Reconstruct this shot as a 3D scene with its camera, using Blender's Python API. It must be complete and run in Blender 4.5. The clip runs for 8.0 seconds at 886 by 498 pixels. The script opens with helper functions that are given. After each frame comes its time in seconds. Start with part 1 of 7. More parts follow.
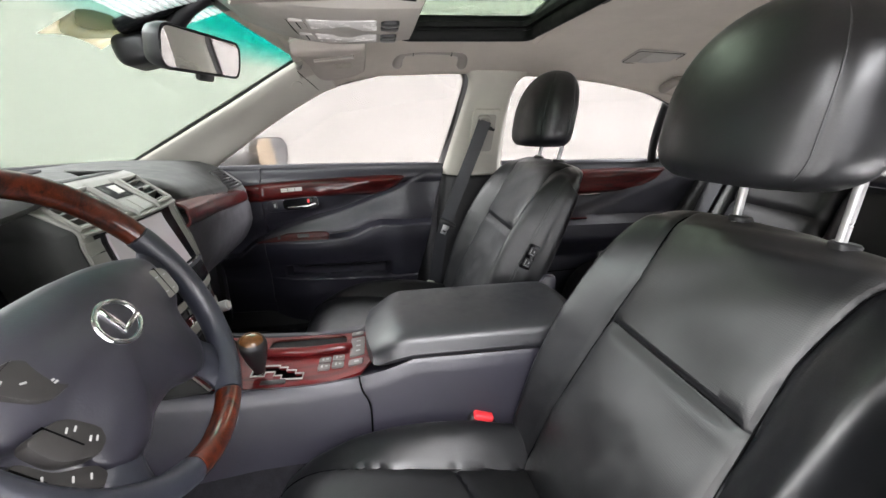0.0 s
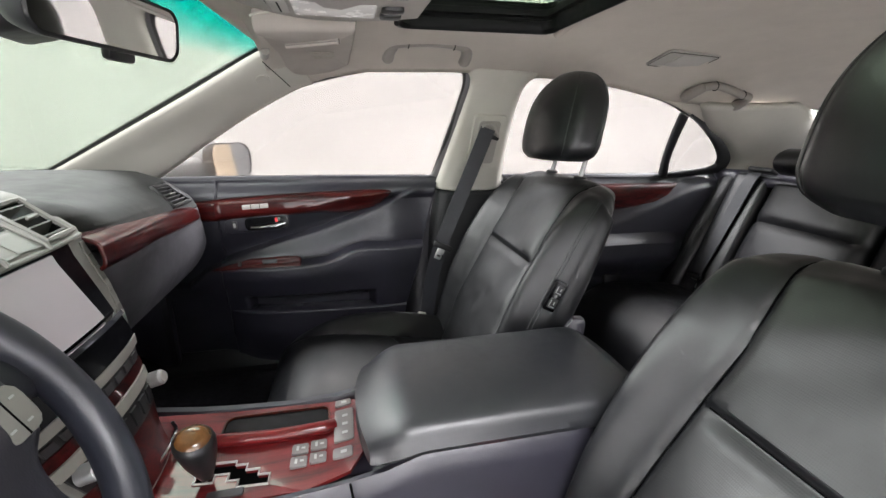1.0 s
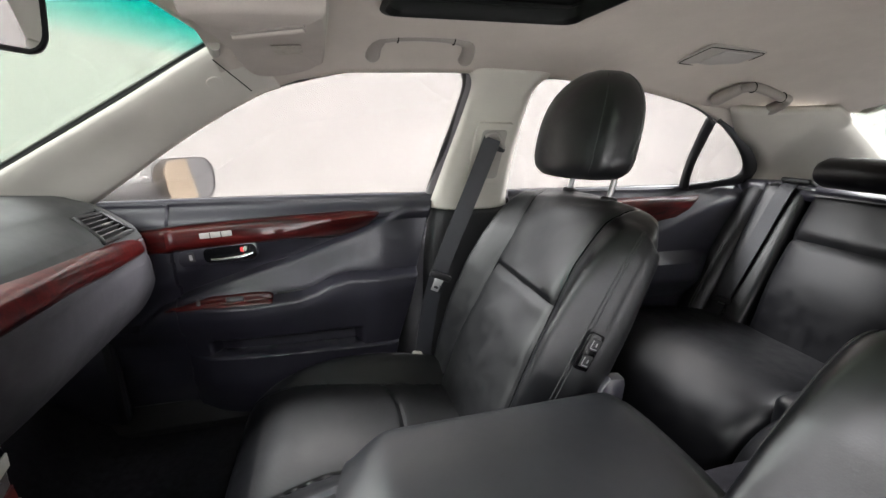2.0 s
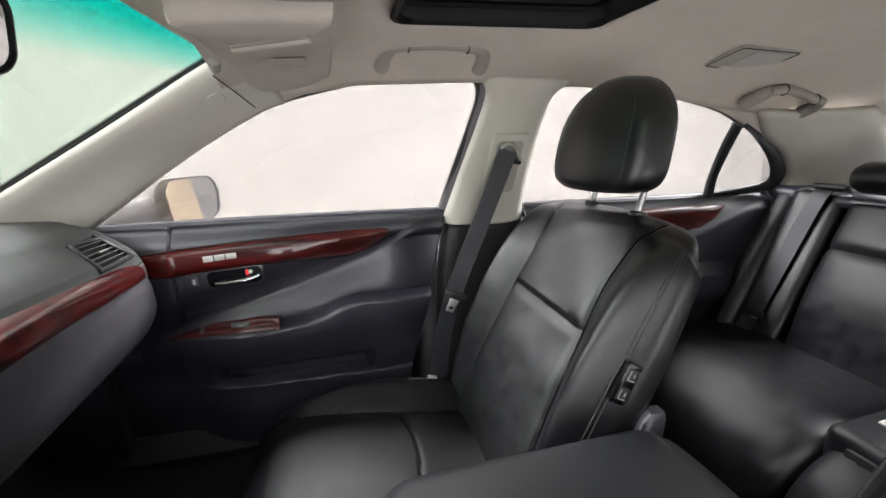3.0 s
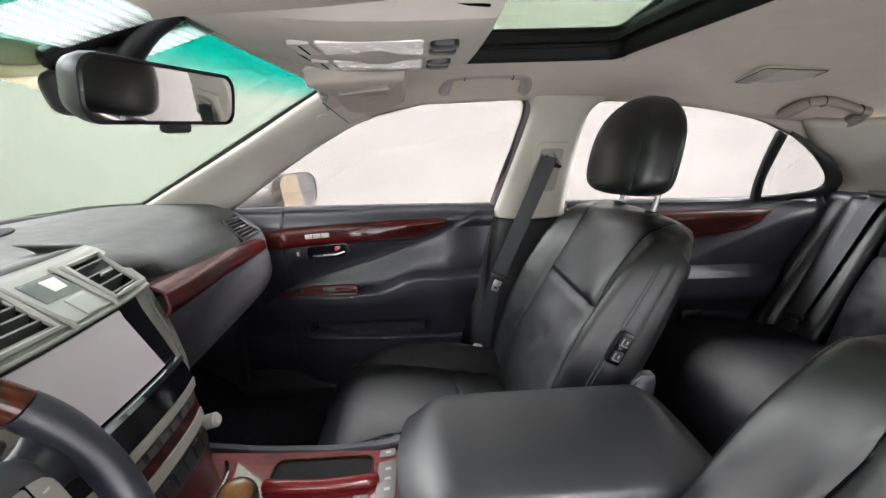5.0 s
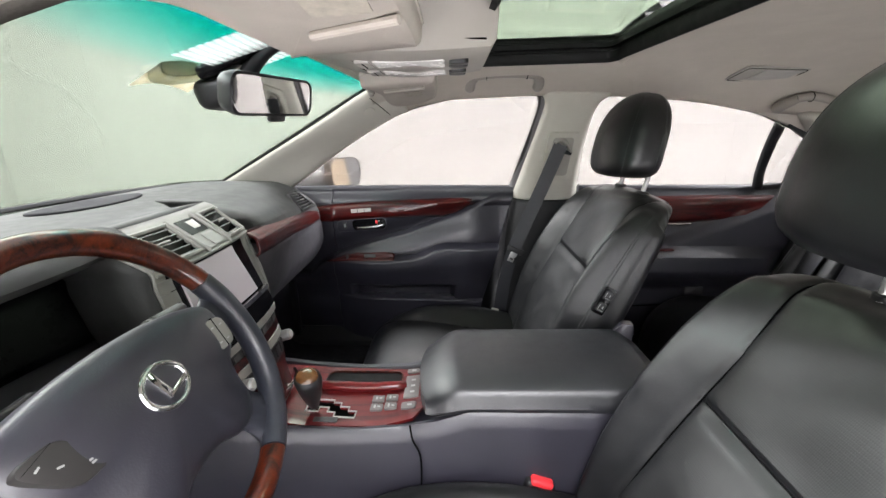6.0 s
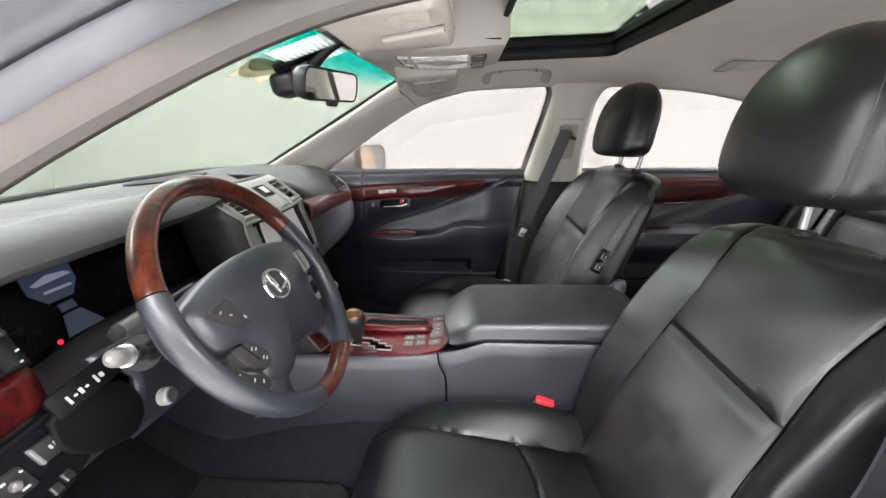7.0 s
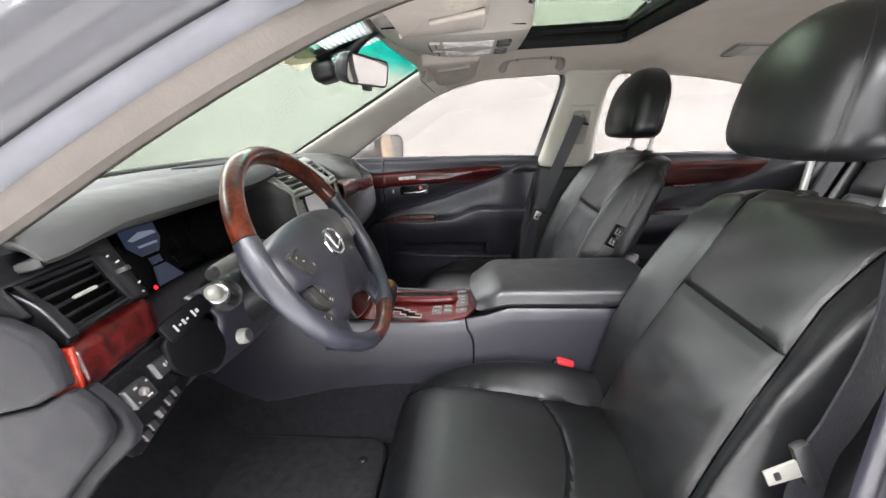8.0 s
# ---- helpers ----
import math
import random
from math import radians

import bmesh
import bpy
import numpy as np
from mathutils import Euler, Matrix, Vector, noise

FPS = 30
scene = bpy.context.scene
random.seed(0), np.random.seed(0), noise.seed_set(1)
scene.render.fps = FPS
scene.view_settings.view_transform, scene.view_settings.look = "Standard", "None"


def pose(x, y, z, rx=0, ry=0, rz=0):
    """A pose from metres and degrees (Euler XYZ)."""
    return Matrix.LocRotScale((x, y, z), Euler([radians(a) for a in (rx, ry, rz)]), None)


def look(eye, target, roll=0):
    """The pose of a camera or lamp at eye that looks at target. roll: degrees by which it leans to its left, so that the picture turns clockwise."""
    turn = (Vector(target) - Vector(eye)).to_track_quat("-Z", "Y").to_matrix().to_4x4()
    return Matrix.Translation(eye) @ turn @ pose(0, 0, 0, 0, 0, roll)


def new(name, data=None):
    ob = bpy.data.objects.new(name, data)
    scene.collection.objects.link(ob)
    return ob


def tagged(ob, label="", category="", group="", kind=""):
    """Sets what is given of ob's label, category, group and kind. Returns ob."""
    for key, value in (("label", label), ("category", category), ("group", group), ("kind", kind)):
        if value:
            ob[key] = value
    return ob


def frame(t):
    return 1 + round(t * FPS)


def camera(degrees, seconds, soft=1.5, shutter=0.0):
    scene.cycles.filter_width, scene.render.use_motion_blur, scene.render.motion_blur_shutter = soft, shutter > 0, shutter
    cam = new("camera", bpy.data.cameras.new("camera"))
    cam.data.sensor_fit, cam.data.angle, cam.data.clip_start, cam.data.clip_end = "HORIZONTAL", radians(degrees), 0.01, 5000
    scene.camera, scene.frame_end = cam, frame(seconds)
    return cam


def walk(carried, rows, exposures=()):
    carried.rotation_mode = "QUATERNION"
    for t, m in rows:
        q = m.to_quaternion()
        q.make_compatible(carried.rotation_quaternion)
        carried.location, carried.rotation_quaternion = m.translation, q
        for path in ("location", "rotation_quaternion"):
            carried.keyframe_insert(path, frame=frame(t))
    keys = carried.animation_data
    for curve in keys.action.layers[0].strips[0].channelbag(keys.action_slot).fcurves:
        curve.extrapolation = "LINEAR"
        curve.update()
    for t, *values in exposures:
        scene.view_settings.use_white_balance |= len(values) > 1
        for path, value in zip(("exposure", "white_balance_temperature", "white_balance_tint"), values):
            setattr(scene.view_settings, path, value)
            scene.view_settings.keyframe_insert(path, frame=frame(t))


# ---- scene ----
cam = camera(94.6, 8.0)
PATH = [
    (0, (-0.179, -0.823, 1.166), (0.121, 1.061, 0.566), 0.0),
    (0.5, (-0.219, -0.706, 1.165), (0.168, 1.165, 0.573), 0.9),
    (1, (-0.22, -0.575, 1.167), (0.224, 1.289, 0.594), 1.2),
    (1.5, (-0.197, -0.446, 1.176), (0.298, 1.406, 0.603), 1.2),
    (3, (-0.201, -0.298, 1.193), (0.268, 1.576, 0.675), -0.7),
    (3.5, (-0.199, -0.28, 1.189), (0.218, 1.607, 0.677), -1.0),
    (4, (-0.196, -0.318, 1.212), (0.128, 1.588, 0.702), -1.2),
    (5.3, (-0.179, -0.589, 1.231), (-0.108, 1.331, 0.677), -0.3),
    (5.5, (-0.178, -0.631, 1.232), (-0.143, 1.289, 0.67), -0.2),
    (6, (-0.156, -0.749, 1.225), (-0.196, 1.166, 0.649), -0.2),
    (6.5, (-0.156, -0.86, 1.213), (-0.238, 1.053, 0.635), -0.3),
    (7, (-0.174, -0.95, 1.195), (-0.274, 0.959, 0.606), -0.5),
    (7.5, (-0.204, -1.013, 1.178), (-0.317, 0.895, 0.588), -0.9),
    (8, (-0.225, -1.05, 1.156), (-0.352, 0.856, 0.561), -1.3),
]
walk(cam, [(t, look(eye, target, roll)) for t, eye, target, roll in PATH])

# ---- world, lamps, exposure ----
scene.view_settings.exposure = 0.58
C = 0.04                      # the car's centre line, along x; +x is the rear, +y the passenger side

world = bpy.data.worlds.new("studio_dark")
scene.world = world
world.use_nodes = True
world.node_tree.nodes["Background"].inputs[0].default_value = (0.9, 0.92, 1.0, 1)
world.node_tree.nodes["Background"].inputs[1].default_value = 0.02


def added_light(x, y, sx, sy, watts, z=3.38):
    data = bpy.data.lights.new("added_area_light", "AREA")
    data.shape, data.size, data.size_y, data.energy = "RECTANGLE", sx, sy, watts
    # front lamps lean green in place of light filtered by the windscreen
    data.color = (0.965, 0.985, 0.98) if x < -4 else (0.965, 0.965, 1.0)
    ob = new("added_area_light", data)
    ob.matrix_world = pose(x, y, z, 0, 0, 0)
    return ob


# unseen area lamps, added and powered to light the cabin and the walls
for lx, ly, lsx, lsy, watts in ((-4.3, -1.4, 1.2, 3.0, 385), (-4.3, 2.0, 1.2, 3.0, 270), (-1.6, 2.6, 3.6, 1.0, 340),
                                (2.2, 2.6, 3.6, 1.0, 290), (3.9, 0.2, 1.2, 4.0, 840), (-0.6, -3.2, 4.0, 0.8, 235)):
    added_light(lx, ly, lsx, lsy, watts)

# ---- materials ----
def nodes_of(name):
    m = bpy.data.materials.new(name)
    m.use_nodes = True
    t = m.node_tree
    return m, t, t.nodes["Principled BSDF"]


def link(t, a, b):
    t.links.new(a, b)


def noise_tex(t, scale, detail=4.0, rough=0.55, coords="Object", stretch=None):
    tc = t.nodes.new("ShaderNodeTexCoord")
    n = t.nodes.new("ShaderNodeTexNoise")
    n.inputs["Scale"].default_value, n.inputs["Detail"].default_value, n.inputs["Roughness"].default_value = scale, detail, rough
    src = tc.outputs[coords]
    if stretch:
        mp = t.nodes.new("ShaderNodeMapping")
        mp.inputs["Scale"].default_value = stretch
        link(t, src, mp.inputs[0])
        src = mp.outputs[0]
    link(t, src, n.inputs["Vector"])
    return n


def ramp(t, fac, stops):
    r = t.nodes.new("ShaderNodeValToRGB")
    e = r.color_ramp.elements
    while len(e) < len(stops):
        e.new(0.5)
    for el, (p, c) in zip(e, stops):
        el.position, el.color = p, (*c, 1)
    link(t, fac, r.inputs[0])
    return r


def bump(t, b, height, strength, distance, chain=None):
    n = t.nodes.new("ShaderNodeBump")
    n.inputs["Strength"].default_value, n.inputs["Distance"].default_value = strength, distance
    link(t, height, n.inputs["Height"])
    if chain:
        link(t, chain.outputs[0], n.inputs["Normal"])
    link(t, n.outputs[0], b.inputs["Normal"])
    return n


def vary(col, k):
    return tuple(min(1.0, c * k) for c in col)


def surface(name, col, rough=0.5, metal=0.0, var=0.12, scale=9.0, grain=None, grain_strength=0.25, coat=0.0, rough_var=0.06, spec=0.5, weave=False):
    """A surface with large, soft changes of tone and gloss and a fine grain in relief."""
    m, t, b = nodes_of(name)
    big = noise_tex(t, scale, 5.0, 0.6)
    r = ramp(t, big.outputs[0], [(0.3, vary(col, 1 - var)), (0.7, vary(col, 1 + var))])
    link(t, r.outputs[0], b.inputs["Base Color"])
    rr = t.nodes.new("ShaderNodeMapRange")
    rr.inputs["From Min"].default_value, rr.inputs["From Max"].default_value = 0.3, 0.7
    rr.inputs["To Min"].default_value, rr.inputs["To Max"].default_value = rough - rough_var, rough + rough_var
    fine = noise_tex(t, scale * 5, 3.0, 0.6)
    link(t, fine.outputs[0], rr.inputs[0])
    link(t, rr.outputs[0], b.inputs["Roughness"])
    b.inputs["Metallic"].default_value = metal
    b.inputs["Specular IOR Level"].default_value = spec
    if coat:
        b.inputs["Coat Weight"].default_value, b.inputs["Coat Roughness"].default_value = coat, 0.04
    if grain:
        if weave:
            tc = t.nodes.new("ShaderNodeTexCoord")
            g = t.nodes.new("ShaderNodeTexVoronoi")
            g.inputs["Scale"].default_value, g.inputs["Randomness"].default_value = grain, 0.15
            link(t, tc.outputs["Object"], g.inputs["Vector"])
            bump(t, b, g.outputs["Distance"], grain_strength, 0.0006)
            holes = ramp(t, g.outputs["Distance"], [(0.16, (0.5, 0.5, 0.5)), (0.26, (1.0, 1.0, 1.0))])
            mul = t.nodes.new("ShaderNodeMixRGB")
            mul.blend_type = "MULTIPLY"
            mul.inputs[0].default_value = 1.0
            link(t, r.outputs[0], mul.inputs[1])
            link(t, holes.outputs[0], mul.inputs[2])
            link(t, mul.outputs[0], b.inputs["Base Color"])
        else:
            tc = t.nodes.new("ShaderNodeTexCoord")
            g = t.nodes.new("ShaderNodeTexNoise")
            g.inputs["Scale"].default_value, g.inputs["Detail"].default_value = grain * 0.5, 1.0
            link(t, tc.outputs["Object"], g.inputs["Vector"])
            wr = noise_tex(t, 14.0, 3.0, 0.5)
            c = bump(t, b, wr.outputs[0], 0.075, 0.006)
            fold = noise_tex(t, 38.0, 3.0, 0.6, stretch=(1.0, 0.45, 1.6))
            c = bump(t, b, fold.outputs[0], 0.05, 0.003, c)
            bump(t, b, g.outputs[0], grain_strength, 0.0006, c)
    return m


def wood(name, dark, light, along=(1.0, 7.0, 7.0), scale=5.0):
    """Lacquered burl veneer under a deep clear coat."""
    m, t, b = nodes_of(name)
    warp = noise_tex(t, scale, 8.0, 0.62, stretch=along)
    warp.inputs["Distortion"].default_value = 1.4
    fine = noise_tex(t, scale * 14, 6.0, 0.7, stretch=along)
    mx = t.nodes.new("ShaderNodeMath")
    mx.operation = "MULTIPLY_ADD"
    mx.inputs[1].default_value, mx.inputs[2].default_value = 0.35, -0.17
    link(t, fine.outputs[0], mx.inputs[0])
    ad = t.nodes.new("ShaderNodeMath")
    link(t, warp.outputs[0], ad.inputs[0])
    link(t, mx.outputs[0], ad.inputs[1])
    mid = tuple((a + c) / 2 for a, c in zip(dark, light))
    r = ramp(t, ad.outputs[0], [(0.36, dark), (0.5, mid), (0.66, light)])
    link(t, r.outputs[0], b.inputs["Base Color"])
    b.inputs["Roughness"].default_value = 0.30
    b.inputs["Specular IOR Level"].default_value = 0.2
    b.inputs["Coat Weight"].default_value, b.inputs["Coat Roughness"].default_value = 1.0, 0.03
    wav = noise_tex(t, 30.0, 2.0)
    bump(t, b, wav.outputs[0], 0.02, 0.003)
    return m


def glass(name, tint, gloss=0.06, band=None):
    """Thin tinted glazing: clear transmission with a weak reflection, stronger at grazing angles."""
    m, t, b = nodes_of(name)
    t.nodes.remove(b)
    out = t.nodes["Material Output"]
    tr, gl, mix = t.nodes.new("ShaderNodeBsdfTransparent"), t.nodes.new("ShaderNodeBsdfGlossy"), t.nodes.new("ShaderNodeMixShader")
    tr.inputs[0].default_value = (*tint, 1)
    gl.inputs["Roughness"].default_value = 0.01
    fr = t.nodes.new("ShaderNodeFresnel")
    fr.inputs[0].default_value = 1.35
    mul = t.nodes.new("ShaderNodeMath")
    mul.operation = "MULTIPLY"
    mul.inputs[1].default_value = gloss * 10
    link(t, fr.outputs[0], mul.inputs[0])
    link(t, mul.outputs[0], mix.inputs[0])
    link(t, tr.outputs[0], mix.inputs[1])
    link(t, gl.outputs[0], mix.inputs[2])
    link(t, mix.outputs[0], out.inputs[0])
    if band:
        z0, z1, top = band
        tc, sep, mr = t.nodes.new("ShaderNodeTexCoord"), t.nodes.new("ShaderNodeSeparateXYZ"), t.nodes.new("ShaderNodeMapRange")
        mr.inputs["From Min"].default_value, mr.inputs["From Max"].default_value = z0, z1
        link(t, tc.outputs["Object"], sep.inputs[0])
        link(t, sep.outputs["Z"], mr.inputs[0])
        r = ramp(t, mr.outputs[0], [(0.0, tint), (0.55, tuple((a + c) / 2 for a, c in zip(tint, top))), (1.0, top)])
        link(t, r.outputs[0], tr.inputs[0])
    return m


def glow(name, col, strength):
    m, t, b = nodes_of(name)
    b.inputs["Base Color"].default_value = (0.01, 0.01, 0.01, 1)
    b.inputs["Emission Color"].default_value, b.inputs["Emission Strength"].default_value = (*col, 1), strength
    b.inputs["Roughness"].default_value = 0.3
    return m


M_LEATHER = surface("black_leather", (0.0052, 0.0055, 0.0066), 0.36, var=0.2, spec=0.60, grain=900, grain_strength=0.12, rough_var=0.07, scale=6)
M_PERF = surface("perforated_black_leather", (0.0065, 0.0068, 0.0073), 0.42, var=0.25, spec=0.70, grain=420, grain_strength=0.20, weave=True, scale=6)
M_PAD = surface("slate_soft_plastic", (0.023, 0.0218, 0.031), 0.37, var=0.15, spec=0.80, grain=900, grain_strength=0.2, scale=5)
M_DOOR = surface("black_door_trim", (0.0175, 0.0168, 0.0250), 0.37, var=0.15, spec=0.85, grain=900, grain_strength=0.2, scale=5)
M_DASH = surface("dashboard_skin", (0.039, 0.040, 0.038), 0.58, var=0.1, spec=0.26, grain=900, grain_strength=0.25, scale=5)
M_LID = surface("smooth_black_leather", (0.012, 0.0125, 0.015), 0.385, var=0.2, spec=0.95, grain=900, grain_strength=0.10, scale=7)
M_END = surface("matt_slate_plastic", (0.0095, 0.0095, 0.0115), 0.58, var=0.12, spec=0.18, grain=900, grain_strength=0.25, scale=6)
# lighter copy of the dashboard skin, with the window sheen in its colour
M_LOWDASH = surface("slate_dashboard_lit_copy", (0.055, 0.052, 0.058), 0.44, var=0.12, spec=0.75, grain=900, grain_strength=0.2, scale=5)
M_WSWITCH = surface("taupe_wheel_switch", (0.030, 0.028, 0.027), 0.5, var=0.08, spec=0.35)
M_SEAM = surface("seam_shadow_thread", (0.0015, 0.0015, 0.0018), 0.8, var=0.1, spec=0.04)
M_STITCH = surface("black_stitching", (0.03, 0.03, 0.032), 0.6, var=0.2)
M_BLACK = surface("black_plastic", (0.012, 0.012, 0.013), 0.4, var=0.1, grain=600, grain_strength=0.1)
M_GLOSSBLACK = surface("gloss_black_plastic", (0.005, 0.005, 0.006), 0.16, var=0.05, rough_var=0.02, spec=0.35)
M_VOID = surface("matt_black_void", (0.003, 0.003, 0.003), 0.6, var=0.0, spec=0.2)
M_RUBBER = surface("black_rubber_seal", (0.014, 0.014, 0.015), 0.6, var=0.1)
M_CLOTH = surface("greige_headliner_cloth", (0.54, 0.49, 0.435), 0.95, var=0.04, grain=900, grain_strength=0.3, scale=14, spec=0.1)
M_TRIM = surface("greige_pillar_trim", (0.56, 0.535, 0.475), 0.8, var=0.04, grain=700, grain_strength=0.25, scale=10, spec=0.25)
M_TRIM2 = surface("greige_plastic", (0.36, 0.335, 0.30), 0.55, var=0.04, scale=10, spec=0.4)
M_CARPET = surface("charcoal_carpet", (0.0145, 0.0140, 0.0165), 0.98, var=0.3, grain=900, grain_strength=0.9, scale=60, spec=0.1)
M_BELT = surface("woven_belt_webbing", (0.014, 0.0145, 0.018), 0.48, var=0.1, grain=700, grain_strength=0.5, scale=30)
M_WOOD = wood("red_burl_veneer", (0.016, 0.0016, 0.0016), (0.080, 0.0065, 0.0055))
M_WOODSHIFT = wood("deep_red_burl_veneer", (0.060, 0.0045, 0.0055), (0.165, 0.013, 0.014))
M_WOODBR = wood("brown_burl_veneer", (0.008, 0.002, 0.0015), (0.10, 0.017, 0.005), along=(5.0, 5.0, 5.0), scale=6.0)
M_WOODRED = wood("bright_red_veneer", (0.22, 0.014, 0.006), (0.40, 0.040, 0.016))
M_FASCIA = surface("matt_black_fascia", (0.0035, 0.0035, 0.0042), 0.48, var=0.15, spec=0.13, grain=900, grain_strength=0.2)
M_CLUSTER = surface("smoked_instrument_glass", (0.002, 0.002, 0.0025), 0.30, var=0.0, spec=0.06)
M_VISOR = surface("greige_visor_cloth", (0.47, 0.425, 0.38), 0.9, var=0.05, grain=700, grain_strength=0.3, scale=14, spec=0.15)
M_REAR = surface("rear_black_leather", (0.0050, 0.0050, 0.0060), 0.38, var=0.3, spec=0.42, grain=900, grain_strength=0.15, rough_var=0.1, scale=5)
M_FRAME = surface("grey_door_frame_trim", (0.17, 0.163, 0.168), 0.5, var=0.05)
M_STEEL = surface("brushed_steel", (0.46, 0.46, 0.46), 0.33, metal=0.75, var=0.05)
M_WHEEL = surface("slate_wheel_leather", (0.019, 0.0205, 0.029), 0.385, var=0.2, spec=0.75, grain=900, grain_strength=0.12, scale=12)
# lit copy of the silver body paint, for the brightly lit door mirror
M_MIRRORCAP = surface("silver_paint_lit", (0.74, 0.74, 0.76), 0.3, metal=0.05, var=0.02, coat=0.5)
M_HANDLE = surface("taupe_handle_plastic", (0.30, 0.27, 0.24), 0.5, var=0.05)
M_LENS = surface("white_lamp_lens", (0.80, 0.78, 0.75), 0.25, var=0.03)
M_BTN = surface("pale_console_button", (0.15, 0.135, 0.13), 0.35, var=0.06)
M_BTNDARK = surface("dark_switch_plastic", (0.020, 0.0195, 0.020), 0.38, var=0.08)
M_GRILLE = surface("speaker_cloth", (0.030, 0.030, 0.032), 0.9, var=0.1, spec=0.12, grain=500, grain_strength=0.4)
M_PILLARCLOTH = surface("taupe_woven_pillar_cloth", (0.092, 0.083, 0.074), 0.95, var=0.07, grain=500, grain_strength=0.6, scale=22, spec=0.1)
M_CHROME = surface("chrome", (0.75, 0.75, 0.76), 0.08, metal=1.0, var=0.02, rough_var=0.02)
M_SATIN = surface("satin_silver_plastic", (0.215, 0.21, 0.19), 0.46, metal=0.12, var=0.04, grain=800, grain_strength=0.05)
# the same silver paint with shade put into its colour
M_PAINT = surface("silver_paint_shaded", (0.046, 0.046, 0.050), 0.30, metal=0.7, var=0.02, coat=0.6, rough_var=0.02)
M_MIRROR = surface("mirror_glass", (0.9, 0.9, 0.9), 0.03, metal=1.0, var=0.0, rough_var=0.0)
M_REDBTN = surface("red_release_button", (0.75, 0.04, 0.05), 0.35, var=0.05)
M_WHITE = surface("white_marking", (0.38, 0.38, 0.37), 0.5, var=0.03)
M_GREY = surface("grey_button_plastic", (0.045, 0.044, 0.045), 0.42, var=0.06)
M_PALE = surface("pale_grey_plastic", (0.42, 0.40, 0.37), 0.45, var=0.03)
M_CARD, t_, b_ = nodes_of("thin_printed_card")
tl_, mx_ = t_.nodes.new("ShaderNodeBsdfTranslucent"), t_.nodes.new("ShaderNodeMixShader")
col_ = ramp(t_, noise_tex(t_, 40.0, 3.0).outputs[0], [(0.4, (0.80, 0.75, 0.60)), (0.6, (0.86, 0.83, 0.73))])
link(t_, col_.outputs[0], b_.inputs["Base Color"])
link(t_, col_.outputs[0], tl_.inputs[0])
mx_.inputs[0].default_value = 0.55
link(t_, b_.outputs[0], mx_.inputs[1])
link(t_, tl_.outputs[0], mx_.inputs[2])
link(t_, mx_.outputs[0], t_.nodes["Material Output"].inputs[0])
M_WALL = surface("white_studio_wall", (0.84, 0.82, 0.81), 0.85, var=0.015, scale=1.5, spec=0.2)
# grey of the unseen walls, chosen to hold back bounced light
M_WALLGREY = surface("grey_low_bounce_wall", (0.52, 0.52, 0.53), 0.85, var=0.02, scale=1.5, spec=0.2)
M_FLOOR = surface("grey_painted_floor", (0.74, 0.73, 0.72), 0.5, var=0.06, scale=2.0)
M_WS = glass("windscreen_glass", (0.306, 0.332, 0.302), 0.010, band=(1.312, 1.354, (0.014, 0.27, 0.235)))
M_FRIT, t_, b_ = nodes_of("frosted_ceramic_dots")
tr_, mx_ = t_.nodes.new("ShaderNodeBsdfTransparent"), t_.nodes.new("ShaderNodeMixShader")
t_.nodes.remove(b_)
b_ = t_.nodes.new("ShaderNodeBsdfTranslucent")
b_.inputs[0].default_value = (0.42, 0.43, 0.42, 1)
vo_ = t_.nodes.new("ShaderNodeTexVoronoi")
vo_.inputs["Scale"].default_value, vo_.inputs["Randomness"].default_value = 260.0, 0.0
link(t_, t_.nodes.new("ShaderNodeTexCoord").outputs["Object"], vo_.inputs["Vector"])
dots_ = ramp(t_, vo_.outputs["Distance"], [(0.30, (0.85, 0.85, 0.85)), (0.42, (0.28, 0.28, 0.28))])
link(t_, dots_.outputs[0], mx_.inputs[0])
link(t_, tr_.outputs[0], mx_.inputs[1])
link(t_, b_.outputs[0], mx_.inputs[2])
link(t_, mx_.outputs[0], t_.nodes["Material Output"].inputs[0])
M_SIDEGLASS = glass("side_glass", (0.348, 0.341, 0.332), 0.008)
M_REARGLASS = glass("rear_glass", (0.46, 0.48, 0.445), 0.012)
M_ROOFGLASS = glass("sunroof_glass", (0.29, 0.325, 0.28), 0.02)
M_STRIP = surface("champagne_satin_strip", (0.34, 0.325, 0.29), 0.34, metal=0.3, var=0.04)
M_VENTSLAT = surface("taupe_vent_slat", (0.085, 0.083, 0.076), 0.45, var=0.08, grain=700, grain_strength=0.1)
# the pale pink base stands in for what the dark screen reflects
M_SCREEN = surface("display_painted_reflection", (0.60, 0.55, 0.57), 0.12, var=0.02, rough_var=0.01, coat=0.5)

# ---- building tools ----
def cat(pts, n):
    """n points along a smooth curve through pts (Catmull-Rom)."""
    p = [np.array(q, float) for q in pts]
    p = [2 * p[0] - p[1]] + p + [2 * p[-1] - p[-2]]
    out, last = [], len(p) - 3
    for i in range(n):
        u = i / (n - 1) * last
        k = min(int(u), last - 1)
        f = u - k
        a, b, c, d = p[k:k + 4]
        out.append(0.5 * (2 * b + (c - a) * f + (2 * a - 5 * b + 4 * c - d) * f * f + (3 * b - a - 3 * c + d) * f ** 3))
    return out


def lerp_keys(keys, x):
    """Linear reading of a table of (x, value) with numpy."""
    ks = np.array(keys, float)
    return float(np.interp(x, ks[:, 0], ks[:, 1]))


def smooth(a, b, x):
    f = min(1.0, max(0.0, (x - a) / (b - a)))
    return f * f * (3 - 2 * f)


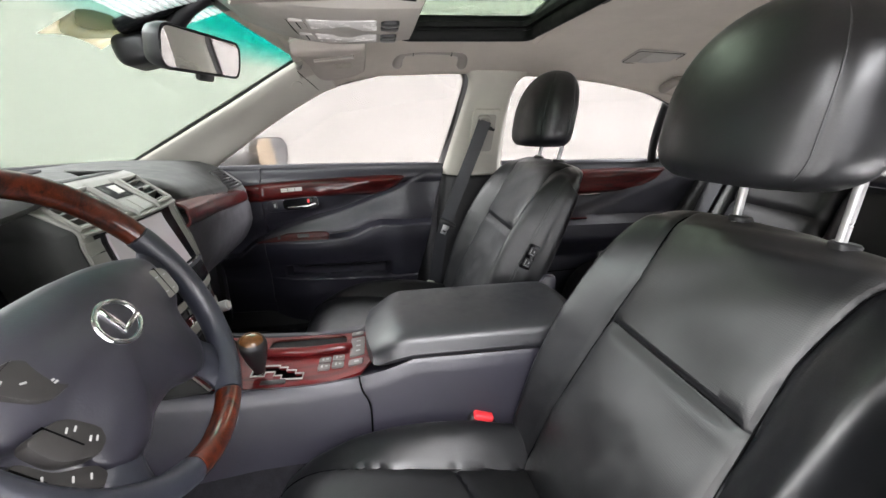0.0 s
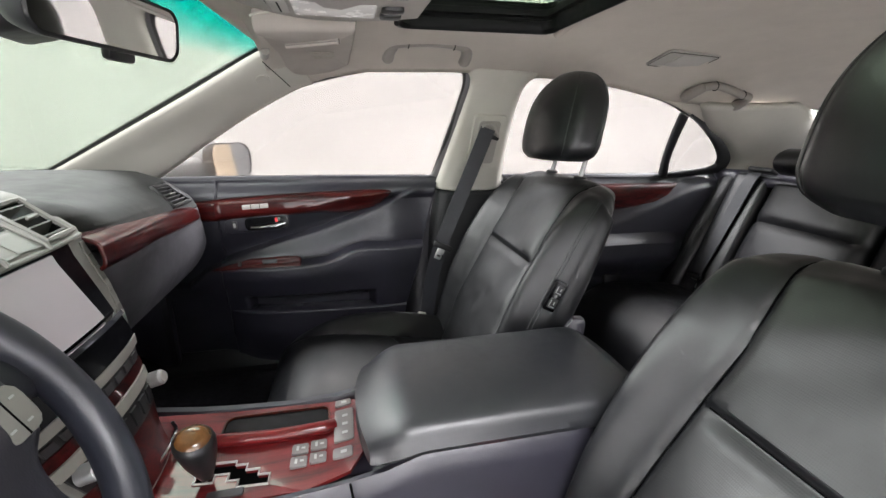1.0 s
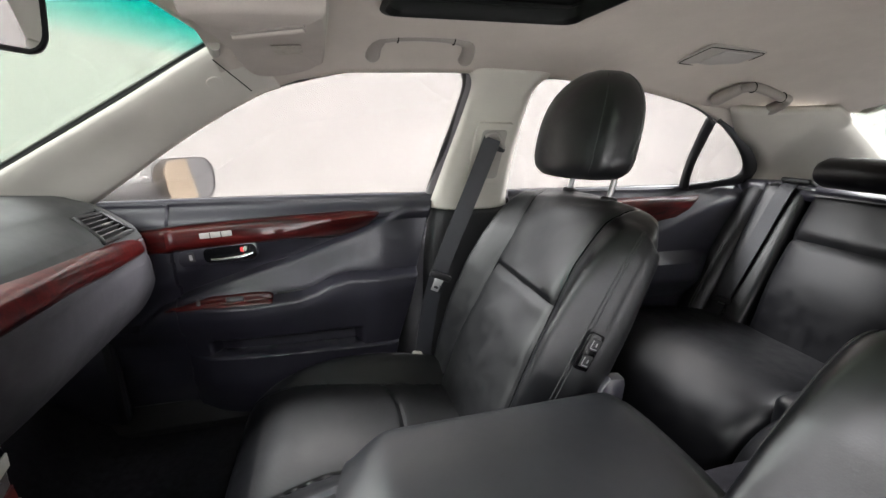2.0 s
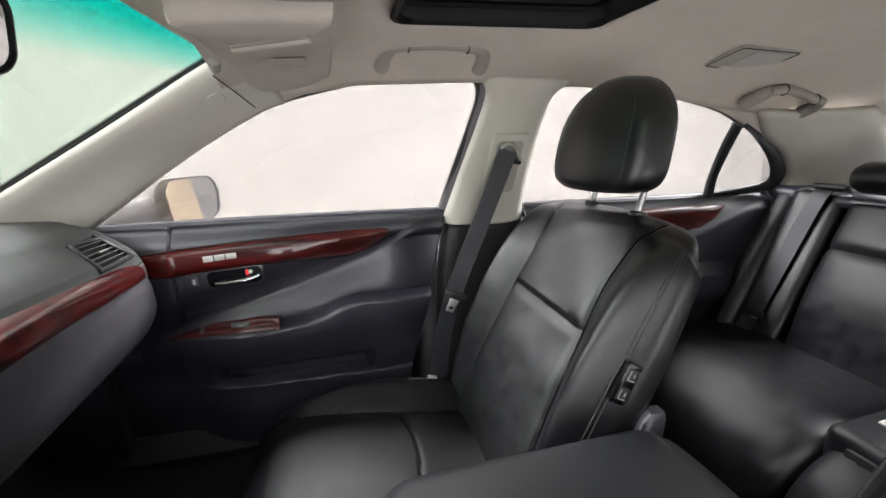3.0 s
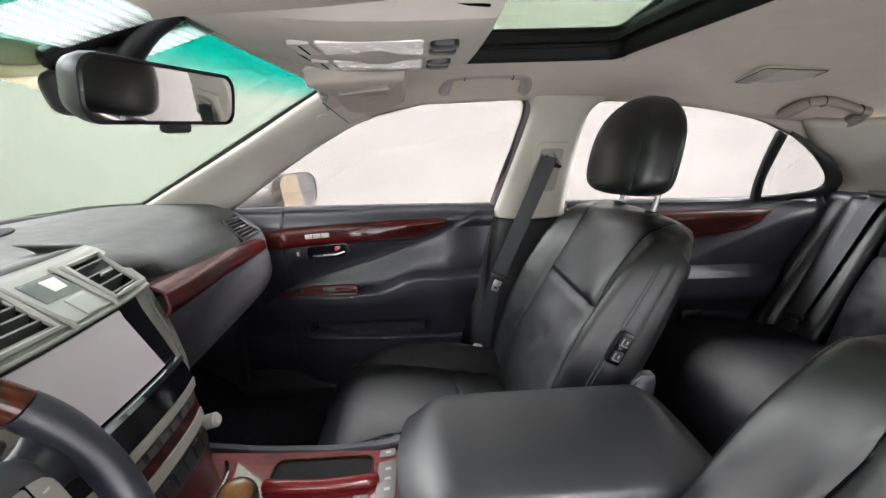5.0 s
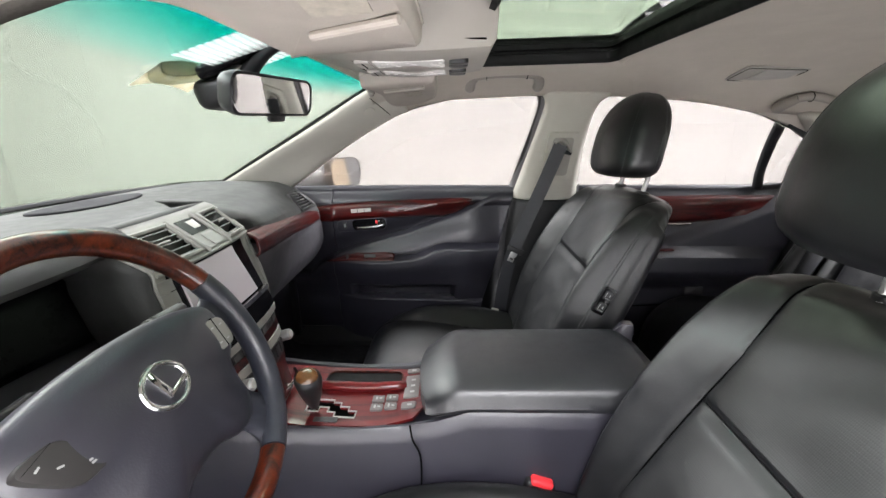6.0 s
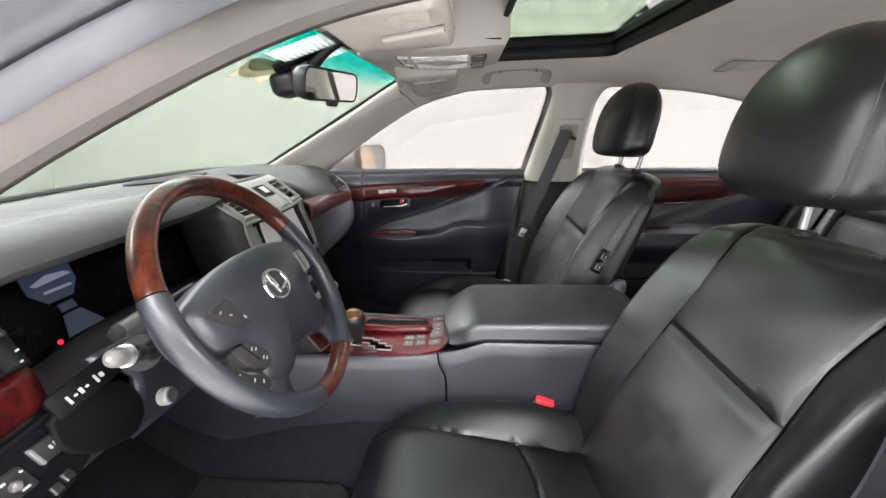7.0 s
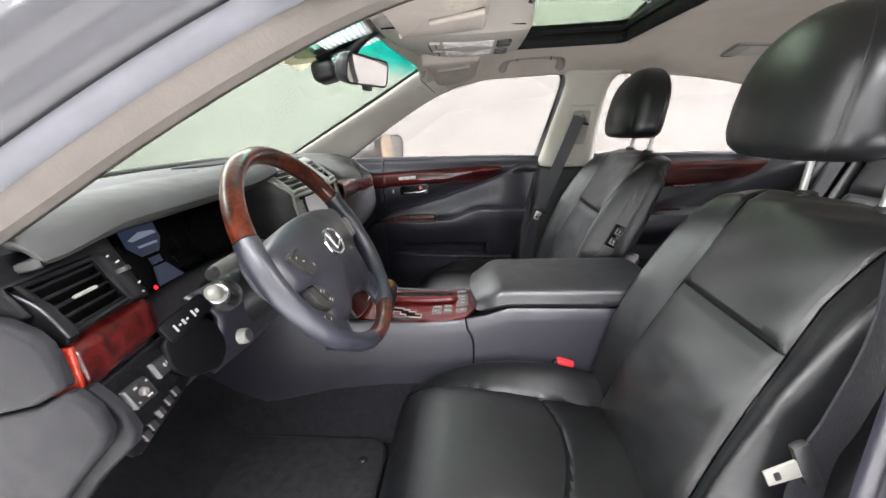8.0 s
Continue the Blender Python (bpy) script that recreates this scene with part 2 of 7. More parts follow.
def grid(rows, closed=False, caps=False):
    """A bmesh of quads through rows of points."""
    bm = bmesh.new()
    vs = [[bm.verts.new(p) for p in r] for r in rows]
    n = len(rows[0])
    for a, b in zip(vs, vs[1:]):
        for i in range(n if closed else n - 1):
            j = (i + 1) % n
            try:
                bm.faces.new((a[i], a[j], b[j], b[i]))
            except ValueError:
                pass
    if caps and closed:
        bm.faces.new(vs[0][::-1])
        bm.faces.new(vs[-1])
    bmesh.ops.recalc_face_normals(bm, faces=bm.faces)
    return bm


def add(bm, other):
    me = bpy.data.meshes.new("tmp")
    other.to_mesh(me)
    other.free()
    bm.from_mesh(me)
    bpy.data.meshes.remove(me)
    return bm


def box(size, m=None, bevel=0.004, seg=2):
    bm = bmesh.new()
    bmesh.ops.create_cube(bm, size=1.0)
    bmesh.ops.scale(bm, vec=size, verts=bm.verts)
    if bevel:
        bmesh.ops.bevel(bm, geom=bm.edges[:], offset=min(bevel, min(size) * 0.45), segments=seg, profile=0.5, affect="EDGES")
    if m is not None:
        bmesh.ops.transform(bm, matrix=m, verts=bm.verts)
    return bm


def tube(pts, r, n=10, closed=False, flat=1.0):
    """A round (or flattened) bar along points; r: a radius, or one for each point."""
    p = [Vector(q) for q in pts]
    rs = r if isinstance(r, (list, tuple)) else [r] * len(p)
    rows, up = [], None
    for i, q in enumerate(p):
        a, b = (p[i - 1], p[(i + 1) % len(p)]) if closed else (p[max(i - 1, 0)], p[min(i + 1, len(p) - 1)])
        d = (b - a).normalized()
        if up is None:
            up = d.orthogonal().normalized()
        up = (up - d * up.dot(d)).normalized()
        side = d.cross(up)
        rows.append([q + (up * math.cos(2 * math.pi * k / n) + side * math.sin(2 * math.pi * k / n) * flat) * rs[i] for k in range(n)])
    if closed:
        rows.append(rows[0])
        bm = grid(rows, True)
        bmesh.ops.remove_doubles(bm, verts=bm.verts, dist=1e-6)
        return bm
    return grid(rows, True, True)


def ribbon(pts, side, w, thick=0.0015):
    """A flat strap along points, w wide in the direction side."""
    p, s = [Vector(q) for q in pts], Vector(side).normalized()
    rows = []
    for i, q in enumerate(p):
        d = (p[min(i + 1, len(p) - 1)] - p[max(i - 1, 0)]).normalized()
        sd = (s - d * s.dot(d)).normalized()
        nn = d.cross(sd).normalized() * thick
        rows.append([q + sd * w / 2 + nn, q - sd * w / 2 + nn, q - sd * w / 2 - nn, q + sd * w / 2 - nn])
    return grid(rows, True, True)


def plate(outline, thick, m=None, bevel=0.0, seg=2):
    """A slab whose outline is a list of (u, v); it rises from 0 to thick along +z before m is used."""
    bm = bmesh.new()
    f = bm.faces.new([bm.verts.new((u, v, 0)) for u, v in outline])
    up = bmesh.ops.extrude_face_region(bm, geom=[f])
    top = [e for e in up["geom"] if isinstance(e, bmesh.types.BMVert)]
    bmesh.ops.translate(bm, verts=top, vec=(0, 0, thick))
    bmesh.ops.recalc_face_normals(bm, faces=bm.faces)
    if bevel:
        edges = [e for e in bm.edges if all(v.co.z > thick * 0.5 for v in e.verts)]
        bmesh.ops.bevel(bm, geom=edges, offset=bevel, segments=seg, profile=0.5, affect="EDGES")
    if m is not None:
        bmesh.ops.transform(bm, matrix=m, verts=bm.verts)
    return bm


def softened(outline, times=2):
    """An outline with its corners cut round."""
    for _ in range(times):
        nxt = []
        for (ax, ay), (bx, by) in zip(outline, outline[1:] + outline[:1]):
            nxt += [(ax * 0.82 + bx * 0.18, ay * 0.82 + by * 0.18), (ax * 0.18 + bx * 0.82, ay * 0.18 + by * 0.82)]
        outline = nxt
    return outline


def rounded(w, h, r, n=5, cx=0.0, cy=0.0):
    out = []
    for qx, qy, a0 in ((1, 1, 0), (-1, 1, 90), (-1, -1, 180), (1, -1, 270)):
        for i in range(n + 1):
            a = radians(a0 + 90 * i / n)
            out.append((cx + qx * (w / 2 - r) + r * math.cos(a), cy + qy * (h / 2 - r) + r * math.sin(a)))
    return out


def disc(r, thick, m=None, n=28, bevel=0.002, hole=0.0):
    rows = []
    prof = [(max(hole, 1e-4), 0), (r, 0), (r, thick - bevel), (r - bevel, thick), (max(hole, 1e-4), thick)]
    if hole:
        prof.append(prof[0])
    for rr, z in prof:
        rows.append([(rr * math.cos(2 * math.pi * k / n), rr * math.sin(2 * math.pi * k / n), z) for k in range(n)])
    bm = grid(rows, True)
    bmesh.ops.remove_doubles(bm, verts=bm.verts, dist=1e-4 if not hole else 1e-6)
    bmesh.ops.recalc_face_normals(bm, faces=bm.faces)
    if m is not None:
        bmesh.ops.transform(bm, matrix=m, verts=bm.verts)
    return bm


def basis(origin, xdir, ydir):
    """A pose with its x along xdir, its y near ydir, at origin."""
    x = Vector(xdir).normalized()
    z = x.cross(Vector(ydir)).normalized()
    y = z.cross(x)
    return Matrix.Translation(origin) @ Matrix((x, y, z)).transposed().to_4x4()


def mirror_y(bm):
    for v in bm.verts:
        v.co.y = 2 * C - v.co.y
    bmesh.ops.reverse_faces(bm, faces=bm.faces)
    return bm


def thing(name, label, category, at=(0, 0, 0), group="", kind=""):
    ob = new(name)
    ob.empty_display_size = 0.05
    ob.location = at
    return tagged(ob, label, category, group, kind)


def part(name, bm, material, parent=None, label="", solid=0.0, sharp=38.0, offset=-1.0, subdiv=0):
    """Links a bmesh as one mesh object, under a thing or a part. Points are in the world, or in the thing's own space."""
    me = bpy.data.meshes.new(name)
    bm.to_mesh(me)
    bm.free()
    me.materials.append(material)
    me.polygons.foreach_set("use_smooth", [True] * len(me.polygons))
    me.set_sharp_from_angle(angle=radians(sharp))
    ob = new(name, me)
    if parent is not None:
        ob.parent = parent
    if solid:
        md = ob.modifiers.new("thickness", "SOLIDIFY")
        md.thickness, md.offset = solid, offset
    if subdiv:
        md = ob.modifiers.new("smooth", "SUBSURF")
        md.levels = md.render_levels = subdiv
    if label:
        ob["label"] = label
    return ob


def structure(name, bm, material, label, category="", **kw):
    return tagged(part(name, bm, material, None, **kw), label, category, kind="structure")

# ---- the studio round the car ----
def room():
    x0, x1, y0, y1, h, th = -6.0, 6.0, -5.0, 4.6, 3.5, 0.15
    structure("floor", box((x1 - x0 + 0.6, y1 - y0 + 0.6, 0.1), pose((x0 + x1) / 2, (y0 + y1) / 2, -0.05), 0), M_FLOOR, "smooth grey painted studio floor under the car", "floor")
    structure("ceiling", box((x1 - x0 + 0.6, y1 - y0 + 0.6, 0.1), pose((x0 + x1) / 2, (y0 + y1) / 2, h + 0.05), 0), M_WALL, "plain white studio ceiling above the added lamps", "ceiling")
    for name, sx, sy, cx, cy in (("wall_front", th, y1 - y0, x0 - th / 2, (y0 + y1) / 2), ("wall_rear", th, y1 - y0, x1 + th / 2, (y0 + y1) / 2),
                                 ("wall_passenger_side", x1 - x0 + 2 * th, th, (x0 + x1) / 2, y1 + th / 2), ("wall_driver_side", x1 - x0 + 2 * th, th, (x0 + x1) / 2, y0 - th / 2)):
        # driver-side and rear walls stay out of view; their grey dims the bounce
        w = structure(name, box((sx, sy, h), pose(cx, cy, h / 2), 0), M_WALLGREY if name in ("wall_driver_side", "wall_rear") else M_WALL, "unseen studio wall, greyed to bounce less light" if name in ("wall_driver_side", "wall_rear") else "white matt studio wall made of tall panels", "wall")
        if name == "wall_passenger_side":
            for k in range(9):
                part("panel", box((1.3292, 0.012, h - 0.02), pose(-5.3 + 1.33 * k, y1 - 0.006, h / 2), 0.0012, 1), M_WALL, w)


room()

# ---- roof lining and pillars ----
TOP = [(-0.46, 0.712, 1.205), (-0.35, 0.682, 1.262), (-0.26, 0.667, 1.293), (-0.15, 0.658, 1.312), (-0.03, 0.653, 1.321), (0.10, 0.652, 1.322),
       (0.25, 0.652, 1.322), (0.35, 0.654, 1.321), (0.61, 0.662, 1.305), (0.82, 0.678, 1.272), (0.94, 0.697, 1.235), (1.06, 0.717, 1.19),
       (1.18, 0.745, 1.135), (1.25, 0.765, 1.085)]
HALF = [(-0.46, 0.53), (-0.401, 0.66), (-0.35, 0.642), (-0.26, 0.627), (-0.15, 0.618), (0.1, 0.612), (0.35, 0.614), (0.61, 0.622), (0.82, 0.635), (1.0, 0.63), (1.25, 0.58), (1.46, 0.53)]
EDGE = [(-0.401, 1.235), (-0.35, 1.262), (-0.26, 1.293), (-0.15, 1.312), (0.1, 1.322), (0.35, 1.321), (0.61, 1.305), (0.82, 1.272), (1.0, 1.258), (1.25, 1.262), (1.46, 1.25)]
CROWN = [(-0.46, 1.36), (-0.35, 1.385), (-0.2, 1.405), (0.0, 1.418), (0.3, 1.424), (0.6, 1.42), (0.9, 1.40), (1.2, 1.36), (1.46, 1.30)]
SUN_X, SUN_Y = (-0.10, 0.285), (C - 0.40, C + 0.40)


def roof_point(x, v):
    """The lining at a station x and a share v of its half width, v from -1 to 1."""
    e, c, h = lerp_keys(EDGE, x), lerp_keys(CROWN, x), lerp_keys(HALF, x)
    return (x, C + v * h, e + (c - e) * (1 - abs(v) ** 3.2))


def roof_z(x, y):
    return roof_point(x, max(-1, min(1, (y - C) / lerp_keys(HALF, x))))[2]


def roof():
    xs = [-0.401, -0.37, -0.34, -0.30, -0.26, -0.2, -0.15, SUN_X[0]] + list(np.linspace(-0.05, 0.24, 7)) + [SUN_X[1]] + list(np.linspace(0.33, 1.41, 28))
    rows = []
    for x in xs:
        h = lerp_keys(HALF, x)
        s = (SUN_Y[1] - C) / h
        vs = [-1, -0.97, -0.93, -0.88, -0.82, -0.75, -0.7, -s] + list(np.linspace(-s * 0.85, s * 0.85, 9)) + [s, 0.7, 0.75, 0.82, 0.88, 0.93, 0.97, 1]
        rows.append([roof_point(x, v) for v in sorted(vs)])
    bm = grid(rows)
    inside = [f for f in bm.faces if SUN_X[0] < f.calc_center_median().x < SUN_X[1] and SUN_Y[0] < f.calc_center_median().y < SUN_Y[1]]
    bmesh.ops.delete(bm, geom=inside, context="FACES")
    structure("ceiling_headliner", bm, M_CLOTH, "greige woven cloth headliner with a sunroof opening", "headliner", solid=0.012, offset=0)
    # outer skin of the roof, in paint
    rows = [[(p[0], p[1] + (p[1] - C) * 0.10, p[2] + 0.055) for p in r] for r in rows]
    bm = grid(rows)
    inside = [f for f in bm.faces if SUN_X[0] - 0.0 < f.calc_center_median().x < SUN_X[1] + 0.0 and SUN_Y[0] * 1.2 < f.calc_center_median().y < SUN_Y[1] * 1.2]
    bmesh.ops.delete(bm, geom=inside, context="FACES")
    structure("roof_skin", bm, M_PAINT, "silver painted car roof panel", "car roof", solid=0.004, offset=0)


roof()


def strip(a, b, n=24, m=10, bulge=0.012, inward=-1):
    """A padded strip between two curves, standing proud toward the cabin."""
    ca, cb = cat(a, n), cat(b, n)
    rows = []
    for p, q in zip(ca, cb):
        row = []
        for k in range(m + 1):
            f = k / m
            w = 1 - (2 * f - 1) ** 4
            s = p + (q - p) * f
            row.append((s[0], s[1] + inward * bulge * w * 0.9, s[2] - 0.35 * bulge * w))
        rows.append(row)
    return grid(rows)


A_IN = [(-0.80, 0.822, 0.985), (-0.67, 0.78, 1.07), (-0.55, 0.742, 1.15), (-0.45, 0.712, 1.21), (-0.35, 0.682, 1.262), (-0.30, 0.672, 1.28)]
A_OUT = [(-1.10, 0.795, 0.982), (-0.99, 0.760, 1.036), (-0.80, 0.695, 1.130), (-0.6, 0.624, 1.229), (-0.401, 0.560, 1.334), (-0.33, 0.55, 1.352)]
B_FRONT = [(0.125, 0.650, 1.338), (0.15, 0.665, 1.30), (0.14, 0.70, 1.23), (0.115, 0.757, 1.12), (0.085, 0.81, 1.0), (0.075, 0.822, 0.965)]
B_REAR = [(0.37, 0.652, 1.335), (0.318, 0.665, 1.30), (0.302, 0.69, 1.24), (0.30, 0.745, 1.13), (0.31, 0.805, 1.01), (0.318, 0.822, 0.965)]
C_FRONT = [(0.96, 0.66, 1.262), (1.06, 0.712, 1.195), (1.18, 0.742, 1.14), (1.255, 0.772, 1.08), (1.262, 0.79, 1.03), (1.235, 0.81, 0.96)]
C_REAR = [(1.27, 0.585, 1.272), (1.36, 0.605, 1.25), (1.46, 0.615, 1.20), (1.56, 0.62, 1.15), (1.68, 0.625, 1.08), (1.78, 0.63, 1.0)]


def pillars():
    for side, word in ((1, "passenger"), (-1, "driver")):
        flip = (lambda bm: bm) if side > 0 else mirror_y
        structure("pillar_trim_a", flip(strip(A_IN, A_OUT, bulge=0.011, m=14)), M_TRIM, "greige fabric covered windscreen pillar trim", "pillar trim", solid=0.02, offset=0)
        if side > 0:
            structure("pillar_trim_b", strip(B_FRONT, B_REAR, bulge=0.022), M_TRIM, "greige centre pillar trim with belt anchor", "pillar trim", solid=0.016, offset=0)
            low = [(p[0] - 0.1 * (0.97 - p[2]), p[1] - 0.0 * (0.97 - p[2]), p[2]) for p in ((0.078, 0.826, 0.965), (0.078, 0.822, 0.8), (0.09, 0.81, 0.6), (0.10, 0.80, 0.36))]
            low2 = [(0.32, 0.826, 0.965), (0.33, 0.822, 0.8), (0.34, 0.81, 0.6), (0.35, 0.80, 0.36)]
            structure("pillar_trim_lower", strip(low, low2, bulge=0.02), M_BLACK, "black lower centre pillar cover", "pillar trim", solid=0.016, offset=0)
        structure("pillar_trim_c", flip(strip(C_FRONT, C_REAR, bulge=0.03)), M_TRIM, "greige rear pillar trim beside the rear window", "pillar trim", solid=0.02, offset=0)
        # cloth between the roof lining and the rear window's upper edge
        hi = [roof_point(x, 1.0) for x in (0.33, 0.48, 0.61, 0.72, 0.82, 0.92, 1.02)]
        lo = [(0.33, 0.654, 1.322), (0.48, 0.658, 1.314), (0.61, 0.662, 1.306), (0.72, 0.670, 1.290), (0.82, 0.680, 1.271), (0.92, 0.694, 1.241), (1.04, 0.716, 1.196)]
        structure("roof_rail_trim", flip(strip(hi, lo, m=4, bulge=0.003)), M_CLOTH, "greige cloth covered rail above the rear window", "headliner", solid=0.006, offset=0)
        if side > 0:
            spk = part("speaker_cover", disc(0.05, 0.016, basis((1.435, 0.655, 1.135), (1, 0.02, -0.52), (0.25, -0.5, 0.5)) @ Matrix.Diagonal((1.35, 0.72, 1, 1)), 32, 0.010), M_TRIM2)
            tagged(spk, "oval greige speaker cover on the rear pillar", "speaker cover")
        # window seals
        front = [(-0.80, 0.826, 0.99)] + [(p[0], p[1] + 0.004, p[2]) for p in A_IN[1:5]] + [(p[0], p[1] + 0.004, p[2]) for p in TOP[3:6]] + \
                [(0.135, 0.663, 1.318), (0.151, 0.673, 1.295), (0.138, 0.71, 1.225), (0.112, 0.765, 1.12), (0.082, 0.815, 1.0)]
        rear = [(0.312, 0.812, 1.005), (0.302, 0.752, 1.13), (0.304, 0.698, 1.24), (0.322, 0.67, 1.30), (0.37, 0.66, 1.32)] + [(p[0], p[1] + 0.004, p[2]) for p in TOP[8:13]] + \
               [(1.255, 0.778, 1.08), (1.262, 0.796, 1.04), (1.24, 0.805, 1.022)]
        if side > 0:
            structure("window_seal_front", flip(tube(cat(front, 70), 0.0045, 6)), M_RUBBER, "black rubber seal round the front side window", "window seal")
        structure("window_seal_rear", flip(tube(cat(rear, 70), 0.007, 6)), M_RUBBER, "black rubber seal round the rear side window", "window seal")
        # front edge strip of the centre pillar: the door's window frame
        if side > 0:
            fr = strip([(p[0] - 0.022, p[1] + 0.012, p[2]) for p in B_FRONT], [(p[0] + 0.004, p[1] + 0.006, p[2]) for p in B_FRONT], m=4, bulge=0.004)
            structure("window_frame_front", fr, M_FRAME, "grey front door window frame upright", "window frame", solid=0.006, offset=0)
        # division bar and quarter window surround
        bar = strip([(0.925, 0.703, 1.232), (0.935, 0.74, 1.16), (0.955, 0.785, 1.07), (0.975, 0.814, 1.0)], [(0.962, 0.709, 1.22), (0.968, 0.742, 1.155), (0.985, 0.787, 1.07), (1.01, 0.814, 1.0)], m=6, bulge=0.012)
        structure("window_division_bar", flip(bar), M_BLACK, "black upright bar dividing the rear side window", "window frame", solid=0.008, offset=0)
        q_in = [(0.965, 0.70, 1.222), (1.06, 0.724, 1.172), (1.14, 0.75, 1.12), (1.195, 0.775, 1.07), (1.19, 0.79, 1.04), (1.1, 0.80, 1.024), (0.99, 0.81, 1.012)]
        q_out = [(0.965, 0.70, 1.24), (1.06, 0.717, 1.196), (1.18, 0.745, 1.14), (1.262, 0.772, 1.08), (1.265, 0.796, 1.02), (1.1, 0.808, 1.0), (0.99, 0.815, 0.995)]
        structure("quarter_window_surround", flip(strip(q_in, q_out, n=40, m=5, bulge=0.006)), M_BLACK, "black plastic surround of the small quarter window", "window frame", solid=0.006, offset=0)


pillars()


def panes():
    def side_pane(outline, name, label):
        """A gently curved pane on the sloping side of the cabin: outline in (x, z)."""
        for side in (1, -1):
            if side < 0 and name == "window_front_side":
                continue
            bm = bmesh.new()
            bm.faces.new([bm.verts.new((x, 0.826 - 0.505 * (z - 0.992), z)) for x, z in outline])
            if side < 0:
                mirror_y(bm)
            ob = structure(name, bm, M_SIDEGLASS, label, "car window", solid=0.004, offset=0)
            ob.visible_shadow = False
    side_pane([(-0.83, 0.96), (-0.67, 1.075), (-0.55, 1.155), (-0.45, 1.215), (-0.35, 1.267), (-0.26, 1.298), (-0.15, 1.317), (0.1, 1.327), (0.155, 1.31), (0.145, 1.23), (0.115, 1.1), (0.085, 0.96)],
              "window_front_side", "clear raised front side window glass")
    side_pane([(0.30, 0.96), (0.30, 1.24), (0.33, 1.31), (0.37, 1.325), (0.61, 1.31), (0.82, 1.277), (0.95, 1.235), (1.0, 0.96)], "window_rear_side", "clear raised rear side window glass")
    side_pane([(1.0, 0.98), (0.95, 1.235), (1.06, 1.19), (1.18, 1.135), (1.25, 1.08), (1.26, 0.98)], "window_quarter", "small fixed quarter window glass")
    rows = []
    base = cat([(-1.10, C - 0.752, 0.982), (-1.25, C - 0.47, 0.985), (-1.31, C, 0.985), (-1.25, C + 0.47, 0.985), (-1.10, C + 0.752, 0.982)], 25)
    head = cat([(-0.385, C - 0.522, 1.35), (-0.42, C - 0.3, 1.365), (-0.44, C, 1.372), (-0.42, C + 0.3, 1.365), (-0.385, C + 0.522, 1.35)], 25)
    for k in range(17):
        f = k / 16
        rows.append([p + (q - p) * f + np.array([-0.02, 0, 0.028]) * math.sin(math.pi * f) * (1 - (abs(k2 - 12) / 12) ** 3) for k2, (p, q) in enumerate(zip(base, head))])
    ws = structure("windscreen", grid(rows), M_WS, "green tinted windscreen with a teal shade band along its top", "windscreen", solid=0.005, offset=0)
    ws.visible_shadow = False
    lip = [(p[0] - 0.016, p[1], p[2] - 0.006) for p in head]
    tuck = [(-0.335, p[1] * 1.0, roof_z(-0.335, p[1]) - 0.009) for p in head]
    structure("header_trim", strip([tuple(p) for p in lip[::2]], tuck[::2], n=24, m=8, bulge=0.004), M_CLOTH, "greige cloth trim along the windscreen header", "headliner", solid=0.006, offset=0)
    patch = []
    for k in range(11, 16):
        patch.append([p + (q - p) * (0.5 + k / 30) + np.array([-0.02, 0, 0.028]) * math.sin(math.pi * (0.5 + k / 30)) + np.array([0.006, 0, -0.008]) for k2, (p, q) in enumerate(zip(base, head)) if 9 <= k2 <= 13])
    fp = structure("windscreen_dot_patch", grid(patch), M_FRIT, "grey frosted dot patch on the windscreen behind the mirror", "windscreen", solid=0.001, offset=0)
    fp.visible_shadow = False
    # black ceramic edge down each side and along the foot
    for s in (1, -1):
        col = [r[-1] if s > 0 else r[0] for r in rows]
        structure("windscreen_seal", tube([tuple(p) for p in col], 0.006, 6), M_RUBBER, "black windscreen edge seal", "window seal")
    structure("windscreen_foot_seal", tube([tuple(p + np.array([0.008, 0, -0.004])) for p in rows[2]], 0.007, 6), M_RUBBER, "black seal along the foot of the windscreen", "window seal")
    rows = []
    hb = cat([(1.355, C - 0.568, 1.255), (1.40, C - 0.3, 1.292), (1.41, C, 1.302), (1.40, C + 0.3, 1.292), (1.355, C + 0.568, 1.255)], 15)
    lo = cat([(1.78, C - 0.595, 1.0), (1.84, C - 0.3, 1.02), (1.86, C, 1.025), (1.84, C + 0.3, 1.02), (1.78, C + 0.595, 1.0)], 15)
    for k in range(9):
        rows.append([p + (q - p) * k / 8 + np.array([0.02, 0, 0.025]) * math.sin(math.pi * k / 8) for p, q in zip(hb, lo)])
    rw = structure("rear_window", grid(rows), M_REARGLASS, "tinted rear window above the parcel shelf", "rear window", solid=0.005, offset=0)
    rw.visible_shadow = False


panes()


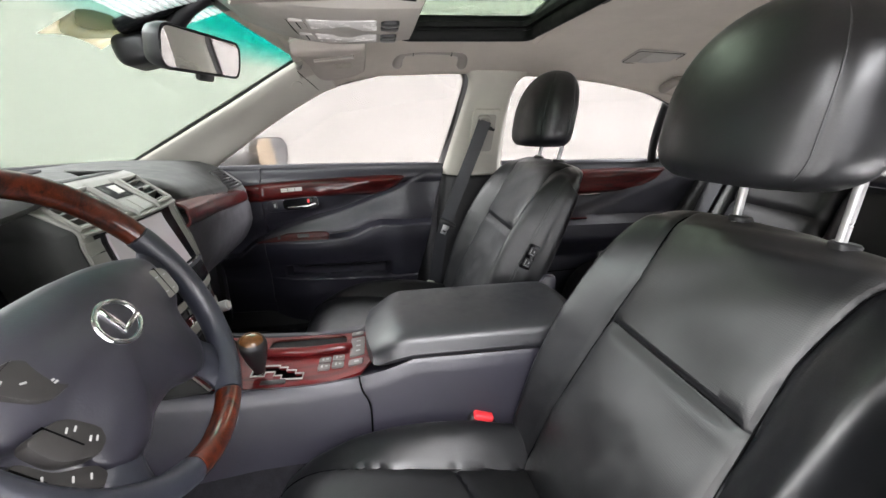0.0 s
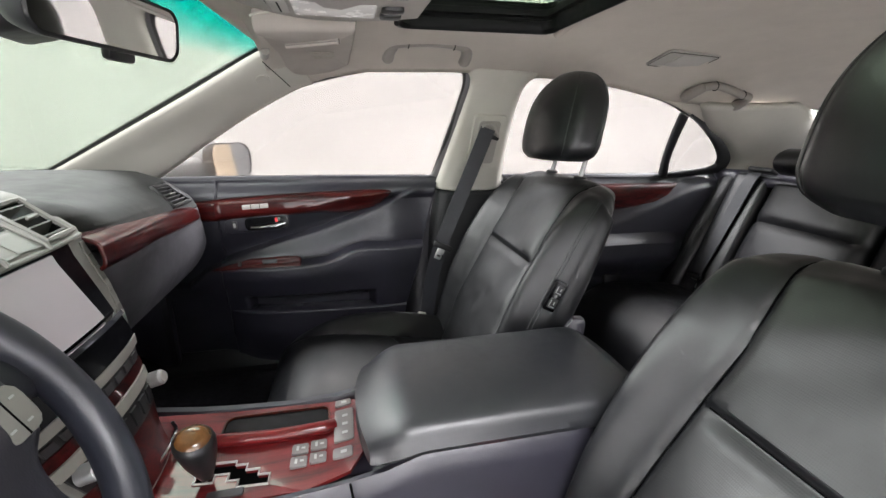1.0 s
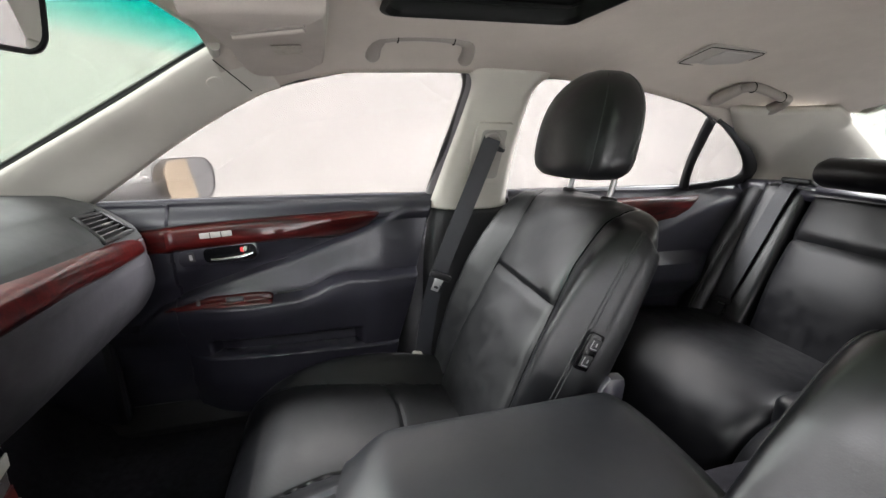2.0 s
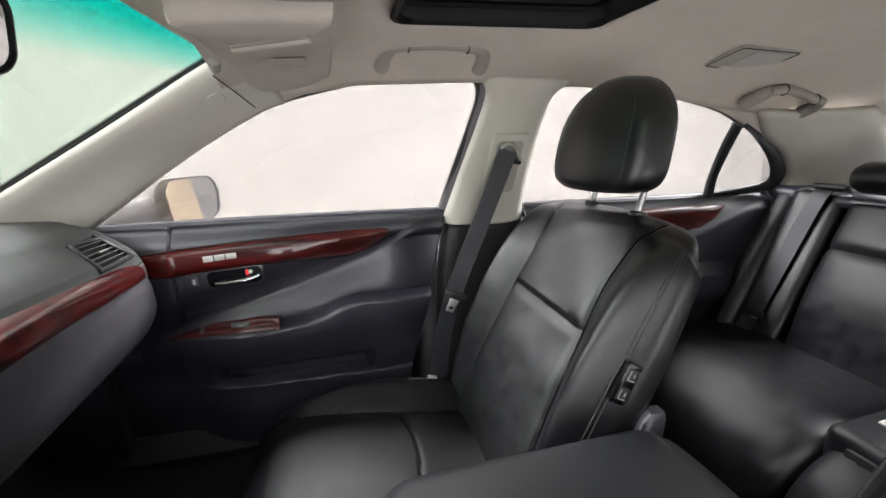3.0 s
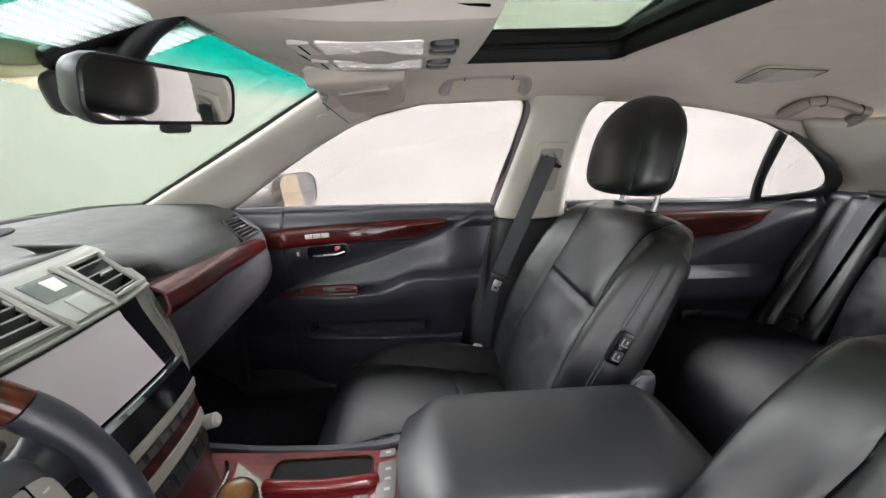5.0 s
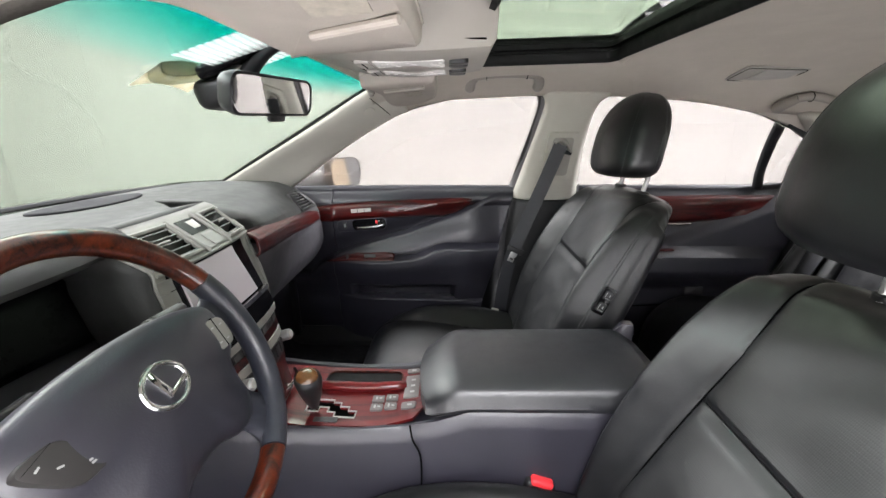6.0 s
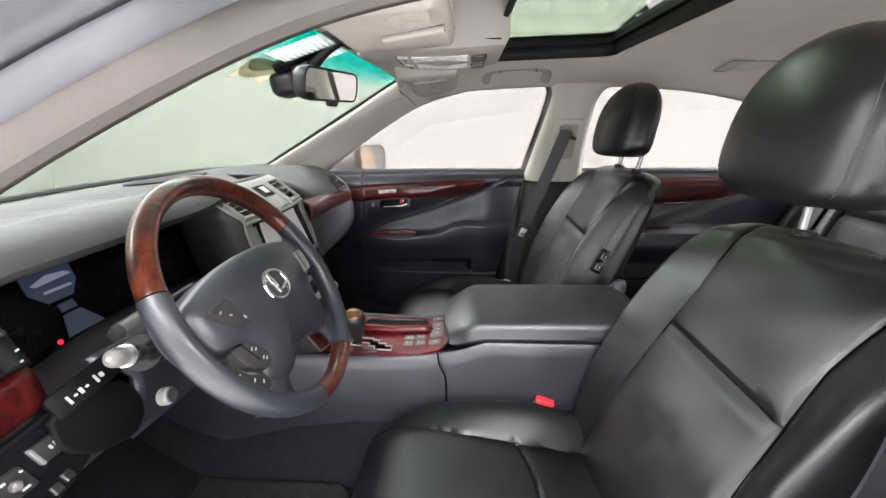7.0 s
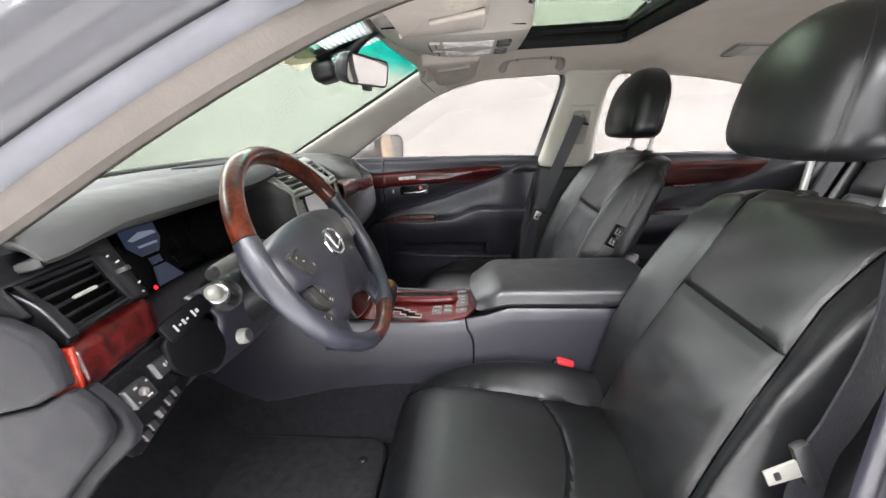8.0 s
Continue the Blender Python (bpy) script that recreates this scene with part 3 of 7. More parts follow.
def floor_pan():
    rows = []
    for x in np.linspace(-1.35, 1.75, 40):
        row = []
        for y in np.linspace(C - 0.78, C + 0.78, 31):
            z = 0.33 + 0.20 * math.exp(-((y - C) / 0.155) ** 6)
            if x < -0.78:
                z += 0.55 * ((-0.78 - x) / 0.57) ** 1.3
            if x > 0.75:
                z += 0.10 * smooth(0.75, 0.95, x)
            row.append((x, y, min(z, 0.76)))
        rows.append(row)
    structure("floor_carpet", grid(rows), M_CARPET, "charcoal pile carpet over the car floor", "carpet", solid=0.02, offset=0)
    for s in (1, -1):
        sill = [(C + s * 0.74, 0.36), (C + s * 0.80, 0.40), (C + s * 0.86, 0.38), (C + s * 0.88, 0.30), (C + s * 0.74, 0.26)]
        bm = grid([[(x, y, z) for y, z in sill] for x in np.linspace(-0.95, 1.3, 12)], True, True)
        structure("door_sill", bm, M_PAINT if s < 0 else M_BLACK, "door sill below the door opening", "door sill")
    bulk = grid([[(-1.36, y, z) for y in np.linspace(C - 0.8, C + 0.8, 9)] for z in (0.3, 0.7, 1.0)])
    structure("bulkhead", bulk, M_BLACK, "black felt covered bulkhead", "bulkhead", solid=0.02, offset=0)
    shelf = grid([[(x, y, 1.0 + 0.02 * smooth(1.25, 1.4, x)) for y in np.linspace(C - 0.66, C + 0.66, 9)] for x in np.linspace(1.22, 1.86, 9)])
    structure("parcel_shelf", shelf, M_PAD, "dark parcel shelf behind the rear seat", "parcel shelf", solid=0.03, offset=0)
    for s in (1, -1):
        kick = grid([[(x, C + s * 0.775, z) for x in np.linspace(-1.36, -0.795, 6)] for z in (0.3, 0.6, 0.8, 0.97)])
        structure("kick_panel", kick, M_PAD, "slate footwell side panel", "kick panel", solid=0.02, offset=0)
    structure("pillar_trim_base", box((0.16, 0.14, 0.20), pose(1.31, 0.77, 0.93), 0.02, 3), M_PAD, "slate lower rear pillar trim beside the bench", "pillar trim")
    back = grid([[(1.84, y, z) for y in np.linspace(C - 0.75, C + 0.75, 5)] for z in (0.3, 0.7, 1.01)])
    structure("rear_bulkhead", back, M_BLACK, "black rear bulkhead", "bulkhead", solid=0.02, offset=0)


floor_pan()

# ---- seats ----
def sring(w, d, n, count, power):
    """A rounded rectangle, evenly stepped: (side, front) pairs; half width w, half depth d."""
    th = np.linspace(0, 2 * math.pi, 721)
    a, b = np.cos(th), np.sin(th)
    u, v = w * np.sign(a) * np.abs(a) ** (2 / power), d * np.sign(b) * np.abs(b) ** (2 / power)
    s = np.r_[0, np.cumsum(np.hypot(np.diff(u), np.diff(v)))]
    q = np.linspace(0, s[-1], count + 1)[:-1]
    return np.c_[np.interp(q, s, u), np.interp(q, s, v)]


BACK_LINE = [(0.03, 0.43), (0.075, 0.55), (0.125, 0.68), (0.185, 0.81), (0.245, 0.93), (0.293, 1.009), (0.325, 1.034), (0.362, 1.043), (0.405, 1.034)]   # middle of the back's front, x and z
BACK_HALF = [(0.0, 0.235), (0.12, 0.262), (0.35, 0.275), (0.6, 0.274), (0.78, 0.266), (0.9, 0.256), (1.0, 0.246), (1.15, 0.230), (1.24, 0.212), (1.30, 0.185), (1.333, 0.14)]
BACK_DEEP = [(0.0, 0.075), (0.3, 0.072), (0.55, 0.062), (0.75, 0.050), (0.9, 0.042), (1.2, 0.040), (1.30, 0.030), (1.333, 0.010)]
BOLSTER = [(0.0, 0.05), (0.2, 0.07), (0.5, 0.066), (0.72, 0.04), (0.88, 0.014), (1.0, 0.0), (1.333, 0.0)]
SEAM_Y = [(0.0, 0.175), (0.25, 0.168), (0.55, 0.150), (0.66, 0.142), (0.8, 0.150), (0.92, 0.155), (1.0, 0.158), (1.333, 0.15)]


CREASE = 0.548               # the fold across the middle panel


def back_frame(s):
    p = cat([(a, 0, b) for a, b in BACK_LINE], 81)
    k = min(int(s * 60), 79)
    q = p[k] + (p[k + 1] - p[k]) * (s * 60 - k)
    d = p[min(k + 2, 80)] - p[max(k - 1, 0)]
    d = d / np.linalg.norm(d)
    return q, np.array([-d[2], 0, d[0]])     # place, and the way to the front


def back_relief(s, y):
    """How far the upholstery stands forward at height s and side y."""
    ys = lerp_keys(SEAM_Y, s)
    r = lerp_keys(BOLSTER, s) * smooth(ys - 0.004, ys + 0.098, abs(y))
    r -= 0.0060 * math.exp(-((abs(y) - ys) / 0.007) ** 2)
    if abs(y) < ys:
        side = 1 - (abs(y) / ys) ** 6
        if s > CREASE:
            r += (0.010 * math.exp(-(s - CREASE) / 0.14) * smooth(CREASE, CREASE + 0.016, s) - 0.004 * (1 - smooth(CREASE, CREASE + 0.008, s))) * side
        else:
            r += (-0.006 + 0.019 * (0.35 * smooth(0.0, 0.03, CREASE - s) + 0.65 * smooth(0.0, 0.15, CREASE - s)) * smooth(0.02, 0.30, s)) * side
        r += 0.0022 * math.sin(31 * y + 9 * s) * math.sin(23 * s + 5 * y + 1.0) * smooth(0.0, 0.05, abs(s - CREASE))
    return r


def back_front(s, y):
    """A point on the front face."""
    q, fwd = back_frame(s)
    w, d = lerp_keys(BACK_HALF, s), lerp_keys(BACK_DEEP, s)
    lid = d * max(0.0, 1 - min(1.0, abs(y) / w) ** 3.4) ** (1 / 3.4)
    return q + fwd * (lid - d + back_relief(s, y) * smooth(1.0, 0.82, abs(y) / w)) + np.array([0, y, 0])


def backrest_mesh():
    rows = []
    for s in sorted(set([round(q, 4) for q in list(np.linspace(0, 0.9, 62)) + list(np.linspace(CREASE - 0.03, CREASE + 0.03, 26))])) + [float(q) for q in np.linspace(0.92, 1.30, 26)] + [1.315, 1.325, 1.333]:
        q, fwd = back_frame(s)
        w, d = lerp_keys(BACK_HALF, s), lerp_keys(BACK_DEEP, s)
        row = []
        for u, v in sring(w, d, 0, 232, 3.4):
            f = v - d
            if v > 0:
                f += back_relief(s, u) * smooth(1.0, 0.82, abs(u) / w) * smooth(0.0, d * 0.6, v)
            row.append(q + fwd * f + np.array([0, u, 0]))
        rows.append(row)
    return grid(rows, True, True)


CUSH_TOP = [(-0.472, 0.42), (-0.462, 0.462), (-0.438, 0.498), (-0.39, 0.525), (-0.32, 0.538), (-0.23, 0.538), (-0.1, 0.518), (0.05, 0.488), (0.13, 0.475)]
CUSH_HALF = [(-0.475, 0.20), (-0.45, 0.235), (-0.40, 0.258), (-0.2, 0.268), (0.05, 0.262), (0.13, 0.25)]
CUSH_LOW = [(-0.475, 0.40), (-0.45, 0.375), (-0.40, 0.36), (0.13, 0.36)]


def cush_seam(x):
    """How far from the middle the bolster seam runs: wider toward the front."""
    return 0.150 + 0.035 * smooth(-0.20, -0.42, x) + 0.008 * smooth(-0.05, 0.1, x)


def cush_relief(x, y):
    ys = cush_seam(x)
    g = smooth(-0.46, -0.30, x)
    e = max(0.0, min(1.0, (abs(y) - ys) / 0.105))
    r = (0.040 + 0.030 * smooth(-0.35, -0.05, x)) * g * math.sin(math.pi * 0.62 * e) ** 1.2
    r -= 0.004 * math.exp(-((abs(y) - ys) / 0.005) ** 2) * g
    if abs(y) < ys:
        r -= 0.006 * math.exp(-((x + 0.085 + 0.03 * (y / ys) ** 2) / 0.006) ** 2)
        r += 0.012 * (1 - (y / ys) ** 2) * g
    return r


def cushion_mesh():
    rows = []
    ct = cat([(a, 0, b) for a, b in CUSH_TOP], 170)
    for p in ct:
        x, zt = p[0], p[2]
        w, zl = lerp_keys(CUSH_HALF, x), lerp_keys(CUSH_LOW, x)
        d = (zt - zl) / 2
        row = []
        for u, v in sring(w, d, 0, 170, 3.4):
            z = v
            if v > 0:
                z += cush_relief(x, u) * smooth(1.02, 0.84, abs(u) / w) * smooth(0, d * 0.6, v)
            row.append((x, u, zl + d + z))
        rows.append(row)
    return grid(rows, True, True)


def cush_top(x, y):
    p = cat([(a, 0, b) for a, b in CUSH_TOP], 80)
    z = float(np.interp(x, [q[0] for q in p], [q[2] for q in p]))
    w = lerp_keys(CUSH_HALF, x)
    zl = lerp_keys(CUSH_LOW, x)
    d = (z - zl) / 2
    lid = d * max(0.0, 1 - min(1.0, abs(y) / w) ** 3.4) ** (1 / 3.4)
    return (x, y, zl + d + lid + cush_relief(x, y) * smooth(1.02, 0.84, abs(y) / w))


def headrest_section(f):
    """Half width, half depth and the middle's x at a share f of the height."""
    a, b = max(0.0, (f - 0.20) / 0.80), max(0.0, (f - 0.30) / 0.70)
    w = 0.143 * (1 - a ** 3.2 + 1e-3) ** 0.5 * (0.84 + 0.16 * smooth(-0.06, 0.20, f))
    d = 0.070 * (1 - b ** 3.0 + 1e-3) ** 0.5 * (0.93 + 0.07 * smooth(-0.08, 0.25, f))
    low = 1 - 0.16 * max(0.0, 1 - f / 0.09) ** 2
    return w * low, d * low, -0.016 + 0.040 * f ** 1.6


def headrest_mesh():
    """A wedge-shaped padded headrest: wide low edge, rounded crown, front leaning forward."""
    rows = []
    for k in range(33):
        f = k / 32
        z = -0.008 + 0.222 * f
        w, d, xo = headrest_section(f)
        row = []
        for u, v in sring(max(w, 0.004), max(d, 0.003), 0, 110, 2.6):
            g = -0.004 * math.exp(-((abs(u) - w * 0.83) / 0.006) ** 2) if v > 0 else 0
            row.append((xo - v - g - 0.012 * (1 - (u / max(w, 0.004)) ** 2) * (1 if v > 0 else 0), u, z))
        rows.append(row)
    return grid(rows, True, True)


def front_seat(name, at, label, hr_up, inboard, hr_dx=0.0, hr_lean=0, cushion_shift=(0, 0, 0)):
    """A front seat in its own space, middle at y = 0; inboard is the sign of y toward the console."""
    st = thing(name, label, "car seat", at, group="front seats")
    back = part("backrest", backrest_mesh(), M_LEATHER, st)
    cush = part("cushion", cushion_mesh(), M_LEATHER, st)
    cush.location = cushion_shift
    # perforated middle panels, a skin just above the upholstery
    for nm, s0, s1 in (("backrest_insert", 0.06, CREASE - 0.004), ("shoulder_insert", CREASE + 0.004, 1.26)):
        rows = []
        for s in np.linspace(s0, s1, 56):
            ys = lerp_keys(SEAM_Y, s) - 0.007
            row = []
            for y in np.linspace(-ys, ys, 41):
                q, fwd = back_frame(s)
                row.append(back_front(s, y) + fwd * 0.0007)
            rows.append(row)
        part(nm, grid(rows), M_PERF, back, "finely perforated black leather panel")
    for nm, front in (("cushion_insert", True), ("cushion_rear_insert", False)):
        rows = []
        for k in np.linspace(0, 1, 30):
            row = []
            for e in np.linspace(-1, 1, 27):
                fold = -0.085 - 0.03 * e * e
                x = -0.40 + (fold - 0.009 + 0.40) * k if front else fold + 0.009 + (0.06 - fold - 0.009) * k
                a, b, c = cush_top(x, e * (cush_seam(x) - 0.006))
                row.append((a, b, c + 0.0007))
            rows.append(row)
        part(nm, grid(rows), M_PERF, cush, "finely perforated black leather panel")
    # seams and stitching
    for sg in (-1, 1):
        pts = []
        for s in np.linspace(0.05, 1.27, 76):
            q, fwd = back_frame(s)
            pts.append(back_front(s, sg * lerp_keys(SEAM_Y, s)) + fwd * 0.0012)
        part("seam", tube(pts, 0.0015, 6), M_SEAM, back)
        pts = [np.array(cush_top(x, sg * cush_seam(x))) + np.array([0, 0, 0.0006]) for x in np.linspace(-0.455, 0.07, 40)]
        part("seam", tube(pts, 0.0014, 6), M_SEAM, cush)
    pts = []
    for y in np.linspace(-0.136, 0.136, 24):
        s = CREASE + 0.001
        q, fwd = back_frame(s)
        pts.append(back_front(s, y) + fwd * 0.0)
    part("crease", tube(pts, 0.0012, 6), M_SEAM, back)
    for off in (0.0, 0.007):
        pts = []
        for s in np.linspace(0.08, 0.93, 60):
            q, fwd = back_frame(s)
            w, d = lerp_keys(BACK_HALF, s), lerp_keys(BACK_DEEP, s)
            yy = w * (0.955 - off * 1.6)
            pts.append(back_front(s, inboard * yy) + fwd * 0.001)
        part("stitching", tube(pts, 0.0012, 5), M_STITCH, back)
    # headrest on two bright posts
    base, fwd = back_frame(0.985)
    lean = pose(0, 0, 0, 0, -14, 0)
    for sg in (-1, 1):
        foot = np.array([0.360, sg * 0.077, 1.043])
        topp = foot + np.array([0.022 + hr_dx * 0.4, 0, 0.10 + hr_up])
        part("headrest_post", tube([foot - np.array([0.01, 0, 0.04]), topp], 0.0062, 12), M_STEEL, st, "bright steel headrest post")
        part("post_collar", disc(0.017, 0.010, Matrix.Translation(foot - np.array([0, 0, 0.002])) @ pose(0, 0, 0, 0, 8, 0), 20, 0.003), M_BLACK, st)
    hm = Matrix.Translation((0.345 + hr_dx, 0, 1.098 + hr_up)) @ pose(0, 0, 0, 0, hr_lean, 0)
    bm = headrest_mesh()
    bmesh.ops.transform(bm, matrix=hm, verts=bm.verts)
    head = part("headrest", bm, M_LEATHER, st)
    for sg in (-1, 1):
        pts, pts2 = [], []
        for k in range(2, 31):
            f = k / 32
            w, d, xo = headrest_section(f)
            v = d * (1 - 0.83 ** 2.6) ** (1 / 2.6)
            pts.append(hm @ Vector((xo - v - 0.012 * (1 - 0.83 ** 2) + 0.0012, sg * w * 0.83, -0.008 + 0.222 * f)))
            pts2.append(hm @ Vector((xo + d * 0.35, sg * (w * (1 - 0.35 ** 2.6) ** (1 / 2.6) + 0.0002), -0.008 + 0.222 * f)))
        part("headrest_seam", tube(pts, 0.0010, 5), M_STITCH, head)
        part("headrest_seam", tube(pts2, 0.0010, 5), M_STITCH, head)
    # side shields and switches on the inboard flank
    for sg in (-1, 1):
        sh = [(-0.40, 0.30), (-0.40, 0.36), (-0.15, 0.385), (0.05, 0.40), (0.14, 0.46), (0.205, 0.60), (0.243, 0.735), (0.258, 0.752), (0.288, 0.748), (0.292, 0.735), (0.285, 0.60), (0.25, 0.45), (0.20, 0.36), (0.12, 0.30)]
        part("side_shield", plate(sh, 0.022, basis((0, -0.262, 0), (1, 0, 0), (0, 0, 1)) if sg < 0 else basis((0, 0.284, 0), (1, 0, 0), (0, 0, 1)), 0.006), M_PAD, st, "slate plastic seat base shield")
    part("seat_rail", box((0.56, 0.42, 0.05), pose(-0.12, 0, 0.345), 0.01), M_BLACK, st)
    return st


def seat_switches(st, side):
    """The pair of rocker switches on the flank of the backrest."""
    q, fwd = back_frame(0.5)
    up = np.array([-fwd[2], 0, fwd[0]])
    m = basis(Vector((0.214, side * 0.268, 0.806)), up * side, fwd)
    sw = part("switch_panel", plate(rounded(0.074, 0.038, 0.008), 0.004, m, 0.002), M_GLOSSBLACK, st)
    for k in (-1, 1):
        a = part("rocker_switch", plate(rounded(0.024, 0.022, 0.003, cx=k * 0.017), 0.007, m, 0.002), M_BLACK, sw)
        part("switch_mark", plate(rounded(0.016, 0.0016, 0.0006, cx=k * 0.017, cy=0.008), 0.0074, m), M_WHITE, sw)
        part("switch_mark", plate(rounded(0.0016, 0.014, 0.0006, cx=k * 0.017 - 0.008, cy=0.0), 0.0074, m), M_WHITE, sw)
        part("switch_mark", plate(rounded(0.007, 0.0026, 0.0008, cx=k * 0.017 + 0.001, cy=-0.002), 0.0074, m), M_WHITE, sw)


passenger_seat = front_seat("front_seat", (0.012, 0.465, 0.0), "black leather front passenger seat with perforated panels beside the console", 0.0, -1)
seat_switches(passenger_seat, -1)
driver_seat = front_seat("front_seat", (0.03, -0.345, -0.029), "black leather driver seat with creased bolster and raised headrest", 0.030, 1, -0.055, 0, (0.030, 0, 0.022))

# ---- dashboard ----
DASH = [(-1.30, 0.985), (-1.19, 1.026), (-1.05, 1.036), (-0.90, 1.038), (-0.80, 1.034), (-0.735, 1.014), (-0.70, 0.985), (-0.672, 0.958), (-0.665, 0.945),
        (-0.655, 0.925), (-0.654, 0.90), (-0.662, 0.875), (-0.69, 0.82), (-0.735, 0.74), (-0.80, 0.66), (-0.90, 0.58), (-1.05, 0.52)]


def dash_face(f, y):
    """A point of the skin; f runs from the windscreen over the top and down the face, 0 to 1."""
    k = f * (len(DASH) - 1)
    i = min(int(k), len(DASH) - 2)
    x, z = (DASH[i][n] + (DASH[i + 1][n] - DASH[i][n]) * (k - i) for n in (0, 1))
    hood = smooth(-0.585, -0.545, y) * smooth(-0.10, -0.16, y)        # the instrument recess
    mid = math.exp(-((y - 0.02) / 0.19) ** 4)
    end = smooth(0.60, 0.76, abs(y - C))
    face = smooth(0.28, 0.40, f) * smooth(0.80, 0.66, f)
    x += 0.020 * mid * smooth(0.2, 0.33, f) * smooth(0.42, 0.36, f)
    x -= 0.085 * math.exp(-((y - 0.02) / 0.165) ** 6) * smooth(0.40, 0.47, f)      # room for the centre stack
    z += 0.030 * mid * smooth(0.20, 0.36, f) * smooth(0.55, 0.36, f)
    near = smooth(0.70, 0.22, y) * smooth(0.05, 0.14, y)                # the band climbs toward the stack
    x += 0.042 * near * smooth(0.28, 0.42, f) * smooth(0.80, 0.62, f)
    z += 0.032 * near * smooth(0.20, 0.42, f) * smooth(0.75, 0.58, f)
    brow = smooth(-0.10, -0.16, y)                                    # the hood runs on to the door
    bow = 0.035 * brow * math.exp(-((f - 0.33) / 0.1) ** 2)
    z += bow + 0.016 * brow * smooth(0.16, 0.3, f) * smooth(0.5, 0.4, f)
    x += (0.05 + 0.022 * smooth(-0.54, -0.70, y)) * brow * smooth(0.2, 0.34, f) * smooth(0.385, 0.35, f)
    x += 0.050 * smooth(0.14, 0.34, y) * math.exp(-((f - 0.78) / 0.085) ** 2)      # the glovebox swells toward the cabin
    x -= 0.145 * hood * smooth(0.365, 0.42, f) * smooth(0.72, 0.60, f)
    x -= 0.05 * end * smooth(0.22, 0.05, f)
    z -= 0.012 * end * smooth(0.5, 0.3, f)
    narrow = smooth(0.14, 0.29, f)
    y = max(C - 0.79 + 0.055 * narrow, min(C + 0.77 - 0.065 * narrow, y))
    return (x, y, z)


def dash_skin(upper):
    fs = sorted(set(list(np.linspace(0, 1, 60)) + list(np.linspace(0.33, 0.55, 30))))
    ys = sorted(set(list([C - 0.79, C - 0.765, C - 0.75, C + 0.72, C + 0.74, C + 0.77]) + list(np.linspace(C - 0.735, C + 0.705, 70)) + list(np.linspace(-0.60, -0.53, 12)) + list(np.linspace(-0.18, -0.08, 10)) + list(np.linspace(0.59, 0.74, 16))))
    bm = grid([[dash_face(f, y) for y in ys] for f in fs if (f < 0.56 if upper else f >= fs[[q < 0.56 for q in fs].index(False) - 1])])
    gone = [q for q in bm.faces if 0.602 < q.calc_center_median().y < 0.725 and 0.953 < q.calc_center_median().z < 1.000 and q.calc_center_median().x > -0.76]
    bmesh.ops.delete(bm, geom=gone, context="FACES")
    return bm


dash = thing("dashboard", "slate grey soft dashboard with burl veneer band and air vents", "dashboard")
part("skin", dash_skin(True), M_DASH, dash, solid=0.012, offset=0)
part("lower_skin", dash_skin(False), M_LOWDASH, dash, "slate lower dashboard face", solid=0.012, offset=0)


def band_rows(path, h, bulge, n=40):
    """A veneer band: path of (x, y, z of its middle), its half height and bulge toward the cabin; its upper edge rolls back."""
    rows = []
    pts = cat(path, n)
    for p in pts:
        row = []
        for k in range(17):
            a = -1 + 2 * k / 16
            roll = max(0.0, (a - 0.45) / 0.55) ** 2
            row.append((p[0] + bulge * (1 - a ** 4) - 0.004 * a - 0.016 * roll, p[1], p[2] + h * a))
        rows.append(row)
    return grid(rows)


part("veneer_band", band_rows([(-0.602, 0.126, 0.970), (-0.603, 0.140, 0.969), (-0.606, 0.19, 0.965), (-0.616, 0.29, 0.957), (-0.629, 0.40, 0.947), (-0.644, 0.54, 0.930), (-0.655, 0.64, 0.920), (-0.664, 0.748, 0.910)], 0.0265, 0.012), M_WOOD, dash,
     "glossy dark red burl veneer band", solid=0.006, offset=0)
part("veneer_band", band_rows([(-0.647, -0.586, 0.9245), (-0.643, -0.63, 0.9235), (-0.638, -0.67, 0.921), (-0.635, -0.705, 0.919)], 0.0268, 0.006, 16), M_WOOD, dash, "glossy red burl veneer end piece", solid=0.006, offset=0)
cap = []
for k in range(9):
    e = k / 8
    cap.append([(-0.6262 - 0.0293 * e, -0.7085 - 0.006 * e, 0.919 + 0.0268 * b + 0.001 * e) for b in np.linspace(-1, 1, 7)])
part("veneer_cap", grid(cap), M_WOODRED, dash, "bright red veneer return on the dashboard end", solid=0.006, offset=0)


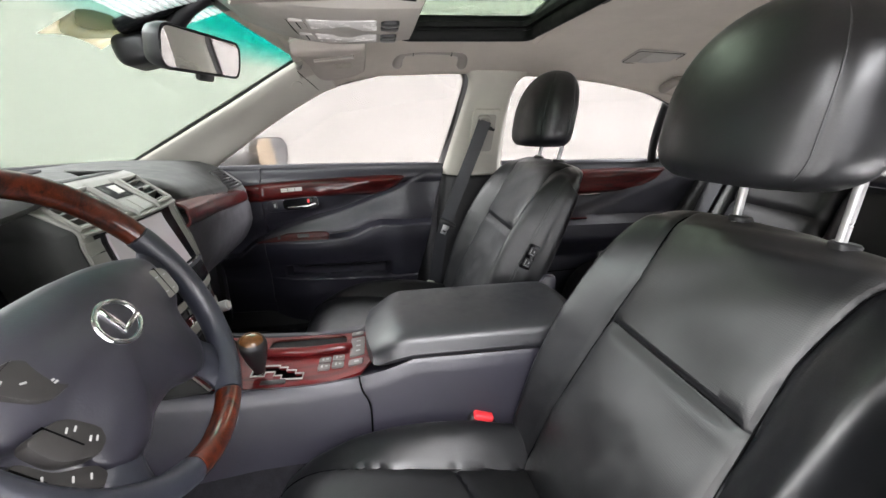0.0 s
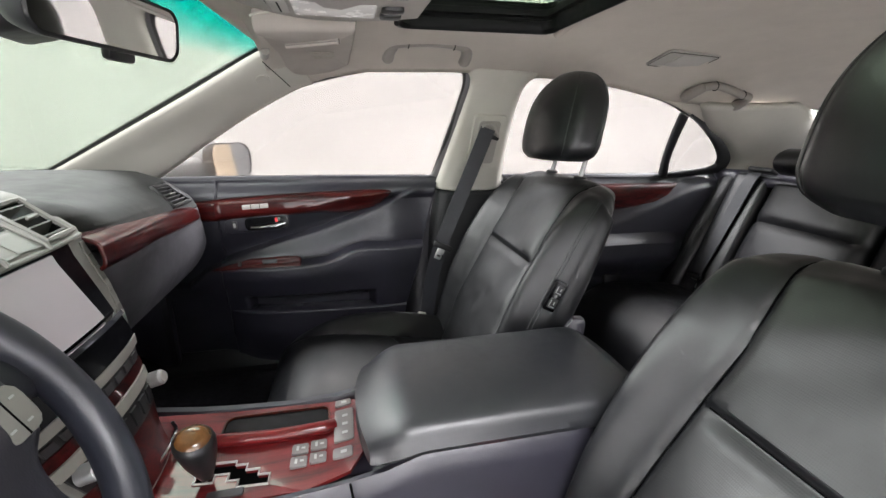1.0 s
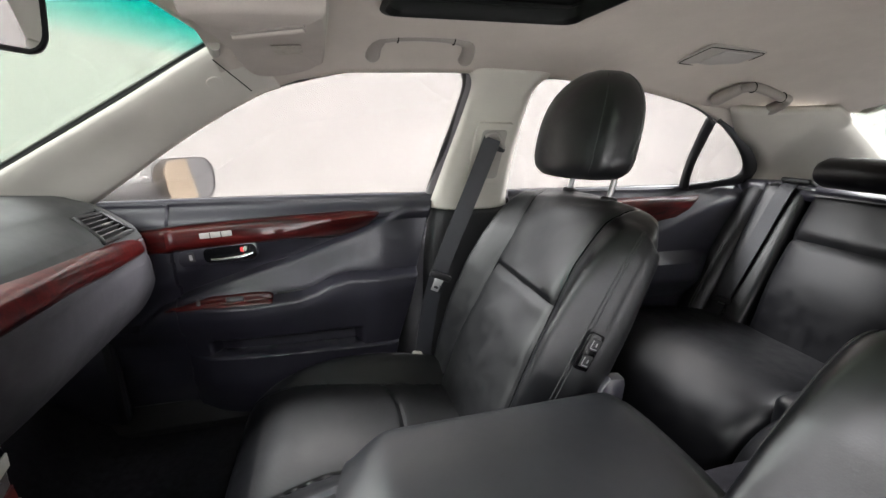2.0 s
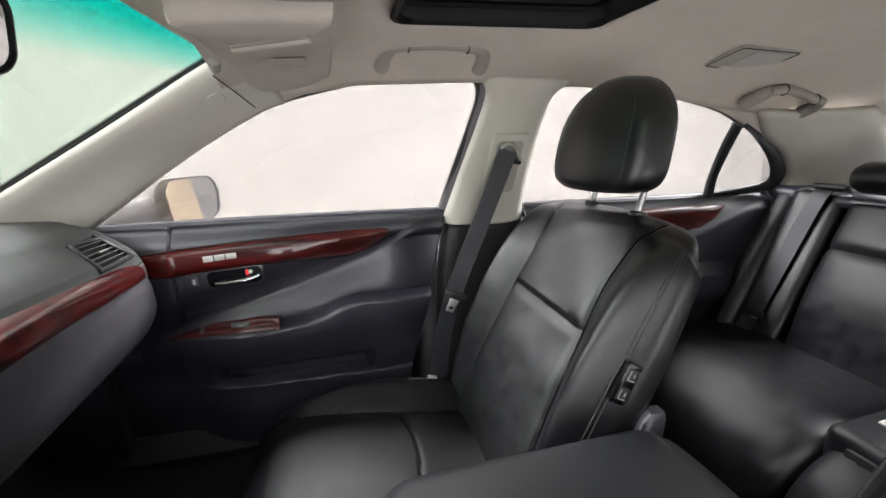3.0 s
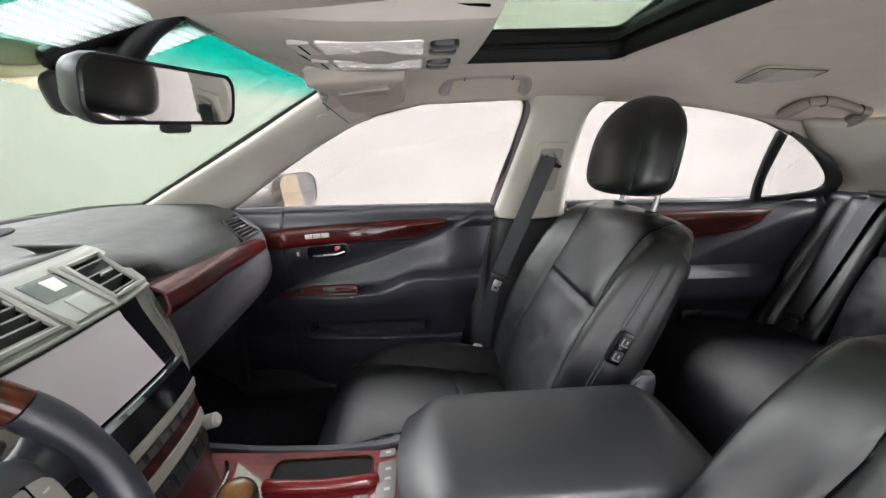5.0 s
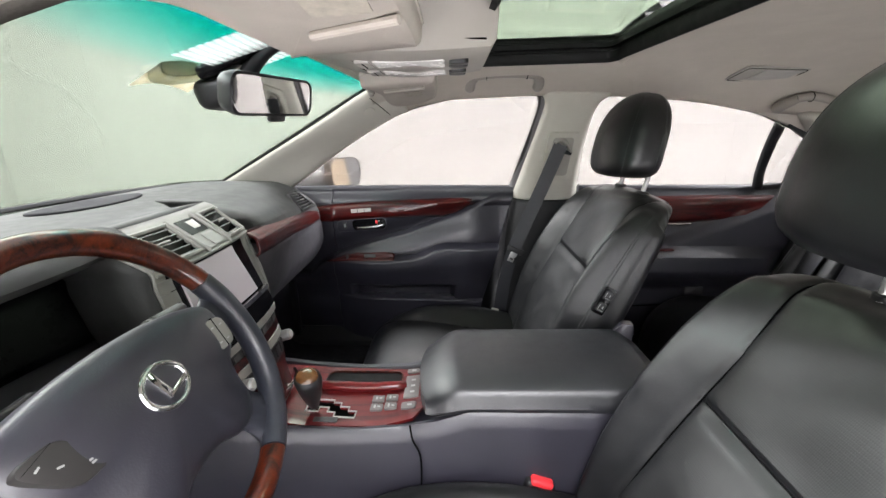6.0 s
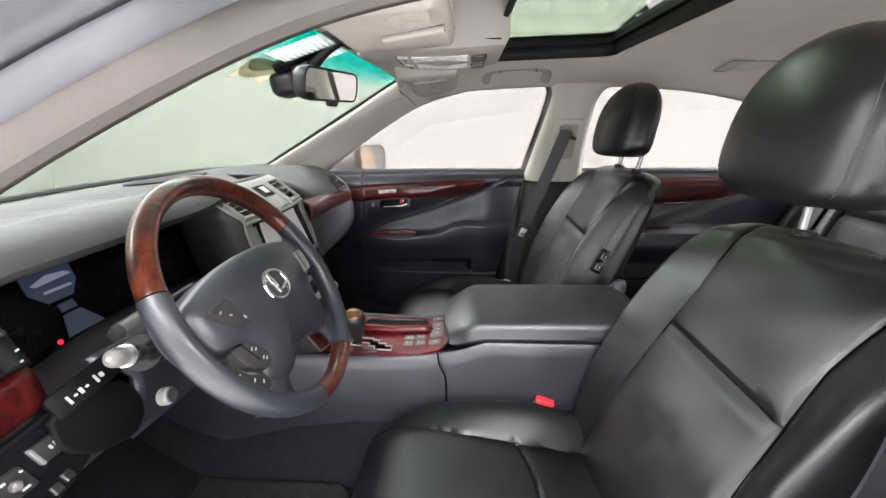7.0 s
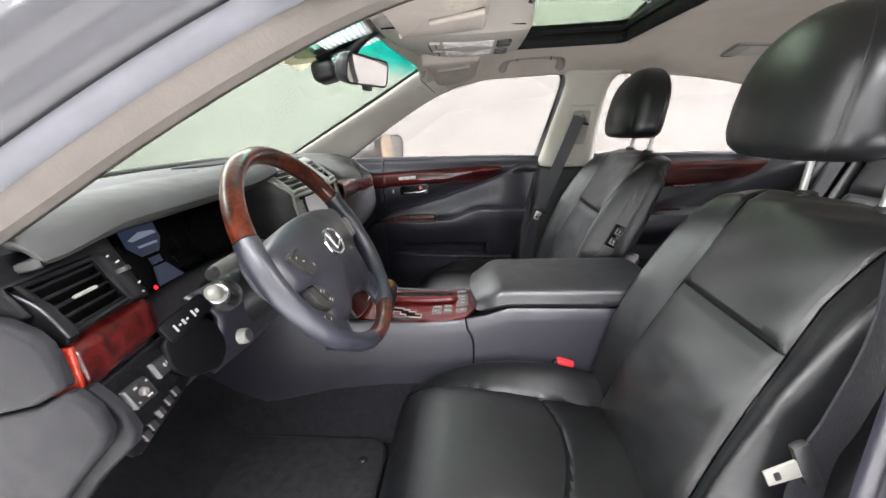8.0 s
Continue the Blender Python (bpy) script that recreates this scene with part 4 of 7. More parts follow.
def vent(name, corners, slats, parent, knob=True, tilt=0.12, rim=None, slat=None):
    """An air vent: a dark box in the dashboard behind a rim, with slats; corners run top left, top right, bottom right, bottom left seen from the cabin."""
    a, b, c, d = (Vector(q) for q in corners)
    nrm = ((b - a).cross(d - a)).normalized()
    if nrm.x < 0:
        nrm = -nrm
    v = part(name, grid([[a, b, c, d], [a - nrm * 0.05, b - nrm * 0.05, c - nrm * 0.05, d - nrm * 0.05]], True), M_VOID, parent)
    part("vent_back", grid([[a - nrm * 0.049, b - nrm * 0.049], [d - nrm * 0.049, c - nrm * 0.049]]), M_VOID, v)
    part("vent_rim", tube([q + nrm * 0.001 for q in (a, a.lerp(b, 0.5), b, b.lerp(c, 0.5), c, c.lerp(d, 0.5), d, d.lerp(a, 0.5))], 0.0045, 6, True), rim or M_BLACK, v)
    for k in range(slats):
        f = (k + 0.5) / slats
        p, q = a.lerp(d, f), b.lerp(c, f)
        down = (d - a).normalized()
        rows = []
        for e in np.linspace(0.0, 1.0, 9):
            s = p.lerp(q, e)
            rows.append([s + nrm * 0.001, s + nrm * 0.001 + down * 0.0028, s - nrm * 0.030 + down * (0.0028 + 0.030 * tilt), s - nrm * 0.030 + down * 0.030 * tilt])
        part("slat", grid(rows, True, True), slat or M_BLACK, v)
    if knob:
        mid = a.lerp(d, 0.5).lerp(b.lerp(c, 0.5), 0.5)
        ex, ey = (b - a).normalized(), (a - d).normalized()
        part("vent_tab", box(((b - a).length * 0.36, 0.0045, 0.006), basis(mid + nrm * 0.006, ex, ey), 0.003), M_SATIN, v)
    return v


vent("side_vent", [(-0.704, 0.604, 1.004), (-0.706, 0.700, 0.998), (-0.660, 0.722, 0.950), (-0.652, 0.578, 0.957)], 6, dash, rim=M_BTNDARK, slat=M_GREY)
vent("side_vent", [(-0.661, -0.709, 1.011), (-0.661, -0.629, 1.014), (-0.637, -0.620, 0.960), (-0.637, -0.690, 0.954)], 5, dash, tilt=0.5, rim=M_FASCIA, slat=M_FASCIA)
rows = []
for f in np.linspace(0, 1, 24):
    x, z = -0.678 + 0.040 * f, 1.040 - 0.088 * f
    rows.append([(x - 0.012, -0.728 + 0.014 * f, z - 0.006), (x, -0.722 + 0.016 * f, z), (x + 0.003, -0.632 + 0.018 * f, z + 0.002), (x + 0.003, -0.600 + 0.008 * f, z), (x - 0.002, -0.590, z - 0.002), (x - 0.024, -0.585, z - 0.004)])
bm = grid(rows)
hole = [f for f in bm.faces if -0.715 < f.calc_center_median().y < -0.612 and 0.956 < f.calc_center_median().z < 1.013]
bmesh.ops.delete(bm, geom=hole, context="FACES")
part("vent_surround", bm, M_FASCIA, dash, "black surround of the outer air vent", solid=0.005, offset=0)
for yy, zz, ww in ((-0.611, 1.011, 0.003), (-0.604, 1.002, 0.005), (-0.596, 0.972, 0.004), (-0.599, 0.961, 0.003)):
    part("marking", plate(rounded(ww, 0.002, 0.0006), 0.001, basis((-0.670 + 0.040 * (1.040 - zz) / 0.088, yy, zz), (0, 1, 0.25), (-0.41, 0, 0.91))), M_WHITE, dash)
part("vent_wheel", disc(0.011, 0.006, basis((-0.652, -0.6025, 0.987), (0.9, 0, 0.42), (0, 1, 0)), 24, 0.001), M_BTNDARK, dash)

# the instrument cluster, dark and glossy, with its start-up display and a warning lamp
def cluster():
    rows = []
    for v in np.linspace(0, 1, 12):
        rows.append([(-0.735 - 0.03 * math.sin(math.pi * u) + 0.055 * (v - 0.5) * -1, -0.565 + 0.41 * u, 0.905 + 0.125 * v) for u in np.linspace(0, 1, 20)])
    face = part("instrument_panel", grid(rows), M_CLUSTER, dash, "black glossy instrument panel, partly lit", solid=0.006, offset=0)
    blue = glow("dim_blue_display", (0.13, 0.165, 0.32), 0.11)
    pale = glow("pale_display_lines", (0.55, 0.62, 0.8), 0.20)
    red = glow("red_warning_lamp", (1.0, 0.01, 0.02), 1.6)
    m = basis((-0.747, -0.443, 0.962), (0, 1, 0), (-0.42, 0, 0.9))
    part("display", plate([(-0.030, 0.045), (0.040, 0.045), (0.036, 0.018), (0.018, -0.002), (-0.018, -0.002), (-0.034, 0.018)], 0.003, m), blue, face, "dim blue start-up display")
    part("display", plate([(-0.010, -0.008), (0.012, -0.008), (0.012, -0.020), (-0.010, -0.020)], 0.003, m), blue, face)
    part("display", plate([(-0.012, -0.024), (0.014, -0.024), (0.034, -0.055), (-0.024, -0.055)], 0.003, m), blue, face)
    part("display_line", plate([(-0.026, 0.028), (0.0, 0.036), (0.028, 0.033), (0.034, 0.027), (-0.02, 0.024)], 0.004, m), pale, face)
    part("display_line", plate(rounded(0.04, 0.004, 0.001, cx=0.004, cy=0.013), 0.004, m), pale, face)
    part("warning_lamp", disc(0.0035, 0.002, basis((-0.705, -0.496, 0.9225), (0, 1, 0), (-0.42, 0, 0.9)), 14, 0.001), red, face, "small red warning lamp")


cluster()
# near-black sheet over the skin; its colour darkens the instrument recess
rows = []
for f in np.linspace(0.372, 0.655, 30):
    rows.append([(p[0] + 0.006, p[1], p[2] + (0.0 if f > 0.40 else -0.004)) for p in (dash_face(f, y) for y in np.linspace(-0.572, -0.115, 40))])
part("recess_black_sheet", grid(rows), M_VOID, dash, "matt black sheet that darkens the instrument recess", solid=0.003, offset=0)

# speaker grille and sensor on the top, lower trim and switch panels
rows = []
for q in np.linspace(0.02, 1.0, 8):
    row = []
    for a in np.linspace(0, 2 * math.pi, 40, endpoint=False):
        gx, gy = -1.06 + 0.075 * q * math.sin(a), 0.245 + 0.15 * q * math.cos(a)
        row.append((gx, gy, lerp_keys(DASH[:5], gx) + 0.0065 + 0.002 * (1 - q ** 4)))
    rows.append(row)
part("speaker_grille", grid(rows, True), M_GRILLE, dash, "oval speaker grille in the dashboard top", solid=0.003, offset=1)
# roll of skin that joins the dashboard top to the upper edge of the centre stack
rows = []
for e in np.linspace(0, 1, 10):
    rows.append([(-0.690 - 0.012 * abs(u) ** 3 - 0.16 * e, -0.022 + u * (0.158 + 0.03 * e), 1.0665 + 0.004 * math.sin(math.pi * min(1, 3 * e)) - 0.014 * e - 0.028 * e ** 2 - 0.03 * abs(u) ** 6 * e - 0.022 * abs(u) ** 5 * smooth(0.0, 0.30, e)) for u in np.linspace(-1, 1, 25)])
part("stack_hood", grid(rows), M_DASH, dash, solid=0.004, offset=0)
lower = []
for f in np.linspace(0, 1, 14):
    lower.append([(-0.648 - 0.02 * smooth(-0.5, -0.6, y) - 0.03 * f - 0.16 * f ** 3 + 0.02 * math.exp(-((y + 0.37) / 0.12) ** 2) * (1 - f), y, 0.885 - 0.185 * f - 0.03 * f * smooth(-0.55, -0.75, y)) for y in np.linspace(-0.715, -0.16, 30)])
part("knee_panel", grid(lower), M_FASCIA, dash, "black lower dashboard panel above the pedals", solid=0.012, offset=0)


def switch_panel():
    m = basis((-0.629, -0.63, 0.845), (0.03, 1, 0), (-0.12, 0, 1))

    def tile(cx, cy, w, h, r=0.003):
        """A soft-cornered tile, its upright edges leaning with the panel."""
        return [(x - 0.30 * (y - cy), y) for x, y in rounded(w, h, r, cx=cx, cy=cy)]
    sw = part("switch_panel", plate(softened([(-0.080, 0.041), (0.036, 0.049), (0.046, 0.046), (0.062, 0.012), (0.064, -0.012), (0.056, -0.032), (-0.020, -0.056), (-0.052, -0.066), (-0.072, -0.03)], 1), 0.006, m, 0.004, 3), M_FASCIA, dash, "black panel of mirror and light switches")
    part("switch_field", plate(softened([(-0.056, 0.034), (0.040, 0.042), (0.056, 0.012), (0.056, -0.014), (-0.036, -0.040), (-0.044, -0.030)], 1), 0.0072, m, 0.001), M_GLOSSBLACK, sw)
    a = part("rocker_switch", plate(tile(-0.024, 0.006, 0.036, 0.032, 0.005), 0.012, m, 0.003), M_BTNDARK, sw)
    part("switch_knob", disc(0.0052, 0.008, m @ Matrix.Translation((-0.023, 0.007, 0.011)), 18, 0.002), M_BTN, a)
    part("switch_edge", plate(tile(-0.0400, 0.006, 0.004, 0.030, 0.002), 0.0126, m, 0.001), M_STEEL, a)
    for dx, dy, w, h in ((-0.007, 0.010, 0.005, 0.003), (0.010, 0.010, 0.003, 0.003), (-0.008, -0.009, 0.003, 0.003), (0.008, -0.009, 0.008, 0.003)):
        part("marking", plate(tile(-0.023 + dx, 0.006 + dy, w, h, 0.001), 0.0126, m), M_WHITE, a)
    b = part("rocker_switch", plate(tile(0.020, 0.016, 0.034, 0.025, 0.003), 0.011, m, 0.002), M_BTNDARK, sw)
    part("switch_edge", plate(tile(0.0050, 0.016, 0.0045, 0.025, 0.002), 0.0116, m, 0.001), M_STEEL, b)
    for k in range(3):
        part("marking", plate(tile(0.019 + 0.005 * k, 0.017 + 0.001 * k, 0.003, 0.006, 0.0008), 0.0114, m), M_WHITE, b)
    for k, (cx, cy) in enumerate(((-0.034, -0.048), (-0.022, -0.043), (-0.006, -0.036), (0.010, -0.031), (0.024, -0.027))):
        e = part("small_switch", plate(tile(cx, cy, 0.011, 0.013, 0.002), 0.0088, m, 0.001), M_BTNDARK, sw)
        part("switch_edge", plate(tile(cx - 0.0045, cy, 0.002 if k != 2 else 0.005, 0.012, 0.0008), 0.0094, m), M_STEEL if k == 2 else M_BTN, e)
    m2 = basis((-0.622, -0.556, 0.902), (0.10, 1, 0.18), (-0.45, 0, 0.9))
    s2 = part("trip_switch_panel", plate(rounded(0.084, 0.030, 0.006), 0.006, m2, 0.002), M_FASCIA, dash)
    for k, w, h in ((-0.024, 0.003, 0.011), (-0.016, 0.004, 0.003), (-0.009, 0.004, 0.008), (-0.002, 0.004, 0.003), (0.010, 0.003, 0.011), (0.017, 0.005, 0.006)):
        part("marking", plate(rounded(w, h, 0.001, cx=k, cy=-0.002), 0.0066, m2), M_WHITE, s2)
    m3 = basis((-0.618, -0.545, 0.85), (0.02, 1, 0), (-0.12, 0, 1))
    part("column_side_panel", plate(softened([(-0.062, 0.046), (0.012, 0.048), (0.040, 0.020), (0.050, -0.012), (0.046, -0.034), (0.022, -0.050), (-0.030, -0.032), (-0.062, 0.0)], 1), 0.006, m3, 0.005, 3), M_FASCIA, dash, "black grained panel beside the column")


switch_panel()

# the driver-side end of the dashboard
for nm, pts, y0, th, bev, mat, lab in (
        ("end_pad", [(-0.685, 1.010), (-0.660, 1.002), (-0.640, 0.988), (-0.622, 0.958), (-0.628, 0.949), (-0.66, 0.946), (-0.90, 0.90), (-1.10, 0.80), (-1.10, 0.93), (-0.90, 0.97), (-0.76, 0.995)], -0.700, 0.012, 0.004, M_FASCIA, "black grained dashboard end"),
        ("end_frame", [(-0.643, 0.897), (-0.617, 0.901), (-0.600, 0.885), (-0.588, 0.871), (-0.580, 0.847), (-0.587, 0.828), (-0.635, 0.783), (-0.69, 0.72), (-0.75, 0.62), (-0.79, 0.45), (-0.80, 0.34), (-1.10, 0.34), (-1.10, 0.84), (-0.75, 0.87)], -0.702, 0.013, 0.005, M_END, "slate frame of the dashboard end"),
        ("end_cover", [(-0.659, 0.985), (-0.635, 0.973), (-0.625, 0.961), (-0.620, 0.942), (-0.618, 0.917), (-0.622, 0.912), (-0.657, 0.893), (-0.70, 0.882), (-0.80, 0.862), (-1.05, 0.82), (-1.05, 0.95), (-0.80, 0.99), (-0.72, 0.995)], -0.722, 0.014, 0.008, M_END, "slate upper cover of the dashboard end"),
        ("end_kick_panel", [(-0.70, 0.879), (-0.657, 0.890), (-0.622, 0.909), (-0.612, 0.908), (-0.595, 0.891), (-0.588, 0.864), (-0.597, 0.843), (-0.657, 0.779), (-0.72, 0.70), (-0.78, 0.58), (-0.81, 0.42), (-1.05, 0.42), (-1.05, 0.815), (-0.80, 0.858)], -0.722, 0.013, 0.008, M_END, "slate kick panel below the dashboard end")):
    part(nm, plate(pts, th, basis((0, y0, 0), (1, 0, 0), (0, 0, 1)), bev, 4), mat, dash, lab)
part("end_piping", tube(cat([(-0.72, -0.712, 1.014), (-0.685, -0.712, 1.010), (-0.660, -0.712, 1.002), (-0.640, -0.712, 0.988), (-0.622, -0.711, 0.959)], 20), 0.0016, 6), M_BTNDARK, dash)
# slate surround of the steering column, carrying the start knob and lock
rows = []
for f in np.linspace(0, 1, 10):
    z = 0.925 - 0.15 * f
    y0, y1 = -0.540 + 0.040 * smooth(0, 0.35, f), -0.20
    rows.append([(-0.612 - 0.03 * f * f + 0.012 * math.sin(math.pi * (y - y0) / (y1 - y0)) - 0.02 * smooth(0.25, 0.0, f), y, z) for y in np.linspace(y0, y1, 20)])
part("column_surround", grid(rows), M_PAD, dash, "slate column surround", solid=0.01, offset=0)


# ---- centre stack ----
stack = thing("centre_stack", "silver trimmed centre stack with vents, screen and audio controls", "centre stack")
SX = [(0.66, -0.512), (0.70, -0.527), (0.757, -0.543), (0.80, -0.555), (0.86, -0.570), (0.92, -0.586), (0.985, -0.603), (1.003, -0.604), (1.010, -0.606), (1.058, -0.677), (1.066, -0.692)]
YR = [(0.66, 0.060), (0.70, 0.072), (0.757, 0.098), (0.80, 0.107), (0.83, 0.120), (0.86, 0.132), (0.92, 0.138), (0.985, 0.131), (1.004, 0.126), (1.040, 0.140), (1.058, 0.142), (1.066, 0.134)]
YL = [(0.66, -0.08), (0.757, -0.12), (0.83, -0.150), (0.86, -0.162), (0.92, -0.172), (0.985, -0.172), (1.004, -0.170), (1.058, -0.182), (1.066, -0.174)]


def on_stack(u, z, out=0.0):
    """u from -1 to 1 across the stack at a height z."""
    a, b = lerp_keys(YL, z), lerp_keys(YR, z)
    return Vector((lerp_keys(SX, z) + out - 0.012 * abs(u) ** 3, a + (b - a) * (u + 1) / 2, z))


def u_of(y, z):
    a, b = lerp_keys(YL, z), lerp_keys(YR, z)
    return 2 * (y - a) / (b - a) - 1


def stack_panel(name, u0, u1, z0, z1, mat, out, label="", thick=0.006, parent=None, n=10):
    rows = [[on_stack(u, z, out) for u in np.linspace(u0, u1, n)] for z in np.linspace(z0, z1, 6)]
    back = [[p - Vector((thick, 0, 0)) for p in r] for r in rows]
    bm = grid([[*r, *b[::-1]] for r, b in zip(rows, back)], True, True)
    return part(name, bm, mat, parent or stack, label)


rows, sides, sides2 = [], [], []
for z in np.linspace(0.66, 1.066, 60):
    r = [on_stack(u, z) for u in np.linspace(-1, 1, 61)]
    x, ya, yb = lerp_keys(SX, z), lerp_keys(YL, z), lerp_keys(YR, z)
    rows.append(r)
    sides.append([Vector((x - 0.13, ya - 0.016, z)), Vector((x - 0.05, ya - 0.008, z)), r[0] + Vector((-0.001, -0.001, 0))])
    sides2.append([Vector((x - 0.13, yb + 0.016, z)), Vector((x - 0.05, yb + 0.008, z)), r[-1] + Vector((-0.001, 0.001, 0))])
part("side_cover", grid(sides), M_DASH, stack, solid=0.004, offset=0)
part("side_cover", grid(sides2), M_DASH, stack, solid=0.004, offset=0)
bm = grid(rows)
VENTS = ((-0.158, -0.046, -0.164, -0.052), (0.050, 0.121, 0.043, 0.107))     # upper and lower corners of the two vents, along y
gone = [f for f in bm.faces if 1.0125 < f.calc_center_median().z < 1.0545 and any(q2 + 0.003 < f.calc_center_median().y < q1 - 0.003 for q0, q1, q2, q3 in VENTS)]
bmesh.ops.delete(bm, geom=gone, context="FACES")
part("fascia", bm, M_SATIN, stack, "satin silver fascia", solid=0.004, offset=0)
for q0, q1, q2, q3 in VENTS:
    vent("centre_vent", [on_stack(u_of(q0, 1.055), 1.055, 0.004), on_stack(u_of(q1, 1.055), 1.055, 0.004), on_stack(u_of(q3, 1.012), 1.012, 0.004), on_stack(u_of(q2, 1.012), 1.012, 0.004)], 4 if q1 > 0 else 5, stack, rim=M_SATIN, slat=M_VENTSLAT)


def stack_quad(name, z0, ya, yb, z1, yc, yd, mat, out, label="", parent=None):
    """A panel on the stack with its own corners along y at its lower (z0) and upper (z1) edge."""
    rows = []
    for z in np.linspace(z0, z1, 8):
        e = (z - z0) / (z1 - z0)
        a, b = ya + (yc - ya) * e, yb + (yd - yb) * e
        front = [on_stack(u_of(y, z), z, out) for y in np.linspace(a, b, 8)]
        rows.append([*front, *[p - Vector((0.006, 0, 0)) for p in front[::-1]]])
    return part(name, grid(rows, True, True), mat, parent or stack, label)


stack_quad("clock_recess", 1.010, -0.045, 0.036, 1.058, -0.042, 0.046, M_SATIN, 0.003)
stack_quad("clock_glass", 1.033, -0.026, 0.028, 1.055, -0.024, 0.036, M_GLOSSBLACK, 0.005, "small glossy clock window")
# pale tile painted as the small bright reflection on the clock glass
stack_quad("clock_glint", 1.040, 0.000, 0.020, 1.052, 0.000, 0.024, M_PALE, 0.006)
stack_quad("hazard_switch", 1.012, -0.010, 0.020, 1.030, -0.008, 0.024, M_SATIN, 0.006)
for e in (-0.038, 0.036):
    part("fascia_rib", tube([on_stack(u_of(e, z), z, 0.006) for z in np.linspace(1.004, 1.060, 9)], 0.0035, 8), M_SATIN, stack)
part("fascia_lip", tube([on_stack(u, 1.003, 0.003) for u in np.linspace(-0.97, 0.97, 24)], 0.0035, 8), M_SATIN, stack)
stack_quad("screen_frame", 0.876, -0.150, 0.104, 0.999, -0.150, 0.080, M_GLOSSBLACK, 0.003, "gloss black screen surround")
stack_quad("screen", 0.890, -0.128, 0.066, 0.996, -0.128, 0.034, M_SCREEN, 0.006, "glossy navigation screen, switched off, with its pale reflection in the colour")
stack_quad("screen_lip", 0.878, -0.135, 0.106, 0.886, -0.135, 0.104, M_CHROME, 0.012)
stack_quad("disc_slot_panel", 0.836, -0.145, 0.118, 0.876, -0.150, 0.108, M_GLOSSBLACK, 0.007)
for s in (-1, 1):
    for k in range(6):
        z = 0.868 + k * 0.021
        stack_panel("side_button", s * 0.80 if s < 0 else 0.88, s * 0.985, z, z + 0.0195, M_SATIN, 0.004, n=4)
stack_panel("audio_strip", -0.97, 0.98, 0.822, 0.835, M_STRIP, 0.008)
stack_panel("audio_buttons_panel", -0.93, 0.95, 0.804, 0.821, M_BTNDARK, 0.005)
for k in range(8):
    u = -0.78 + k * 0.22
    stack_panel("audio_button", u - 0.07, u + 0.07, 0.807, 0.818, M_GREY, 0.008, n=3)
stack_panel("veneer_strip", -0.97, 0.98, 0.788, 0.803, M_WOOD, 0.006, "red burl veneer strip")
stack_panel("audio_strip", -0.97, 0.98, 0.771, 0.787, M_STRIP, 0.008)
stack_panel("climate_panel", -0.92, 0.95, 0.735, 0.770, M_BTNDARK, 0.005)
for k in range(7):
    u = -0.75 + k * 0.25
    stack_panel("climate_button", u - 0.08, u + 0.08, 0.742, 0.764, M_BLACK, 0.008, n=3)
stack_panel("lower_veneer", -0.97, 0.97, 0.665, 0.734, M_WOOD, 0.004, "red burl veneer lower panel")
for u in (-0.80, 0.97):
    m = basis(on_stack(u, 0.759, 0.004), (0, 1, 0), (-0.3, 0, 1))
    kn = part("volume_knob", disc(0.0125, 0.024, m, 28, 0.003), M_STEEL, stack, "silver rotary knob")
    part("knob_face", disc(0.0095, 0.002, m @ Matrix.Translation((0, 0, 0.0235)), 24, 0.001), M_PALE, kn)


# ---- steering wheel and column ----
WHEEL = Vector((-0.486, -0.373, 0.951))
TILT_W = 31.4
WM = Matrix.Translation(WHEEL) @ basis((0, 0, 0), (0, 1, 0), (-math.sin(radians(TILT_W)), 0, math.cos(radians(TILT_W))))   # x right, y up the rim, z toward the driver
R_RIM = 0.185
WP = WM @ Matrix.Translation((-0.006, -0.004, 0.018))     # the pad stands proud of the rim's plane


